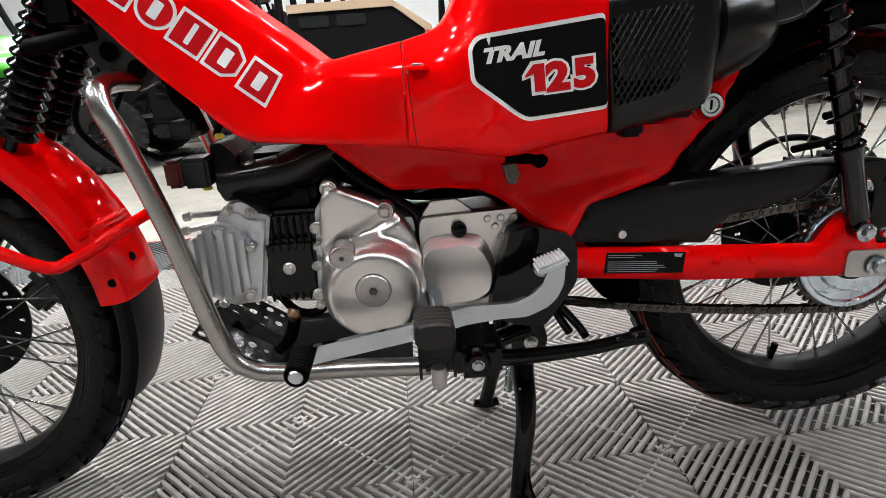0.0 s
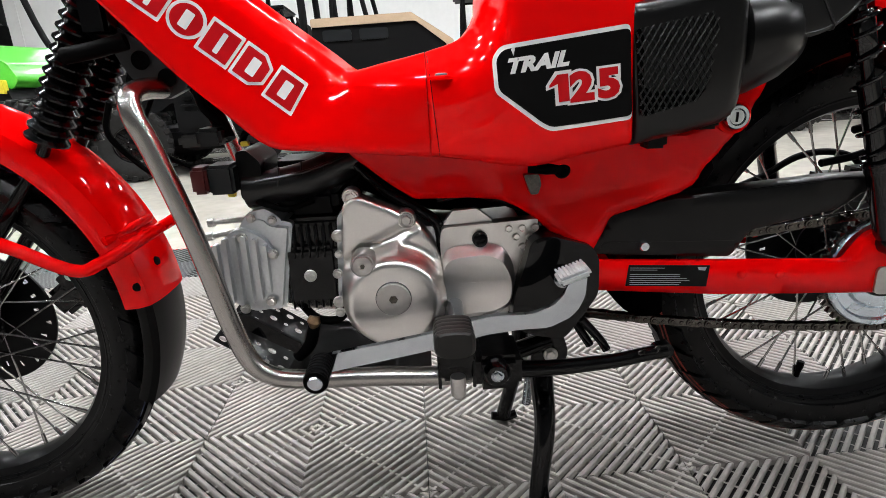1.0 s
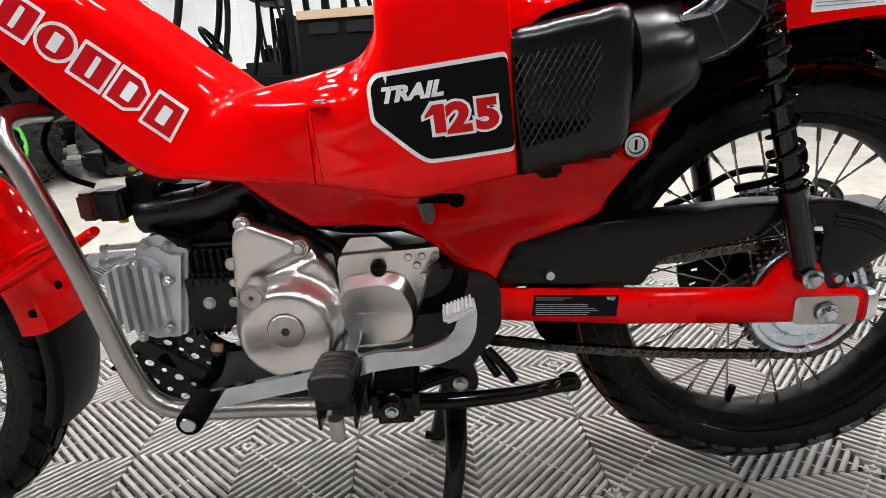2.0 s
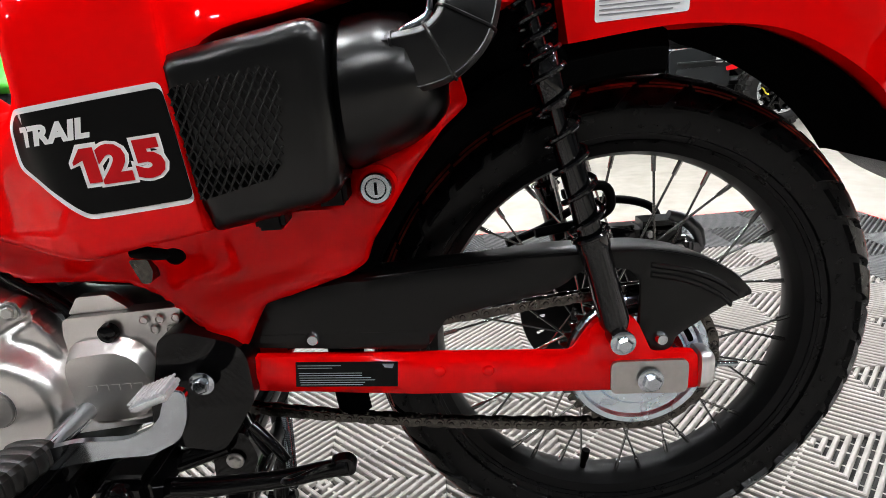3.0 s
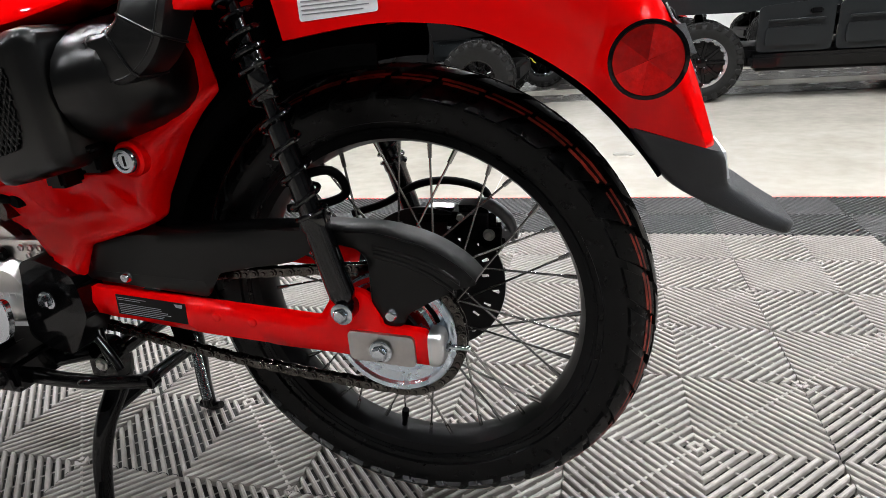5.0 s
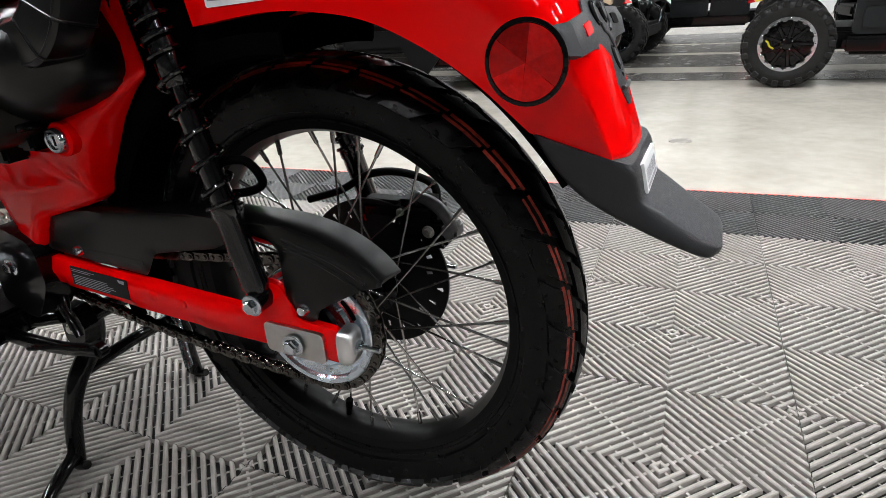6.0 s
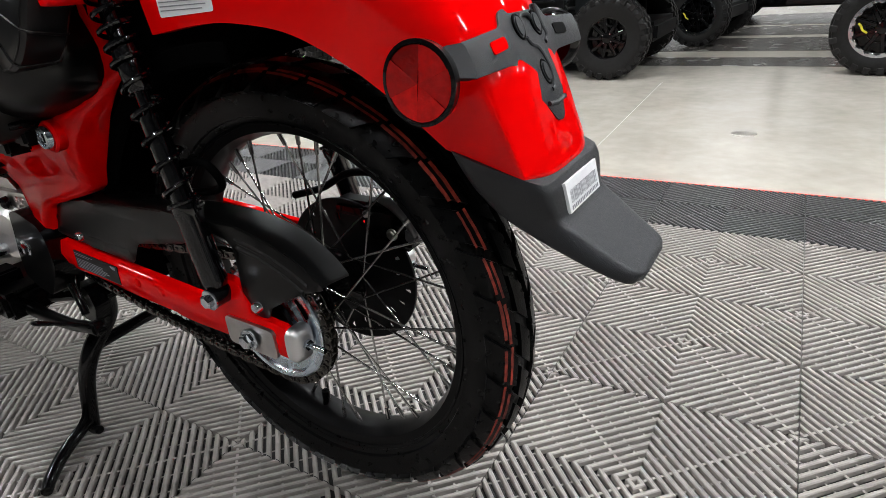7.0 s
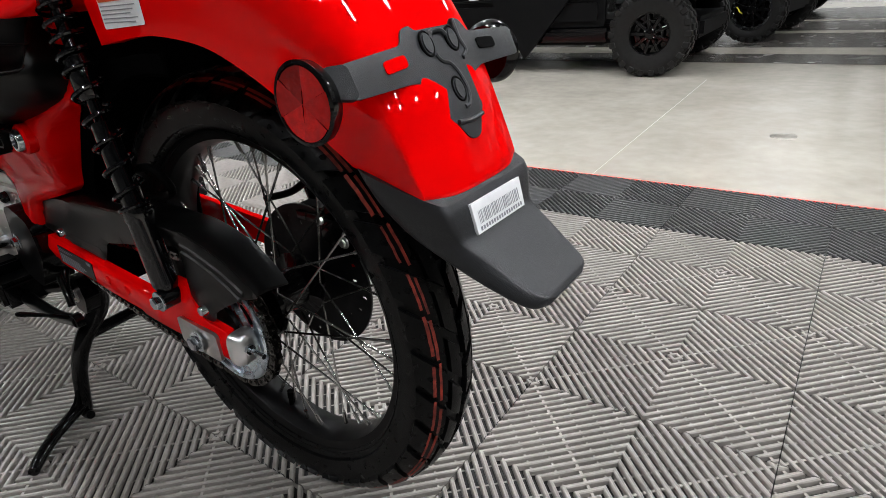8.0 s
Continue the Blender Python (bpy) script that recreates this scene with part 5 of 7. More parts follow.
# ---- engine
def engine():
    bm = bmesh.new()
    case = fillet([(-0.728, 0.450), (-0.690, 0.455), (-0.620, 0.425), (-0.485, 0.415), (-0.462, 0.36), (-0.480, 0.305), (-0.52, 0.288), (-0.60, 0.280), (-0.668, 0.274), (-0.715, 0.292), (-0.738, 0.33)], 0.012)
    relief(bm, case, -0.092, 0.0, 0.006, step=0)
    relief(bm, case, -0.092, 0.0, 0.006, step=0, mirror=True)
    eng = part("engine", bm, ROUGH_CAST, bike, "horizontal single-cylinder engine in satin aluminium", angle=30)
    # generator cover: a flat plate and a domed drum, with a valley between them
    fl = fillet([(-0.716, 0.467), (-0.700, 0.476), (-0.655, 0.4565), (-0.626, 0.438), (-0.608, 0.415), (-0.5985, 0.386), (-0.5905, 0.345), (-0.598, 0.313), (-0.622, 0.286), (-0.656, 0.2745), (-0.692, 0.280), (-0.719, 0.300), (-0.7285, 0.341), (-0.7235, 0.383), (-0.7215, 0.406), (-0.7195, 0.441)], 0.010)
    c = (-0.660, 0, 0.3525)

    def face(x, z):
        d = sqrt((x - c[0]) ** 2 + ((z - 0.343) * 1.02) ** 2)
        t = min(max((0.0735 - d) / 0.020, 0.0), 1.0)
        dome = t * t * (3 - 2 * t)
        y = -0.030 * dome - 0.0030 * max(0.0, 1 - (d / 0.06) ** 2)
        a, b = Vector((-0.632, 0.436)), Vector((-0.722, 0.388))
        p = Vector((x, z))
        k = min(max((p - a).dot(b - a) / (b - a).length_squared, 0), 1)
        g = (p - a - (b - a) * k).length
        y += 0.0085 * max(0.0, 1 - (g / 0.0105) ** 2) * (1 - dome)
        return y
    bm = bmesh.new()
    relief(bm, fl, -0.116, -0.088, 0.004, fn=face, step=0.0045)
    part("generator_cover", bm, CASTING, eng, "satin aluminium engine cover with a round drum", angle=50)
    bm = bmesh.new()
    lathe(bm, [(0, -0.1515), (0.0198, -0.1515), (0.0208, -0.1505), (0.0208, -0.146)], 40, c)
    part("centre_cap", bm, PLATE, eng, "round machined inspection cap")
    bm = bmesh.new()
    lathe(bm, [(0.0208, -0.1482), (0.0216, -0.1491), (0.0224, -0.1482), (0.0224, -0.146), (0.0208, -0.146)], 40, c, closed=True)
    part("cap_ring", bm, DULL_CAST, eng)
    bm = bmesh.new()
    lathe(bm, [(0, -0.1490), (0.0118, -0.1490), (0.0125, -0.1480), (0.0125, -0.1455), (0.0140, -0.1455), (0.0152, -0.1440), (0.0160, -0.12)], 32, (-0.694, 0, 0.3965))
    part("timing_cap", bm, PLATE, eng)
    for (x, z, y, r) in ((-0.660, 0.3525, -0.1520, 0.0055), (-0.694, 0.3965, -0.1495, 0.0030)):
        bm = bmesh.new()
        prism(bm, [(x + r * cos(a), z + r * sin(a)) for a in np.linspace(0, 2 * pi, 6, endpoint=False)], y, y + 0.0012)
        part("hex_socket", bm, CHAIN, eng)
    for x, y, z, r in ((-0.6395, -0.116, 0.4425, 0.0070), (-0.7055, -0.107, 0.4725, 0.0068), (-0.727, -0.100, 0.423, 0.0064), (-0.729, -0.098, 0.398, 0.0042), (-0.733, -0.098, 0.372, 0.005), (-0.735, -0.098, 0.333, 0.0062), (-0.735, -0.098, 0.318, 0.005)):
        bm = bmesh.new()
        if r > 0.0066:
            lathe(bm, [(r * 1.75, y + 0.016), (r * 1.7, y + 0.004), (r * 1.5, y + 0.001), (0, y + 0.001)], 24, (x, 0, z))
            part("bolt_boss", bm, CASTING, eng)
            bm = bmesh.new()
        hexbolt(bm, (x, y, z), r, 0.0055, r * 1.3)
        part("cover_bolt", bm, BOLT, eng)
    # sprocket cover: a plate, a raised rounded boss with a sloping shoulder, and a cap plate above
    bm = bmesh.new()
    relief(bm, fillet([(-0.596, 0.4245), (-0.592, 0.4275), (-0.474, 0.4325), (-0.478, 0.415), (-0.484, 0.398), (-0.500, 0.372), (-0.502, 0.334), (-0.513, 0.309), (-0.590, 0.302), (-0.598, 0.345), (-0.599, 0.41)], 0.004), -0.112, -0.088, 0.003, step=0)
    part("sprocket_cover", bm, CASTING, eng, "stepped satin aluminium side cover")
    foot = fillet([(-0.5975, 0.4015), (-0.540, 0.4065), (-0.518, 0.3985), (-0.507, 0.376), (-0.5035, 0.345), (-0.509, 0.322), (-0.528, 0.309), (-0.590, 0.304), (-0.5975, 0.345)], 0.020, 6)
    top = fillet([(-0.5965, 0.3905), (-0.543, 0.395), (-0.523, 0.386), (-0.512, 0.362), (-0.511, 0.345), (-0.515, 0.329), (-0.533, 0.3185), (-0.586, 0.3155), (-0.5965, 0.345)], 0.020, 6)
    mid = [(a * 0.12 + b * 0.88, c0 * 0.12 + d * 0.88) for (a, c0), (b, d) in zip(foot, top)]
    bm = bmesh.new()
    add_rings(bm, [[(x, -0.108, z) for x, z in foot], [(x, -0.113, z) for x, z in foot], [(x, -0.1245, z) for x, z in mid], [(x, -0.1262, z) for x, z in top]])
    part("cover_boss", bm, CASTING, eng, angle=24)
    bm = bmesh.new()
    relief(bm, fillet([(-0.594, 0.4285), (-0.581, 0.4465), (-0.550, 0.4475), (-0.530, 0.4305)], 0.003), -0.102, -0.088, 0.002, step=0)
    part("cap_plate", bm, CASTING, eng)
    bm = bmesh.new()
    lathe(bm, [(0, -0.1215), (0.006, -0.121), (0.0092, -0.1185), (0.0100, -0.111)], 24, (-0.5488, 0, 0.4115))
    part("rubber_plug", bm, GLOSS, eng)
    for x, z in ((-0.512, 0.4215), (-0.4955, 0.4217), (-0.479, 0.422), (-0.5025, 0.4105), (-0.486, 0.410), (-0.495, 0.3975)):
        bm = bmesh.new()
        lathe(bm, [(0.0050, -0.1112), (0.0044, -0.1138), (0.0036, -0.1138), (0.0030, -0.1122), (0, -0.1122)], 16, (x, 0, z))
        part("drilled_hole", bm, CASTING, eng)
    for k in range(5):
        bm = bmesh.new()
        x = -0.5765 + k * 0.0118
        relief(bm, [(x, 0.3588), (x + 0.0085, 0.3590), (x + 0.0085, 0.3526), (x, 0.3524)], -0.1272, -0.1255, 0.0005, step=0)
        part("cast_mark", bm, CASTING, eng)
    # cylinder with fins
    bm = bmesh.new()
    box(bm, (-0.812, -0.062, 0.312), (-0.728, 0.062, 0.438), 0.006)
    box(bm, (-0.806, -0.0745, 0.322), (-0.736, -0.05, 0.402), 0.006)
    part("cylinder", bm, GLOSS, eng, "black finned cylinder")
    for k in range(8):
        bm = bmesh.new()
        x = -0.803 + k * 0.0098
        box(bm, (x, -0.070, 0.314), (x + 0.003, 0.070, 0.430), 0.001, 1)
        part("cooling_fin", bm, RIM, eng)
    bm = bmesh.new()
    hexbolt(bm, (-0.7735, -0.0745, 0.363), 0.0062, 0.006, 0.0084)
    part("cylinder_bolt", bm, BOLT, eng)
    for k in range(5):
        bm = bmesh.new()
        x = -0.792 + k * 0.0100
        box(bm, (x, -0.0765, 0.388), (x + 0.0022, -0.074, 0.404), 0.0006, 1)
        part("cooling_fin", bm, GLOSS, eng)
    # head and its ribbed cap
    head = fillet([(-0.894, 0.406), (-0.863, 0.428), (-0.836, 0.4425), (-0.826, 0.441), (-0.820, 0.432), (-0.808, 0.432), (-0.804, 0.440), (-0.789, 0.436), (-0.799, 0.386), (-0.811, 0.319), (-0.8545, 0.315), (-0.8815, 0.330), (-0.899, 0.362)], 0.006)
    bm = bmesh.new()
    relief(bm, head, -0.078, 0.0, 0.008, step=0)
    relief(bm, head, -0.078, 0.0, 0.008, step=0, mirror=True)
    part("cylinder_head", bm, ROUGH_CAST, eng, "sand-cast aluminium cylinder head")
    bm = bmesh.new()
    ctr = Vector((-0.858, 0.380))
    capo = fillet([(ctr.x + 0.046 * cos(a) * (1.0 if cos(a) > 0 else 0.75), ctr.y + 0.053 * sin(a)) for a in np.linspace(0, 2 * pi, 18, endpoint=False)], 0.01, 2)
    relief(bm, capo, -0.085, -0.07, 0.004, step=0)
    cap = part("valve_cap", bm, ROUGH_CAST, eng, "ribbed side cap")
    for k in range(6):
        bm = bmesh.new()
        x = -0.887 + k * 0.0125
        h = 0.047 * sqrt(max(0.05, 1 - ((x - ctr.x) / 0.047) ** 2))
        relief(bm, fillet([(x - 0.0030, ctr.y + h), (x + 0.0030, ctr.y + h), (x + 0.0012, ctr.y - h), (x - 0.0048, ctr.y - h)], 0.002), -0.0945, -0.08, 0.0022, step=0)
        part("cap_rib", bm, ROUGH_CAST, cap)
    bm = bmesh.new()
    relief(bm, fillet([(-0.811, 0.434), (-0.794, 0.432), (-0.815, 0.322), (-0.830, 0.322)], 0.003), -0.0855, -0.05, 0.003, step=0)
    part("head_flange", bm, ROUGH_CAST, eng)
    for x, z, y in ((-0.852, 0.4235, -0.085), (-0.862, 0.326, -0.085), (-0.815, 0.400, -0.087), (-0.826, 0.335, -0.087)):
        bm = bmesh.new()
        hexbolt(bm, (x, y, z), 0.0055, 0.006, 0.007)
        part("head_bolt", bm, BOLT, eng)
    # fittings over the head: coolant-style unions, sensor boxes, throttle body
    for p, q in (((-0.905, 0.4215), (-0.862, 0.4275)), ((-0.900, 0.4400), (-0.845, 0.4425))):
        bm = bmesh.new()
        (x0, z0), (x1, z1) = p, q
        tube(bm, [(x0, -0.063, z0), (x0 + 0.008, -0.063, z0 + 0.001), (x0 + 0.0085, -0.063, z0 + 0.001), (x1, -0.06, z1)], [0.0058, 0.0058, 0.0036, 0.0042], 8, 1)
        part("head_stud", bm, BOLT, eng)
    bm = bmesh.new()
    relief(bm, fillet([(-0.846, 0.452), (-0.824, 0.456), (-0.812, 0.448), (-0.804, 0.440), (-0.806, 0.428), (-0.846, 0.426), (-0.860, 0.434)], 0.004), -0.070, 0.02, 0.004, step=0)
    relief(bm, fillet([(-0.838, 0.470), (-0.822, 0.470), (-0.820, 0.448), (-0.840, 0.448)], 0.003), -0.052, 0.01, 0.003, step=0)
    part("intake_port", bm, ROUGH_CAST, eng, "cast intake port with lugs")
    for x, z in ((-0.842, 0.445), (-0.815, 0.441)):
        bm = bmesh.new()
        hexbolt(bm, (x, -0.070, z), 0.0045, 0.005, 0.006)
        part("port_bolt", bm, BOLT, eng)
    bm = bmesh.new()
    relief(bm, fillet([(-0.852, 0.530), (-0.838, 0.532), (-0.822, 0.515), (-0.824, 0.470), (-0.838, 0.458), (-0.852, 0.470)], 0.005), -0.066, 0.03, 0.004, step=0)
    lathe(bm, [(0, -0.004), (0.022, -0.004), (0.022, 0.03), (0, 0.03)], 24, (-0.850, -0.035, 0.494), axis="x")
    part("throttle_body", bm, BLACK, eng, "small black throttle body")
    for lo, hi, m in (((-0.905, -0.085, 0.482), (-0.884, -0.05, 0.516), LENS), ((-0.886, -0.083, 0.480), (-0.852, -0.04, 0.517), SLATE), ((-0.893, -0.075, 0.540), (-0.862, -0.035, 0.562), SLATE)):
        bm = bmesh.new()
        box(bm, lo, hi, 0.004, 2)
        part("sensor_plug", bm, m if m is SLATE else mat("maroon_plastic", (0.06, 0.008, 0.008), 0.35, grain=0.1), eng)
    for x, z in ((-0.8345, 0.541), (-0.8605, 0.478)):
        bm = bmesh.new()
        box(bm, (x - 0.005, -0.074, z - 0.003), (x + 0.005, -0.066, z + 0.003), 0.001)
        part("connector_tab", bm, YELLOW, eng, "yellow connector tab")
    bm = bmesh.new()
    box(bm, (-0.822, -0.035, 0.435), (-0.70, 0.055, 0.510), 0.012, 2)
    box(bm, (-0.80, -0.055, 0.440), (-0.73, 0.03, 0.475), 0.010, 2)
    part("injector_housing", bm, BLACK, eng)
    # rubber boot with a seam
    bm = bmesh.new()
    tube(bm, [(-0.845, -0.045, 0.479), (-0.815, -0.048, 0.481), (-0.765, -0.05, 0.489), (-0.715, -0.045, 0.507), (-0.67, -0.03, 0.526)], [0.026, 0.0225, 0.0235, 0.0235, 0.023], 20, 6)
    part("intake_boot", bm, DUCT, eng, "black rubber intake boot")
    bm = bmesh.new()
    tube(bm, [(-0.83, -0.066, 0.492), (-0.765, -0.071, 0.502), (-0.705, -0.064, 0.521)], 0.0022, 6, 6)
    for k in range(3):
        x = -0.802 + k * 0.030
        tube(bm, [(x, -0.070, 0.480 + 0.006 * k), (x + 0.002, -0.069, 0.496 + 0.006 * k), (x + 0.002, -0.060, 0.506 + 0.006 * k)], 0.0018, 6, 3)
    part("boot_rib", bm, DUCT, eng)
    # hoses and wires
    for k, (pts, r) in enumerate((([(-0.835, -0.06, 0.466), (-0.815, -0.075, 0.462), (-0.79, -0.075, 0.456), (-0.76, -0.06, 0.462)], 0.004),
                                  ([(-0.845, -0.05, 0.54), (-0.83, -0.065, 0.555), (-0.80, -0.06, 0.545), (-0.77, -0.04, 0.535)], 0.0045),
                                  ([(-0.86, -0.05, 0.56), (-0.885, -0.055, 0.59), (-0.89, -0.04, 0.63), (-0.88, -0.02, 0.66)], 0.006),
                                  ([(-0.735, -0.03, 0.45), (-0.71, -0.04, 0.475), (-0.69, -0.05, 0.51)], 0.010),
                                  ([(-0.80, -0.05, 0.32), (-0.775, -0.06, 0.295), (-0.745, -0.055, 0.29), (-0.725, -0.05, 0.315)], 0.006),
                                  ([(-0.81, -0.055, 0.235), (-0.79, -0.06, 0.255), (-0.78, -0.06, 0.285)], 0.009))):
        bm = bmesh.new()
        tube(bm, pts, r, 10, 6)
        part("hose", bm, SOFT_BLACK, eng)
    bm = bmesh.new()
    tube(bm, [(-0.783, -0.062, 0.276), (-0.779, -0.064, 0.292), (-0.777, -0.063, 0.300)], [0.003, 0.010, 0.007], 12, 3)
    part("exhaust_sensor", bm, COPPER, eng, "copper-coloured sensor body")
    # black frame parts over and behind the engine
    bm = bmesh.new()
    tube(bm, [(-0.70, -0.060, 0.505), (-0.66, -0.080, 0.470), (-0.62, -0.085, 0.445), (-0.598, -0.088, 0.42), (-0.60, -0.092, 0.35)], 0.007, 10, 6)
    tube(bm, [(-0.71, 0.0, 0.50), (-0.60, 0.0, 0.46), (-0.47, 0.0, 0.46)], 0.035, 12, 4)
    tube(bm, [(-0.60, -0.085, 0.462), (-0.56, -0.088, 0.470), (-0.53, -0.086, 0.462), (-0.49, -0.086, 0.446), (-0.44, -0.086, 0.43)], 0.009, 10, 5)
    part("wiring_tray", bm, GLOSS, eng)
    # skid plate with real holes
    bm = bmesh.new()
    p0, p1 = Vector((-0.912, 0, 0.285)), Vector((-0.822, 0, 0.222))

    def cell(u0, u1, y0, y1, r):
        cu, cyy = (u0 + u1) / 2, (y0 + y1) / 2
        n = 16
        o, i = [], []
        for k in range(n):
            a = 2 * pi * k / n + pi / 4
            c, s = cos(a), sin(a)
            e = 1 / max(abs(c), abs(s))
            o.append((cu + (u1 - u0) / 2 * c * e, cyy + (y1 - y0) / 2 * s * e))
            i.append((cu + r * c / (p1 - p0).length, cyy + r * s))
        vs = [[bm.verts.new((p0 + (p1 - p0) * u) + Vector((0, y, 0))) for u, y in ring] for ring in (o, i)]
        for k in range(n):
            bm.faces.new((vs[0][k], vs[0][(k + 1) % n], vs[1][(k + 1) % n], vs[1][k]))
    for a in range(5):
        for b in range(6):
            cell(a / 5, (a + 1) / 5, -0.09 + 0.03 * b, -0.06 + 0.03 * b, 0.0062 if (a + b) % 2 == 0 else 0.0038)
    q = [bm.verts.new(v) for v in ((-0.822, -0.09, 0.222), (-0.822, 0.09, 0.222), (-0.62, 0.09, 0.218), (-0.62, -0.09, 0.218))]
    bm.faces.new(q)
    bmesh.ops.solidify(bm, geom=bm.faces[:], thickness=0.003)
    part("skid_plate", bm, GLOSS, bike, "black steel skid plate with drilled holes")
    bm = bmesh.new()
    prism(bm, fillet([(-0.900, 0.300), (-0.880, 0.312), (-0.800, 0.258), (-0.805, 0.240)], 0.006), -0.062, -0.056, 0.001)
    prism(bm, fillet([(-0.878, 0.268), (-0.866, 0.276), (-0.848, 0.232), (-0.862, 0.232)], 0.004), -0.092, -0.086, 0.001)
    part("skid_bracket", bm, GLOSS, bike)


engine()


# ---- guard tubes, foot controls, stands
def lower_parts():
    for s in (-1, 1):
        bm = bmesh.new()
        y = s * 0.13
        tube(bm, [(-0.925, s * 0.045, 0.612), (-0.938, s * 0.085, 0.613), (-0.941, s * 0.118, 0.606), (-0.936, y, 0.584), (-0.922, y, 0.545), (-0.893, y, 0.438), (-0.868, y, 0.322), (-0.852, y, 0.272),
                  (-0.828, y, 0.249), (-0.790, y, 0.2405), (-0.693, y, 0.237), (-0.60, y, 0.232), (-0.545, s * 0.12, 0.232)], 0.0127, 20, 8)
        part("guard_tube", bm, STEEL, bike, "brushed steel engine guard tube")
    # gear pedal
    poly = [(-0.756, 0.303), (-0.736, 0.312), (-0.677, 0.321), (-0.619, 0.330), (-0.586, 0.340), (-0.546, 0.348), (-0.500, 0.347), (-0.474, 0.357), (-0.459, 0.375), (-0.457, 0.394),
            (-0.437, 0.394), (-0.440, 0.365), (-0.451, 0.343), (-0.481, 0.329), (-0.513, 0.329), (-0.554, 0.325), (-0.587, 0.316), (-0.621, 0.309), (-0.729, 0.291), (-0.750, 0.288)]
    bm = bmesh.new()
    prism(bm, fillet(poly, 0.008, 3), -0.207, -0.200, 0.0012, 2)
    tube(bm, [(-0.585, -0.20, 0.330), (-0.585, -0.09, 0.330)], 0.010, 14, 1)
    part("gear_pedal", bm, CHROME, bike, "zinc-plated heel-and-toe gear pedal")
    bm = bmesh.new()
    c = (-0.743, 0, 0.304)
    prof = [(0, -0.2065)]
    for k in range(7):
        y = -0.2075 - k * 0.0066
        prof += [(0.0122, y), (0.0138, y - 0.0014), (0.0138, y - 0.0044), (0.0122, y - 0.0060)]
    prof += [(0.0128, -0.2545), (0.0, -0.2555)]
    lathe(bm, prof, 24, c)
    part("toe_rubber", bm, SOFT_BLACK, bike, "ribbed black rubber toe peg")
    bm = bmesh.new()
    lathe(bm, [(0, -0.2575), (0.0072, -0.2575), (0.0082, -0.2565), (0.0082, -0.254)], 20, c)
    part("toe_cap", bm, CHROME, bike)
    bm = bmesh.new()
    m = Matrix.Translation((-0.457, -0.216, 0.399)) @ pose(0, 0, 0, 0, -19, 0)
    box(bm, (-0.019, -0.016, -0.006), (0.017, 0.016, 0.003), 0.003, 2, m)
    pad = part("heel_pad", bm, KNURL, bike, "knurled bright heel pad")
    for k in range(8):
        bm = bmesh.new()
        box(bm, (-0.0170 + k * 0.0042, -0.0155, 0.0025), (-0.0144 + k * 0.0042, 0.0155, 0.0046), 0.0006, 1, m)
        part("pad_ridge", bm, KNURL, pad)
    # footpegs
    for s in (-1, 1):
        bm = bmesh.new()
        rings = []
        for k in range(32):
            q = k / 31
            y = s * (0.198 + 0.072 * q)
            g = 1.0 if k % 6 in (1, 2, 3) else 0.965 if k % 6 in (0, 4) else 0.91
            if k > 28:
                g = (0.985, 0.93, 0.80)[k - 29]
            w, h = 0.0222 * g, 0.0155 * g
            rings.append([(-0.5915 + w * c * (abs(c) ** 4 + abs(sn) ** 4) ** -0.25, y, 0.3335 + 0.012 * q + (h if sn > 0 else 0.0145) * sn * (abs(c) ** 4 + abs(sn) ** 4) ** -0.25) for c, sn in ((cos(a), sin(a)) for a in np.linspace(0, 2 * pi, 24, endpoint=False))])
        add_rings(bm, rings)
        part("footpeg", bm, PEG, bike, "black ribbed rubber footpeg", angle=22)
        bm = bmesh.new()
        box(bm, (-0.611, min(s * 0.18, s * 0.256), 0.310), (-0.572, max(s * 0.18, s * 0.256), 0.328), 0.003, 2)
        for x in (-0.611, -0.5735):
            box(bm, (x, min(s * 0.20, s * 0.254), 0.286), (x + 0.0035, max(s * 0.20, s * 0.254), 0.318), 0.001, 1)
        tube(bm, [(-0.588, s * 0.10, 0.255), (-0.588, s * 0.15, 0.262), (-0.588, s * 0.20, 0.305)], 0.013, 12, 4)
        box(bm, (-0.608, min(s * 0.125, s * 0.20), 0.262), (-0.566, max(s * 0.125, s * 0.20), 0.300), 0.004, 2)
        part("peg_bracket", bm, GLOSS, bike, "black footpeg bracket")
        bm = bmesh.new()
        lathe(bm, [(0, 0.276), (0.004, 0.279), (0.0082, 0.284), (0.0082, 0.306), (0, 0.306)], 14, (-0.590, s * 0.262, 0), axis="z")
        part("bank_pin", bm, PLATE, bike, "steel lean-angle pin")
        bm = bmesh.new()
        box(bm, (-0.565, min(s * 0.10, s * 0.185), 0.236), (-0.508, max(s * 0.10, s * 0.185), 0.282), 0.008, 2)
        lathe(bm, [(0, s * 0.195), (0.013, s * 0.193), (0.017, s * 0.186), (0.018, s * 0.17)], 20, (-0.540, 0, 0.262))
        tube(bm, [(-0.60, s * 0.12, 0.232), (-0.54, s * 0.12, 0.246), (-0.46, s * 0.10, 0.26)], 0.012, 12, 4)
        part("step_bracket", bm, GLOSS, bike)
        bm = bmesh.new()
        hexbolt(bm, (-0.540, s * 0.1925, 0.263), 0.006, 0.005, 0.008, out=s)
        part("step_bolt", bm, CHROME, bike)
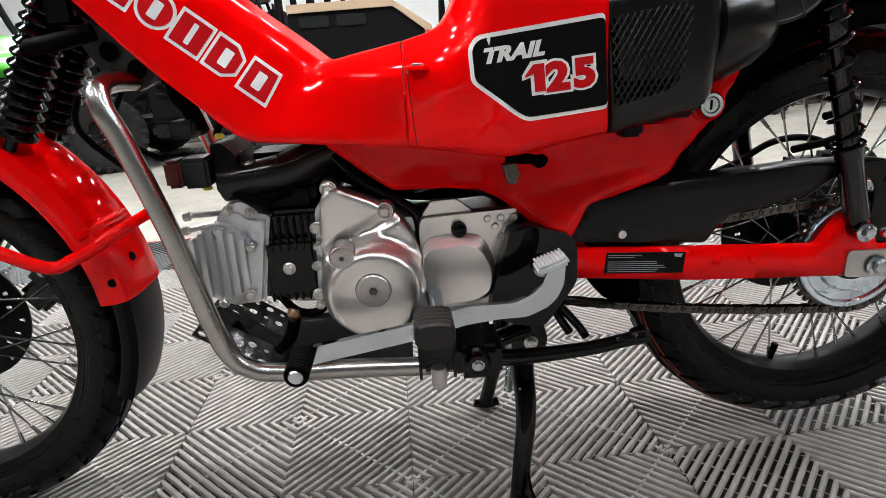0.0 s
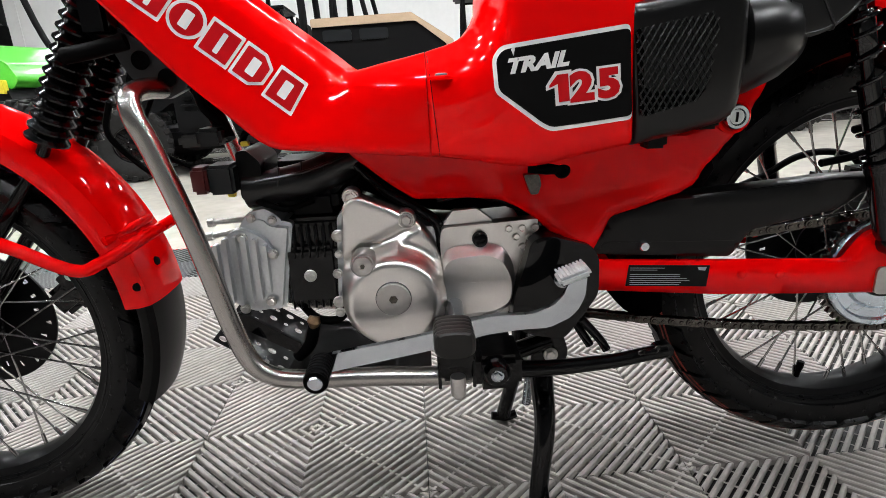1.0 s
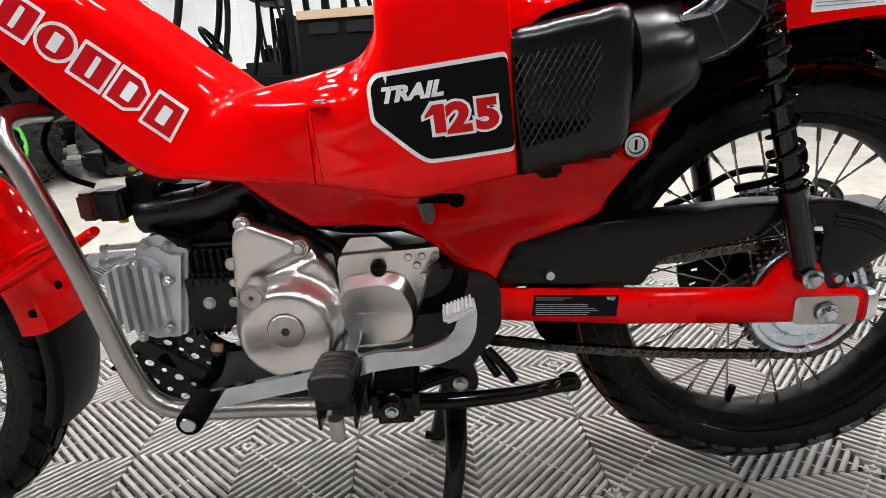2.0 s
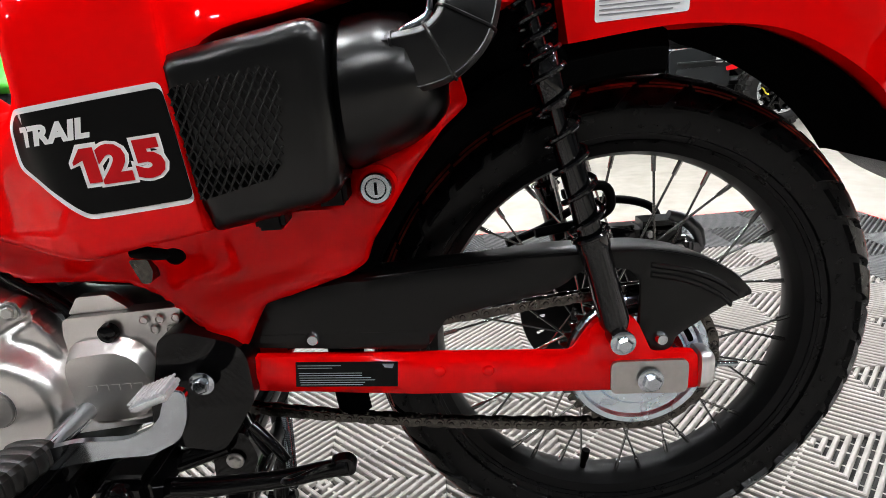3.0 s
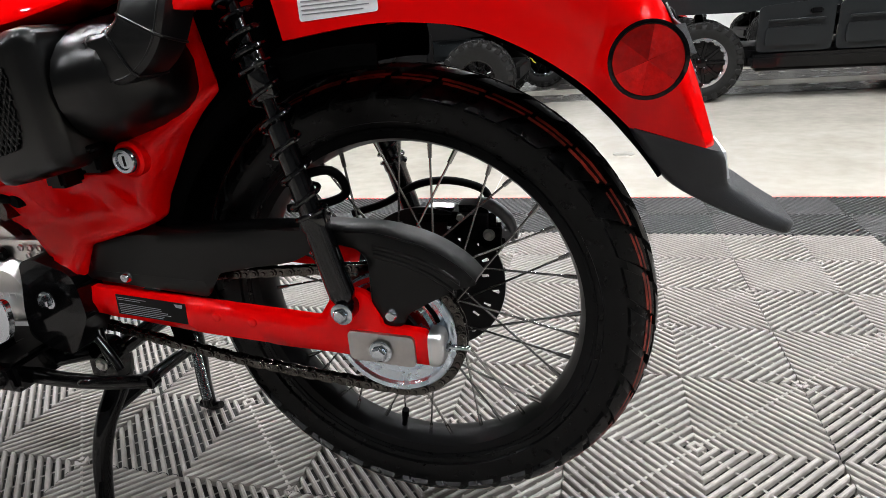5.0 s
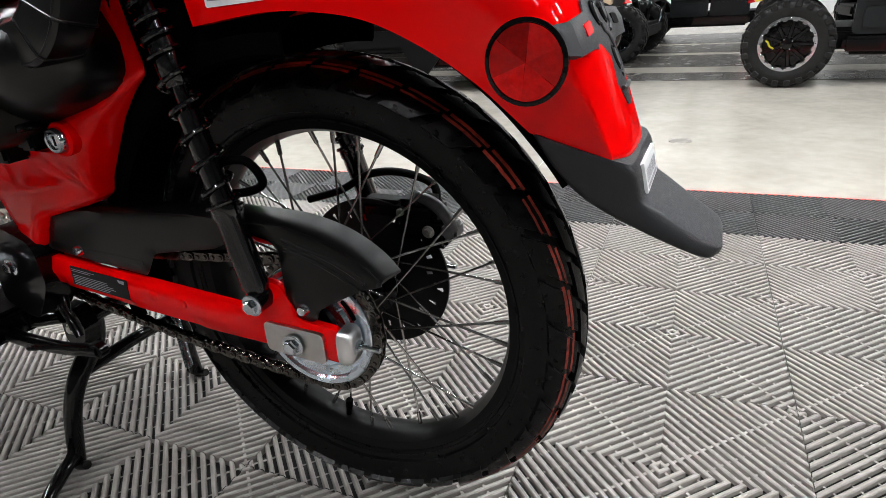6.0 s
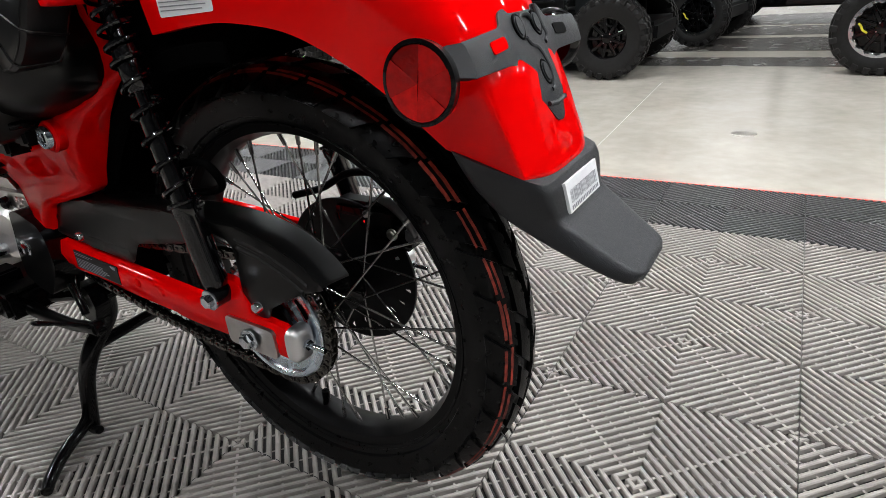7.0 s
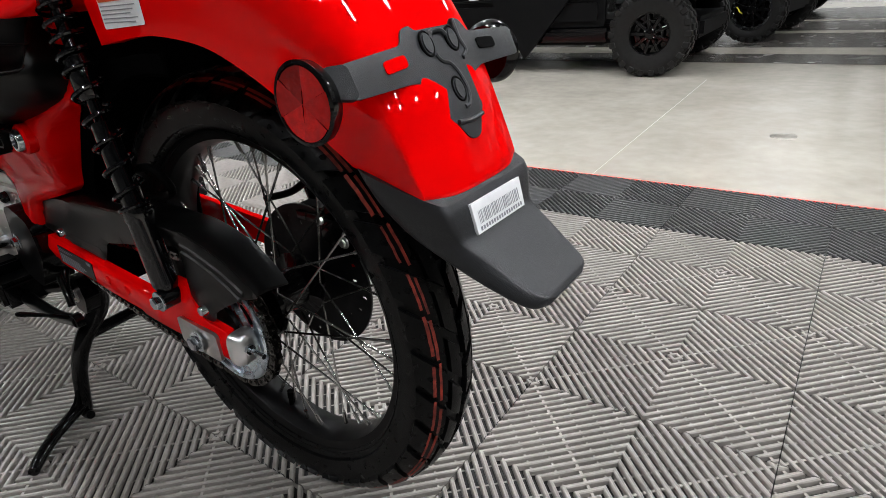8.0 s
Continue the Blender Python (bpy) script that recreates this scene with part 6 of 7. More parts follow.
    # pivot plate
    for s in (-1, 1):
        bm = bmesh.new()
        relief(bm, fillet([(-0.489, 0.412), (-0.468, 0.4185), (-0.414, 0.402), (-0.4045, 0.386), (-0.404, 0.338), (-0.426, 0.306), (-0.447, 0.278), (-0.487, 0.286), (-0.515, 0.300), (-0.510, 0.34), (-0.495, 0.385)], 0.010), -0.146, -0.09, 0.008, step=0, mirror=s > 0)
        pv = part("pivot_plate", bm, GLOSS, bike, "gloss black swingarm pivot plate")
        bm = bmesh.new()
        hexbolt(bm, (-0.450, s * 0.146, 0.365), 0.0085, 0.009, 0.0125, out=s)
        part("pivot_bolt", bm, CHROME, pv)
    for pts in ([(-0.432, -0.105, 0.300), (-0.420, -0.115, 0.278), (-0.408, -0.12, 0.258)], [(-0.420, -0.12, 0.296), (-0.398, -0.125, 0.270), (-0.388, -0.128, 0.254)]):
        bm = bmesh.new()
        tube(bm, pts, 0.0058, 10, 4)
        part("stand_hook", bm, GLOSS, bike)
    # side stand, folded back
    bm = bmesh.new()
    tube(bm, [(-0.525, -0.150, 0.247), (-0.47, -0.152, 0.246), (-0.39, -0.152, 0.250), (-0.345, -0.150, 0.256), (-0.318, -0.148, 0.259)], [0.0115, 0.0105, 0.0092, 0.0092, 0.0092], 14, 6)
    relief(bm, fillet([(-0.336, 0.267), (-0.316, 0.271), (-0.308, 0.261), (-0.311, 0.250), (-0.334, 0.248)], 0.006), -0.156, -0.141, 0.003, step=0)
    ss = part("side_stand", bm, GLOSS, bike, "gloss black side stand folded up")
    bm = bmesh.new()
    tube(bm, [(-0.33, -0.150, 0.262), (-0.342, -0.180, 0.280), (-0.356, -0.205, 0.290), (-0.368, -0.200, 0.286), (-0.360, -0.172, 0.270), (-0.345, -0.15, 0.258)], 0.003, 8, 6)
    part("stand_loop", bm, GLOSS, ss)
    # centre stand: splayed legs with flared feet, cross tube and a foot lever
    bm = bmesh.new()
    near_leg = [(-0.460, -0.062, 0.245), (-0.463, -0.066, 0.205), (-0.465, -0.084, 0.178), (-0.466, -0.108, 0.152), (-0.470, -0.125, 0.118), (-0.477, -0.135, 0.075), (-0.486, -0.145, 0.004)]
    far_leg = [(-0.460, 0.080, 0.245), (-0.466, 0.096, 0.19), (-0.469, 0.100, 0.13), (-0.484, 0.110, 0.06), (-0.496, 0.122, 0.0)]
    tube(bm, near_leg, [0.018, 0.0175, 0.0165, 0.015, 0.0138, 0.0130, 0.0125], 14, 5)
    tube(bm, far_leg, [0.017, 0.0155, 0.0135, 0.0125, 0.0125], 14, 6)
    for s in (-1, 1):
        relief(bm, fillet([(-0.480, 0.27), (-0.440, 0.27), (-0.430, 0.235), (-0.446, 0.200), (-0.484, 0.205)], 0.01), -0.098, -0.07, 0.003, step=0, mirror=s > 0)
    for x, y, z in ((-0.486, -0.146, 0.0), (-0.496, 0.124, -0.0065)):
        tube(bm, [(x + 0.024, y, z + 0.0045), (x + 0.004, y, z - 0.001), (x - 0.022, y, z + 0.0030)], [0.0075, 0.0085, 0.0075], 10, 4)
    tube(bm, [(-0.466, -0.104, 0.155), (-0.458, 0.0, 0.162), (-0.468, 0.100, 0.150)], 0.0105, 12, 5)
    tube(bm, [(-0.45, -0.09, 0.245), (-0.45, 0.09, 0.245)], 0.014, 12, 1)
    st = part("centre_stand", bm, GLOSS, bike, "gloss black centre stand, lowered to the floor")
    bm = bmesh.new()
    tube(bm, [(-0.484, -0.140, 0.022), (-0.474, -0.170, 0.016), (-0.452, -0.212, 0.011), (-0.424, -0.248, 0.006), (-0.400, -0.268, 0.005)], [0.010, 0.0105, 0.0105, 0.010, 0.0085], 12, 6)
    web = [Vector(p) for p in ((-0.475, -0.134, 0.085), (-0.486, -0.147, 0.008), (-0.458, -0.200, 0.012), (-0.470, -0.160, 0.040))]
    n = (web[1] - web[0]).cross(web[2] - web[0]).normalized() * 0.0025
    add_rings(bm, [[p - n for p in web], [p + n for p in web]])
    part("stand_pedal", bm, GLOSS, st)
    for s in (-1, 1):
        bm = bmesh.new()
        hexbolt(bm, (-0.456, s * 0.098, 0.236), 0.0075, 0.006, 0.010, out=s)
        part("stand_bolt", bm, BOLT, st)
    bm = bmesh.new()
    a, b = Vector((-0.448, 0.072, 0.185)), Vector((-0.460, 0.082, 0.045))
    d = (b - a).normalized()
    u = d.orthogonal().normalized()
    w = d.cross(u)
    pts = [a + (b - a) * (k / 300) + 0.0068 * (cos(k * 0.8) * u + sin(k * 0.8) * w) for k in range(301)]
    tube(bm, pts, 0.0013, 5, 1)
    part("stand_spring", bm, CHROME, st, "bright coil return spring")


lower_parts()


# ---- front end
def front_end():
    C = FRONT
    bm = bmesh.new()
    F = (-1.318, 0.0, 0.305)
    arc_shell(bm, F, 0.287, 0.325, 0.056, 0.062, 118, 4, 40)
    fen = part("front_fender", bm, RED, bike, "glossy red front mudguard")
    bm = bmesh.new()
    arc_shell(bm, F, 0.298, 0.321, 0.055, 0.052, 8, -25, 20)
    part("front_mud_flap", bm, BLACK, bike, "black rubber front mud flap")
    for a, s in ((9.5, -1), (11.0, 1), (13, -0.2)):
        bm = bmesh.new()
        r = radians(a)
        y = s * 0.05 if abs(s) == 1 else -0.012
        p = Vector((F[0] + (0.308 if abs(s) == 1 else 0.322) * cos(r), y * 1.12, F[2] + (0.308 if abs(s) == 1 else 0.322) * sin(r)))
        n = Vector((cos(r), s * 0.6, sin(r))).normalized()
        tube(bm, [p - n * 0.008, p + n * 0.002, p + n * 0.005, p + n * 0.006], [0.007, 0.007, 0.0058, 0.001], 14, 1)
        part("fender_rivet", bm, SOFT_BLACK, fen)
    # stay
    for s in (-1, 1):
        bm = bmesh.new()
        pts = [(-1.24, s * 0.10, 0.470), (-1.175, s * 0.098, 0.447), (-1.140, s * 0.092, 0.430), (-1.072, s * 0.088, 0.394), (-1.035, s * 0.083, 0.402), (-0.990, s * 0.066, 0.425), (-0.968, s * 0.045, 0.436)]
        tube(bm, pts, [0.0105, 0.0105, 0.0085, 0.0085, 0.0085, 0.0085, 0.007], 12, 6)
        part("fender_stay", bm, RED, fen, "red tubular mudguard stay")
    bm = bmesh.new()
    pts = [(F[0] + (0.326 - y * y * 5) * cos(radians(23)), y, F[2] + (0.326 - y * y * 5) * sin(radians(23))) for y in np.linspace(-0.066, 0.066, 9)]
    tube(bm, pts, 0.006, 10, 3)
    part("fender_strap", bm, RED, fen)
    # fork with bellows
    for s in (-1, 1):
        y = s * 0.042
        top, low = Vector((-0.955, y, 0.80)), Vector((-1.090, y, 0.560))
        d = (low - top).normalized()
        bm = bmesh.new()
        pts, rad = [], []
        L = 0.215
        a = top + d * 0.07
        n = 15
        for k in range(n):
            for f, r in ((0.0, 0.0200), (0.45, 0.0262), (0.62, 0.0262)):
                pts.append(a + d * (L * (k + f) / n))
                rad.append(r)
        tube(bm, pts, rad, 20, 1)
        g = part("fork_bellows", bm, RIB_RUBBER, bike, "ribbed black rubber fork gaiter", angle=25)
        bm = bmesh.new()
        ax = Vector((C[0], y, C[2]))
        end = a + d * L
        inward = Vector((0, s * 0.002, 0))
        tube(bm, [end - d * 0.04 + inward, end + d * 0.02 + inward, ax + inward], [0.008, 0.008, 0.012], 14, 1)
        part("fork_slider", bm, GLOSS, bike, "black fork slider")
        bm = bmesh.new()
        tube(bm, [top - d * 0.02, top + d * 0.08], 0.026, 16, 1)
        part("fork_clamp", bm, GLOSS, bike)
        bm = bmesh.new()
        hexbolt(bm, (C[0], s * 0.082, C[2]), 0.009, 0.010, 0.013, out=s)
        part("front_axle_nut", bm, CHROME, bike)
    bm = bmesh.new()
    box(bm, (-0.99, -0.095, 0.735), (-0.90, 0.095, 0.775), 0.012, 2)
    tube(bm, [(-0.93, 0, 0.86), (-0.99, 0, 0.70)], 0.035, 16, 1)
    box(bm, (-1.02, -0.075, 0.66), (-0.955, 0.075, 0.735), 0.02, 3)
    part("steering_head", bm, GLOSS, bike, "black steering head and fork yoke")
    # drilled gusset behind the fork
    bm = bmesh.new()
    relief(bm, fillet([(-0.975, 0.690), (-0.897, 0.630), (-0.897, 0.611), (-0.928, 0.597), (-0.964, 0.626), (-0.980, 0.660)], 0.008), -0.060, -0.04, 0.003, step=0)
    g = part("gusset", bm, FLAP, bike, "black drilled steel gusset")
    for x, z in ((-0.947, 0.646), (-0.919, 0.624)):
        bm = bmesh.new()
        lathe(bm, [(0.0112, -0.0610), (0.0102, -0.0616), (0.0095, -0.0605), (0, -0.0604)], 24, (x, 0, z))
        part("gusset_hole", bm, SOFT_BLACK, g)
    bm = bmesh.new()
    tube(bm, [(-0.900, -0.03, 0.62), (-0.875, -0.04, 0.575), (-0.862, -0.05, 0.545)], 0.011, 12, 4)
    part("front_hose", bm, SOFT_BLACK, bike)
    bm = bmesh.new()
    tube(bm, [(-1.03, -0.07, 0.655), (-0.99, -0.075, 0.660), (-0.955, -0.07, 0.668)], 0.010, 12, 4)
    part("front_hose", bm, SOFT_BLACK, bike)
    for s in (-1, 1):
        bm = bmesh.new()
        tube(bm, [(-0.995, s * 0.06, 0.60), (-1.01, s * 0.05, 0.56), (-0.985, s * 0.04, 0.52), (-0.955, s * 0.05, 0.50)], 0.0042, 8, 6)
        part("brake_hose", bm, SOFT_BLACK, bike)


front_end()


# ---- front brake caliper
def front_brake():
    bm = bmesh.new()
    m = Matrix.Translation((-1.150, 0.068, 0.330)) @ pose(0, 0, 0, 0, -35, 0)
    box(bm, (-0.030, -0.028, -0.040), (0.026, 0.026, 0.040), 0.010, 2, m)
    box(bm, (-0.075, -0.010, -0.024), (-0.02, 0.022, 0.024), 0.008, 2, m)
    c = part("front_caliper", bm, GLOSS, bike, "black front brake caliper")
    for z in (-0.02, 0.02):
        bm = bmesh.new()
        p = m @ Vector((0.0, -0.028, z))
        hexbolt(bm, tuple(p), 0.006, 0.005, 0.008)
        part("caliper_bolt", bm, BOLT, c)


front_brake()


# ---- rear brake caliper and hose, far side
def rear_brake():
    bm = bmesh.new()
    box(bm, (0.040, 0.045, 0.385), (0.100, 0.095, 0.438), 0.010, 2, Matrix.Translation((0.0, 0, 0)))
    box(bm, (0.075, 0.05, 0.375), (0.112, 0.088, 0.415), 0.006, 2)
    box(bm, (-0.015, 0.055, 0.405), (0.05, 0.09, 0.432), 0.008, 2)
    c = part("brake_caliper", bm, GLOSS, bike, "black rear brake caliper")
    bm = bmesh.new()
    hexbolt(bm, (0.092, 0.044, 0.402), 0.006, 0.006, 0.008)
    part("caliper_bolt", bm, BOLT, c)
    bm = bmesh.new()
    hexbolt(bm, (0.055, 0.044, 0.425), 0.005, 0.005)
    part("caliper_bolt", bm, BOLT, c)
    bm = bmesh.new()
    tube(bm, [(0.078, 0.046, 0.448), (0.098, 0.047, 0.440), (0.116, 0.048, 0.424), (0.124, 0.05, 0.404)], [0.006, 0.008, 0.008, 0.006], 10, 4)
    box(bm, (0.108, 0.045, 0.392), (0.128, 0.075, 0.412), 0.004, 2)
    part("caliper_bracket", bm, DULL_CAST, c, "grey caliper bracket")
    bm = bmesh.new()
    tube(bm, [(-0.12, 0.09, 0.41), (-0.07, 0.10, 0.425), (-0.02, 0.10, 0.452), (0.03, 0.10, 0.458), (0.075, 0.10, 0.445), (0.085, 0.09, 0.42)], 0.0055, 10, 6)
    part("brake_hose", bm, SOFT_BLACK, bike)
    bm = bmesh.new()
    tube(bm, [(-0.085, -0.105, 0.52), (-0.045, -0.10, 0.525), (-0.035, -0.09, 0.50), (-0.06, -0.085, 0.485), (-0.11, -0.09, 0.478)], 0.005, 10, 6)
    part("cable_loop", bm, SOFT_BLACK, bike)
    # black under-seat structure behind the duct
    bm = bmesh.new()
    relief(bm, fillet([(-0.20, 0.70), (-0.08, 0.72), (-0.08, 0.655), (-0.13, 0.62), (-0.20, 0.56), (-0.30, 0.46), (-0.34, 0.455), (-0.31, 0.54)], 0.01), -0.075, 0.0, 0.01, step=0)
    relief(bm, fillet([(-0.20, 0.70), (-0.08, 0.72), (-0.08, 0.655), (-0.13, 0.62), (-0.20, 0.56), (-0.30, 0.46), (-0.34, 0.455), (-0.31, 0.54)], 0.01), -0.075, 0.0, 0.01, step=0, mirror=True)
    part("battery_box", bm, LINER, bike, "black plastic battery box")


rear_brake()

# ---------------------------------------------------------------- vehicles in the background
def off_road_wheel(parent, x, y, r, w, side, ring, lugs):
    """A knobbly tyre on an alloy rim; side -1 shows its face towards -y."""
    bm = bmesh.new()
    rr = r * (0.60 if ring else 0.50)
    lathe(bm, [(rr, -w * 0.42), (rr * 0.93, -w * 0.40), (rr * 0.90, -w * 0.2), (rr * 0.90, w * 0.4), (rr, w * 0.42), (rr * 1.03, w * 0.3), (rr * 1.03, -w * 0.3)], 32, closed=True)
    lathe(bm, [(0, side * w * 0.40), (r * 0.12, side * w * 0.38), (r * 0.17, side * w * 0.30), (r * 0.17, 0), (0, 0)], 20)
    lathe(bm, [(0, side * w * 0.12), (rr * 0.92, side * w * 0.12), (rr * 0.92, side * w * 0.10), (0, side * w * 0.10)], 24)
    hub = part("wheel", bm, GLOSS, parent, "black alloy off-road wheel")
    hub.matrix_basis = Matrix.Translation((x, y, r))
    bm = bmesh.new()
    box(bm, (r * 0.10, side * w * 0.30 - 0.010, -r * 0.045), (rr * 0.95, side * w * 0.30 + 0.012, r * 0.045), 0.004, 1)
    spoke = part("wheel_spoke", bm, GLOSS, hub)
    for k in range(1, 9):
        sub("wheel_spoke", spoke.data, hub, pose(0, 0, 0, 0, 40.0 * k, 0))
    bm = bmesh.new()
    lathe(bm, [(rr * 0.52, side * w * 0.33), (rr * 0.64, side * w * 0.33), (rr * 0.64, side * w * 0.27), (rr * 0.52, side * w * 0.27)], 28, closed=True)
    part("spoke_ring", bm, GLOSS, hub)
    for k in range(4):
        a = 2 * pi * k / 4 + 0.6
        bm = bmesh.new()
        lathe(bm, [(0, side * w * 0.42), (r * 0.018, side * w * 0.415), (r * 0.024, side * w * 0.34)], 8, (r * 0.13 * cos(a), 0, r * 0.13 * sin(a)))
        part("wheel_nut", bm, CHROME, hub)
    bm = bmesh.new()
    prof = [(rr * 0.99, -w * 0.43), (r * 0.72, -w * 0.52), (r * 0.86, -w * 0.53), (r * 0.93, -w * 0.46), (r * 0.955, -w * 0.3), (r * 0.96, 0)]
    lathe(bm, prof + [(a, -b) for a, b in prof[-2::-1]], 48, closed=True)
    part("tyre", bm, DUSTY_RUBBER, hub, "knobbly black off-road tyre")
    n = 22
    rest = bmesh.new()
    for row, (y0, y1, h) in enumerate(((-0.56, -0.34, 0.0), (-0.29, -0.03, 0.5), (0.03, 0.29, 0.0), (0.34, 0.56, 0.5))):
        lo, hi = (r * 0.93, y0 * w, -r * 0.075), (r, y1 * w, r * 0.075)
        if row in (0, 3):
            lo, hi = (r * 0.83, y0 * w, -r * 0.07), (r * 0.985, y1 * w, r * 0.07)
        if lugs:
            bm = bmesh.new()
            box(bm, lo, hi, r * 0.015, 1)
            first = part("tread_lug", bm, DUSTY_RUBBER, hub)
            first.matrix_basis = pose(0, 0, 0, 0, 360.0 * h / n, 0)
            for k in range(1, n):
                sub("tread_lug", first.data, hub, pose(0, 0, 0, 0, 360.0 * (k + h) / n, 0))
        else:
            for k in range(n):
                box(rest, lo, hi, r * 0.015, 1, pose(0, 0, 0, 0, 360.0 * (k + h) / n, 0))
    if lugs:
        rest.free()
    else:
        tagged(part("tread_lugs", rest, DUSTY_RUBBER, hub), "rows of black rubber tread lugs", kind="stuff")
    if ring:
        bm = bmesh.new()
        y = side * w * 0.45
        lathe(bm, [(rr * 0.93, y - 0.006), (rr * 1.03, y - 0.006), (rr * 1.03, y + 0.006), (rr * 0.93, y + 0.006)], 40, closed=True)
        for k in range(16):
            box(bm, (rr * 0.86, y - 0.005, -rr * 0.09), (rr * 0.95, y + 0.005, rr * 0.09), 0.003, 1, pose(0, 0, 0, 0, 22.5 * k + 11, 0))
        for k in range(16):
            a = 2 * pi * k / 16
            lathe(bm, [(0, y + side * 0.012), (r * 0.02, y + side * 0.010), (r * 0.022, y)], 8, (rr * 0.97 * cos(a), 0, rr * 0.97 * sin(a)))
        part("beadlock_ring", bm, CHROME if ring is True else ring, hub, "bright bolted rim ring")
    bm = bmesh.new()
    if ring:
        tube(bm, [(-r * 0.46, side * w * 0.345, r * 0.10), (-r * 0.40, side * w * 0.36, r * 0.04), (-r * 0.36, side * w * 0.36, -r * 0.04), (-r * 0.27, side * w * 0.345, -r * 0.10)], r * 0.022, 8, 5)
    else:
        box(bm, (r * 0.30, side * w * 0.33 - 0.004, -r * 0.05), (r * 0.42, side * w * 0.33 + 0.003, r * 0.03), 0.002, 1, pose(0, 0, 0, 0, 200, 0))
    part("wheel_tag", bm, YELLOW if ring else PAPER, hub, "yellow paint mark on the rim" if ring else "small paper sticker on the rim")
    return hub


def side_by_side(name, label, at, wheels, r, paint, lower, ring, bed=True, graphics=False, group="", near=True):
    """An open utility vehicle: x from the rear axle forwards, y across from the near side, z up."""
    v = thing(name, label, "utility vehicle", group, at=at)
    xr, xf = wheels
    W = 1.25
    tw = r * 0.62
    for x in (xr, xf):
        off_road_wheel(v, x, 0.0, r, tw, -1, ring, near)
        off_road_wheel(v, x, W, r, tw, 1, ring, False)
    # chassis, sills and suspension
    bm = bmesh.new()
    box(bm, (xr - 0.30, 0.16, r * 0.80), (xf + 0.25, W - 0.16, r * 1.30), 0.03, 2)
    box(bm, (xr + r * 1.2, 0.06, r * 0.70), (xf - r * 1.2, W - 0.06, r * 1.0), 0.03, 2)
    for x in (xr, xf):
        for y0, y1 in ((0.08, 0.35), (W - 0.08, W - 0.35)):
            tube(bm, [(x, y0, r), (x + 0.05, y1, r * 1.15)], 0.022, 8, 1)
            tube(bm, [(x, y0, r * 1.1), (x - 0.04, y1, r * 2.1)], 0.035, 10, 1)
    part("chassis", bm, TUB, v)
    bm = bmesh.new()
    box(bm, (xr + r * 1.12, 0.03, r * 0.78), (xf - r * 1.12, 0.20, r * 1.12), 0.025, 2)
    part("sill", bm, GLOSS, v, "black sill panel")
    # doors: two stepped panels each
    x0, x1 = xr + r * 1.22, xf - r * 1.15
    n = 2
    for k in range(n):
        a, b = x0 + (x1 - x0) * k / n + 0.012, x0 + (x1 - x0) * (k + 1) / n - 0.012
        bm = bmesh.new()
        relief(bm, fillet([(a, r * 1.16), (b, r * 1.16), (b, r * 2.35), (a, r * 2.25)], 0.04), 0.035, 0.09, 0.02, step=0)
        d = part("door", bm, lower, v, "moulded lower door")
        bm = bmesh.new()
        relief(bm, fillet([(a + 0.05, r * 1.30), (b - 0.05, r * 1.30), (b - 0.05, r * 1.75), (a + 0.05, r * 1.75)], 0.03), 0.022, 0.05, 0.012, step=0)
        box(bm, (a + 0.06, 0.018, r * 1.88), (b - 0.06, 0.04, r * 1.93), 0.004, 1)
        part("door_panel", bm, lower, d)
        bm = bmesh.new()
        box(bm, (b - 0.16, 0.012, r * 2.02), (b - 0.08, 0.04, r * 2.14), 0.01, 2)
        part("door_latch", bm, GLOSS, d)
    # bonnet
    bm = bmesh.new()
    hood = fillet([(xf - r * 1.55, r * 3.25), (xf - r * 1.2, r * 3.15), (xf - r * 0.35, r * 2.75), (xf - r * 0.15, r * 2.40), (xf - r * 0.35, r * 2.20), (xf - r * 1.55, r * 2.72)], 0.03)
    relief(bm, hood, 0.10, W / 2, 0.03, step=0)
    relief(bm, [(x, z) for x, z in hood], -W + 0.10, -W / 2, 0.03, step=0, mirror=True)
    part("bonnet", bm, paint, v, "coloured plastic bonnet")
    bm = bmesh.new()
    relief(bm, fillet([(xf - r * 1.6, r * 2.74), (xf - r * 0.36, r * 2.22), (xf - r * 0.2, r * 1.8), (xf - r * 0.7, r * 1.75), (xf - r * 1.1, r * 2.0), (xf - r * 1.6, r * 1.9)], 0.03), 0.06, 0.5, 0.02, step=0)
    part("front_wing", bm, TUB, v, "black front wing")
    bm = bmesh.new()
    relief(bm, fillet([(xf - r * 0.50, r * 2.42), (xf - r * 0.36, r * 2.40), (xf - r * 0.36, r * 2.12), (xf - r * 0.50, r * 2.14)], 0.01), 0.055, 0.10, 0.006, step=0)
    part("marker_lamp", bm, YELLOW, v, "amber side marker")
    bm = bmesh.new()
    tube(bm, [(xf + 0.22, 0.2, r * 1.2), (xf + 0.26, 0.2, r * 2.0), (xf + 0.26, W - 0.2, r * 2.0), (xf + 0.22, W - 0.2, r * 1.2)], 0.025, 10, 3)
    part("front_bumper", bm, GLOSS, v)
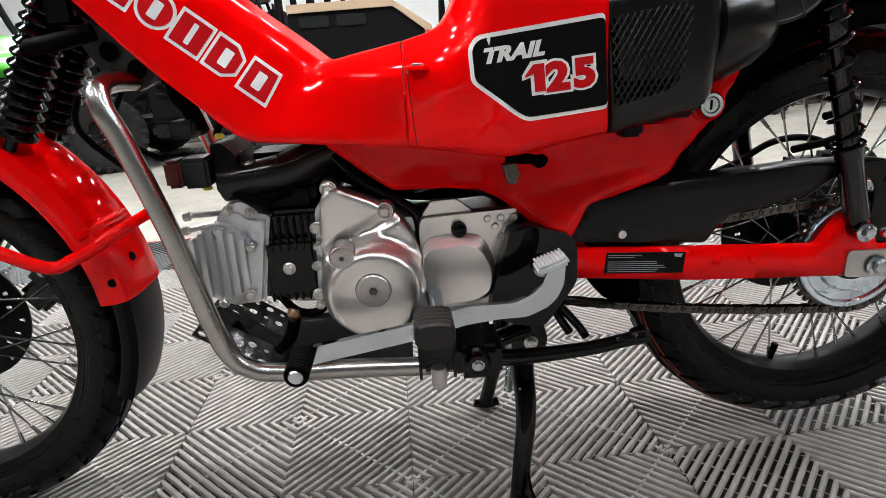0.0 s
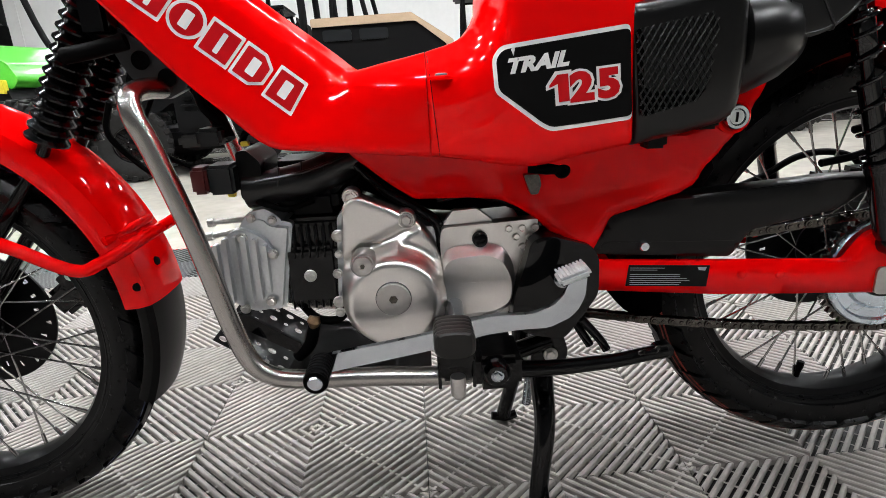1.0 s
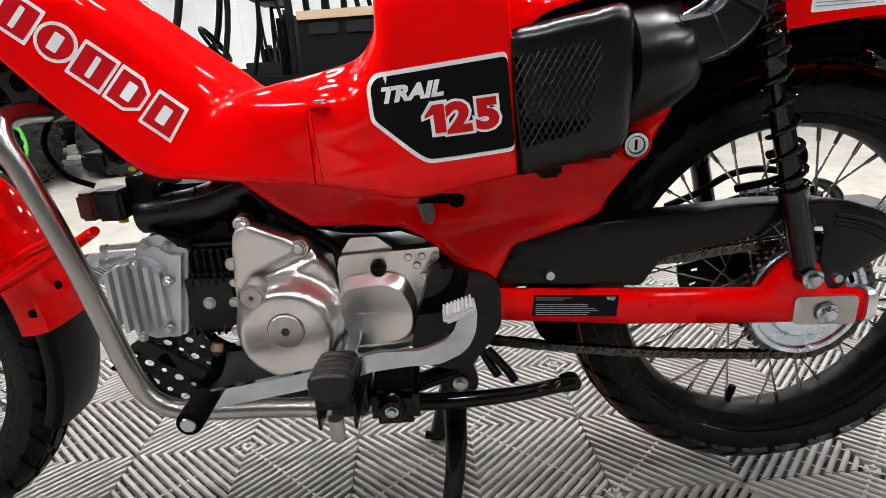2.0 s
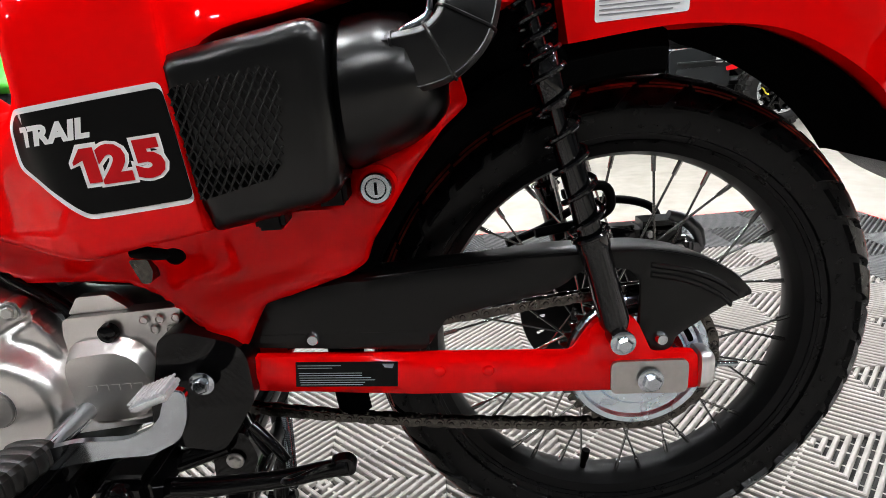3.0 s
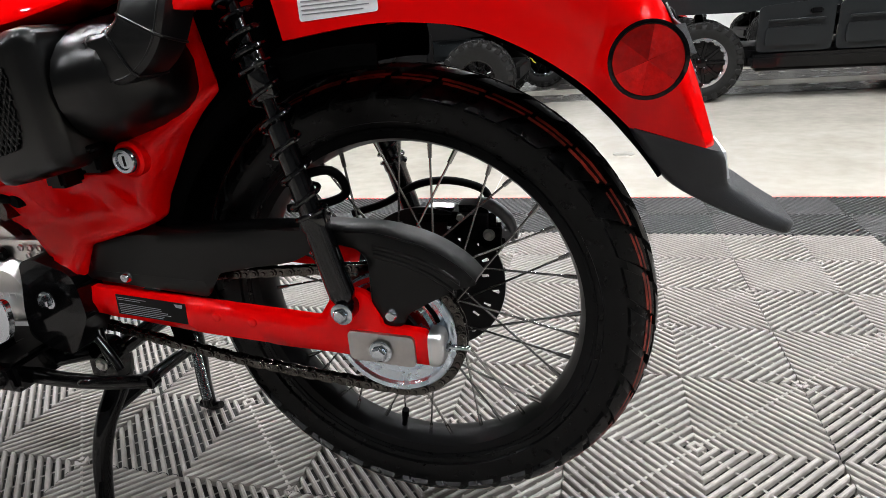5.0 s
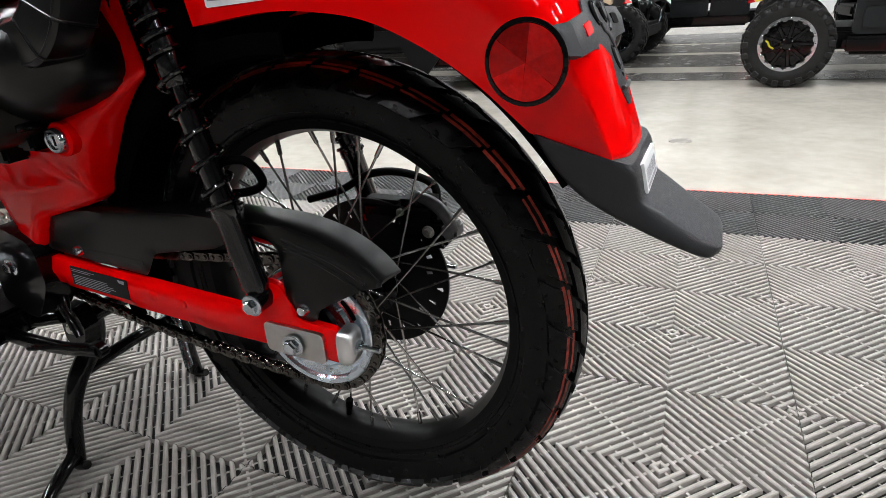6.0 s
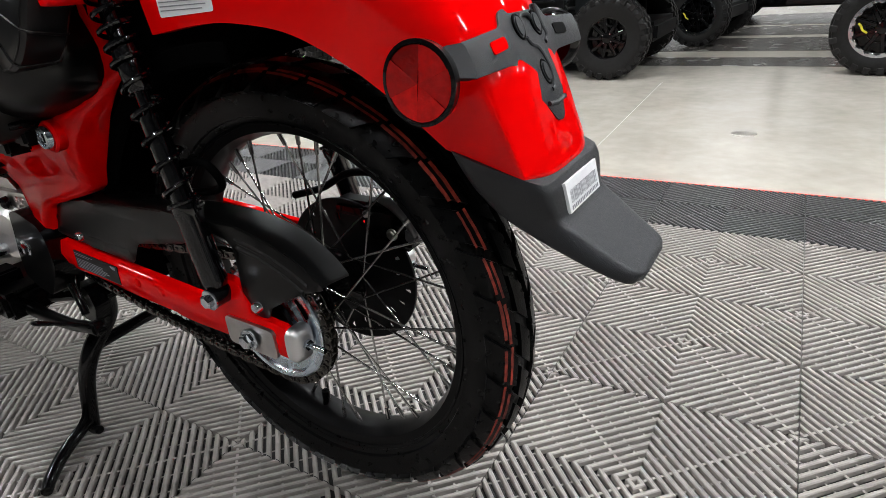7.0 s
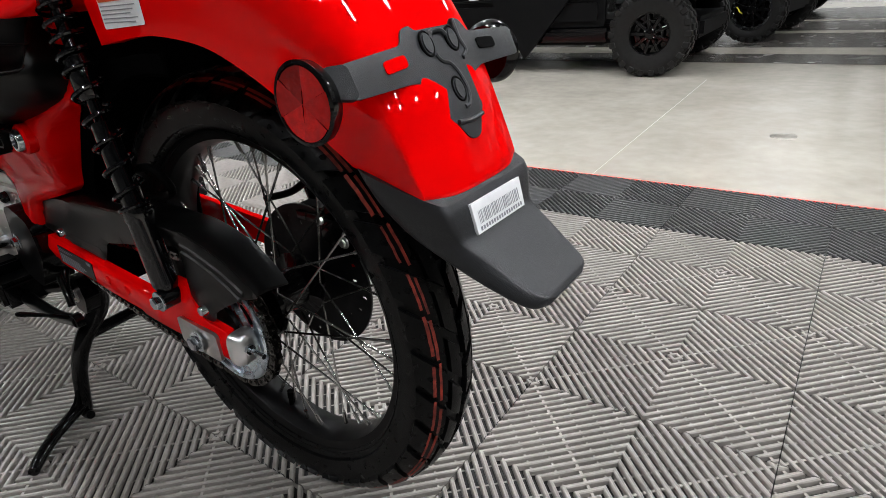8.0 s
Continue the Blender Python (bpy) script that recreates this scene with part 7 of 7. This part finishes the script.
    # cabin frame, seats, wheel
    for y in (0.10, W - 0.10):
        for line, k in (([(xf - r * 1.45, y, r * 2.7), (xf - r * 2.0, y, r * 3.9), (xf - r * 2.5, y + (0.05 if y < 0.5 else -0.05), r * 6.2)], 0.028),
                        ([(xr + r * 2.35, y, r * 1.9), (xr + r * 2.3, y, r * 4.0), (xr + r * 2.4, y, r * 6.2)], 0.03),
                        ([(xf - r * 2.9, y, r * 2.3), (xf - r * 3.3, y, r * 4.0), (xf - r * 3.4, y, r * 6.2)], 0.022),
                        ([(xf - r * 2.5, y, r * 6.2), (xr + r * 2.4, y, r * 6.2)], 0.028)):
            bm = bmesh.new()
            tube(bm, line, k, 10, 4 if len(line) > 2 else 1)
            part("cage_tube", bm, TUB, v, "black cab frame tube")
    bm = bmesh.new()
    box(bm, (xr + r * 1.9, 0.06, r * 6.2), (xf - r * 2.2, W - 0.06, r * 6.42), 0.03, 2)
    part("roof_panel", bm, TUB, v, "black moulded roof panel")
    for y in (0.38, W - 0.38):
        bm = bmesh.new()
        box(bm, (xr + r * 2.55, y - 0.22, r * 1.7), (xr + r * 4.1, y + 0.22, r * 2.15), 0.06, 3)
        part("seat_cushion", bm, SOFT_BLACK, v)
        bm = bmesh.new()
        box(bm, (xr + r * 2.3, y - 0.22, r * 2.1), (xr + r * 2.75, y + 0.22, r * 4.0), 0.06, 3)
        part("seat_back", bm, SOFT_BLACK, v)
    bm = bmesh.new()
    box(bm, (xf - r * 2.15, 0.14, r * 2.3), (xf - r * 1.5, W - 0.14, r * 3.15), 0.05, 2)
    part("dashboard", bm, SOFT_BLACK, v)
    bm = bmesh.new()
    m = Matrix.Translation((xf - r * 2.55, 0.40, r * 3.25)) @ pose(0, 0, 0, 0, -55, 0)
    ring_line = [m @ Vector((0.16 * cos(a), 0.16 * sin(a), 0)) for a in np.linspace(0, 2 * pi, 25)]
    tube(bm, ring_line, 0.015, 8, 1)
    tube(bm, [m @ Vector((0, 0, -0.25)), m @ Vector((0, 0, 0))], 0.025, 8, 1)
    for a in (0.0, 2.1, 4.2):
        tube(bm, [m @ Vector((0, 0, 0)), m @ Vector((0.155 * cos(a), 0.155 * sin(a), 0))], 0.012, 6, 1)
    part("steering_wheel", bm, SOFT_BLACK, v)
    if bed:
        bm = bmesh.new()
        box(bm, (xf - r * 2.30, 0.015, r * 1.95), (xf - r * 1.98, 0.022, r * 2.50), 0.003, 1, None)
        part("price_tag", bm, PAPER, v, "white paper tag")
    # cargo bed
    if bed:
        e = xr - 0.48
        bm = bmesh.new()
        relief(bm, fillet([(xr + 0.60, 1.105), (xr - 0.165, 1.115), (e, 0.90), (e, 0.60), (e + 0.055, 0.60), (e + 0.055, 0.875), (xr - 0.19, 1.055), (xr + 0.60, 1.045)], 0.015), 0.02, 0.16, 0.012, step=0)
        part("bed_side", bm, paint, v, "tan cargo bed rim")
        bm = bmesh.new()
        relief(bm, fillet([(xr + 0.60, 1.05), (xr - 0.19, 1.06), (e + 0.05, 0.88), (e + 0.05, 0.60), (xr + 0.60, 0.58)], 0.02), 0.045, 0.14, 0.015, step=0)
        box(bm, (e, 0.14, 0.58), (xr + 0.60, W - 0.05, 0.66), 0.02, 2)
        bed_wall = part("bed_body", bm, TUB, v, "black cargo bed wall")
        for x in (0.02, 0.30):
            bm = bmesh.new()
            relief(bm, fillet([(xr + x, 1.02), (xr + x + 0.22, 1.02), (xr + x + 0.22, 0.94), (xr + x, 0.94)], 0.02), 0.036, 0.05, 0.006, step=0)
            part("bed_recess", bm, SLATE, bed_wall)
        bm = bmesh.new()
        relief(bm, fillet([(e + 0.005, 0.86), (e + 0.05, 0.87), (e + 0.05, 0.68), (e + 0.005, 0.67)], 0.012), 0.008, 0.05, 0.008, step=0)
        part("tail_lamp", bm, LENS, v, "red tail lamp")
        bm = bmesh.new()
        relief(bm, fillet([(xr + 1.32, 0.62), (xr + 0.56, 0.60), (xr + 0.985, 0.10)], 0.02), 0.0, 0.03, 0.006, step=0)
        part("rock_guard", bm, TUB, v, "black triangular side guard")
    else:
        bm = bmesh.new()
        relief(bm, fillet([(xr - r * 1.1, r * 2.9), (xr + r * 2.2, r * 2.8), (xr + r * 2.2, r * 2.2), (xr + r * 0.9, r * 2.15), (xr - r * 0.9, r * 2.2)], 0.05), 0.05, W - 0.05, 0.03, step=0)
        part("rear_body", bm, paint, v, "dark rear bodywork")
    if graphics:
        for k in range(6):
            bm = bmesh.new()
            x = x1 - 0.12 + k * 0.075
            z = r * 2.05 - k * 0.004
            relief(bm, fillet([(x, z), (x + 0.055, z - 0.004), (x + 0.045, z - 0.06), (x - 0.012, z - 0.055)], 0.012), 0.028, 0.036, 0.001, step=0)
            part("body_graphic", bm, WHITE_VINYL, v, "white slanted graphic block")
            bm = bmesh.new()
            relief(bm, fillet([(x - 0.03, z + 0.09), (x + 0.03, z + 0.085), (x + 0.02, z + 0.055), (x - 0.04, z + 0.06)], 0.008), 0.028, 0.036, 0.001, step=0)
            part("body_graphic", bm, WHITE_VINYL, v, "white slanted graphic block")
        for x, z, m in ((x1 - 0.05, r * 1.72, RED_VINYL), (x1 + 0.03, r * 1.76, YELLOW)):
            bm = bmesh.new()
            relief(bm, fillet([(x, z), (x + 0.07, z + 0.02), (x + 0.09, z - 0.02), (x + 0.01, z - 0.03)], 0.008), 0.028, 0.036, 0.001, step=0)
            part("body_graphic", bm, m, v)
        bm = bmesh.new()
        relief(bm, fillet([(x1 - 0.1, r * 2.55), (xf - 0.1, r * 2.35), (xf + 0.05, r * 2.0), (xf - 0.3, r * 2.25), (x1 - 0.1, r * 2.3)], 0.03), 0.05, 0.4, 0.02, step=0)
        part("front_cowl", bm, RED, v, "red front cowl")
    return v


def turned_over(v):
    """The same vehicle with its near side on the other hand."""
    done = set()
    for o in v.children_recursive:
        o.location.y = -o.location.y
        if o.data.name not in done:
            done.add(o.data.name)
            o.data.transform(Matrix.Diagonal((1, -1, 1, 1)))
            o.data.flip_normals()
    return v


G = "parked utility vehicles"
tan = turned_over(side_by_side("utility_vehicle", "tan and black utility vehicle with a cargo bed on concrete", pose(-0.80, 3.92, -0.02, 0, 0, -177), (0.0, 2.05), 0.286, TAN, TUB, False, group=G))
for o in tan.children:  # the front wheels are left turned
    if o.location.x > 1.0 and o.name.startswith("wheel"):
        o.matrix_basis = o.matrix_basis @ pose(0, 0, 0, 0, 0, 24)
side_by_side("utility_vehicle", "slate grey and black utility vehicle with white graphics on concrete", pose(0.825, 4.27, -0.02, 0, 0, -6), (0.0, 1.66), 0.285, SLATE, SLATE, True, bed=False, graphics=True, group=G)
side_by_side("utility_vehicle", "lime green and black utility vehicle parked on concrete", pose(-5.15, 3.75, -0.02, 0, 0, -9), (0.0, 1.75), 0.335, GREEN, TUB, GREEN, bed=False, group=G)
far = side_by_side("utility_vehicle", "dark grey utility vehicle with bright wheel rings, parked behind others", pose(-5.0, 6.3, -0.02, 0, 0, 4), (0.0, 1.66), 0.285, SLATE, SLATE, True, bed=False, graphics=True, group=G, near=False)
for x, y, yaw in ((-2.2, 6.1, -4), (3.3, 6.3, -6), (3.6, 4.0, -6), (-7.4, 4.2, 3), (-3.6, 8.6, 3), (-0.6, 8.4, -3), (2.2, 8.7, 2)):
    copy_thing(far, pose(x, y, -0.02, 0, 0, yaw))

# ---------------------------------------------------------------- floor tiles
def tile_floor():
    yaw = 1.453
    base = Matrix.Translation((0.3731, 0.176, 0)) @ pose(0, 0, 0, 0, 0, yaw)
    bm = bmesh.new()
    i0, i1, j0, j1 = -17, 5, -15, 7
    # sheet below all tiles, coloured near black as painted gap shade
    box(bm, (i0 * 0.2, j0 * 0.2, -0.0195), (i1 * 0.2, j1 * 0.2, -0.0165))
    root = tagged(part("pavement_mat", bm, TILE_GAP_SHADE), "interlocking ribbed plastic floor tiles, grey with a charcoal border", "tile floor", kind="structure")
    root.name = "tile_floor"
    root.matrix_basis = base

    def tile_mesh(name, top, under):
        bm = bmesh.new()
        e = 0.1992

        def strip(a, b, half, z, drop):
            """A rounded rib between two mitred ends; a and b are (point, way along the end)."""
            rows = []
            for p, way in (a, b):
                rows.append([bm.verts.new((p[0] + way[0] * k * half, p[1] + way[1] * k * half, zz)) for k, zz in ((-1, z - drop), (-0.86, z - 0.0016), (-0.45, z), (0.45, z), (0.86, z - 0.0016), (1, z - drop))])
            for k in range(5):
                f = bm.faces.new((rows[0][k], rows[0][k + 1], rows[1][k + 1], rows[1][k]))
                f.material_index = 0
        for sx in (-1, 1):
            for sy in (-1, 1):
                for k in range(20):
                    c = 0.01 + 0.02 * k
                    h = 0.0058
                    if c < e:
                        strip(((sx * c, 0.0), (sx, 0)), ((0.0, sy * c), (0, sy)), h, 0.0, 0.009)
                    else:
                        strip(((sx * e, sy * (c - e)), (0, sy)), ((sx * (c - e), sy * e), (sx, 0)), h, 0.0, 0.009)
                for k in range(-3, 4):
                    o = 0.05 * k
                    a, b = (max(0.003, o), max(0.003, -o)), (min(e, e + o), min(e, e - o))
                    t = (0.0011, -0.0011) if k else (0.0016, -0.0016)
                    z = -0.0028 if k == 0 else -0.0055
                    q = [(a[0] + t[0], a[1] + t[1]), (a[0] - t[0], a[1] - t[1]), (b[0] - t[0], b[1] - t[1]), (b[0] + t[0], b[1] + t[1])]
                    f = bm.faces.new([bm.verts.new((sx * x, sy * y, z)) for x, y in q])
                    f.material_index = 0
        # sheet under the ribs; its near-black colour stands in for shade
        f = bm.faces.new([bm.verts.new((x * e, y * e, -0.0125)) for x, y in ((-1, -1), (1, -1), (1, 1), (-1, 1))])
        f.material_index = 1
        for ax in range(4):
            a, b = [((-1, -1), (1, -1), (1, 1), (-1, 1))[(ax + k) % 4] for k in (0, 1)]
            f = bm.faces.new([bm.verts.new((p[0] * e, p[1] * e, z)) for p, z in ((a, -0.0045), (b, -0.0045), (b, -0.016), (a, -0.016))])
            f.material_index = 0
        bmesh.ops.recalc_face_normals(bm, faces=bm.faces)
        for f in bm.faces:
            if f.normal.z < -0.1:
                f.normal_flip()
        me = bpy.data.meshes.new(name)
        bm.to_mesh(me)
        bm.free()
        me.materials.append(top)
        me.materials.append(under)
        return me
    grey, dark = tile_mesh("tile", TILE, TILE_GAP_SHADE), tile_mesh("border_tile", DARK_TILE, DARK_GAP_SHADE)
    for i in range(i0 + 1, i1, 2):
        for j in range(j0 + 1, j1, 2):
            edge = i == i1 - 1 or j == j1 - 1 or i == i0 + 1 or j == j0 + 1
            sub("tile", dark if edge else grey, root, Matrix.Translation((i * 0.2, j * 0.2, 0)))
    # sloped red edging
    for a, b, n in (((i0, j1), (i1, j1), (0, 1)), ((i1, j0), (i1, j1), (1, 0)), ((i0, j0), (i0, j1), (-1, 0)), ((i0, j0), (i1, j0), (0, -1))):
        bm = bmesh.new()
        p, q = Vector((a[0] * 0.2, a[1] * 0.2, 0)), Vector((b[0] * 0.2, b[1] * 0.2, 0))
        nn = Vector((n[0], n[1], 0))
        prof = [(0.001, -0.001), (0.008, -0.001), (0.030, -0.012), (0.030, -0.0195), (0.001, -0.0195)]
        add_rings(bm, [[v + nn * u + Vector((0, 0, z)) for u, z in prof] for v in (p, q)])
        part("edging_strip", bm, EDGE_RED, root, "bright red ramp edging")


tile_floor()
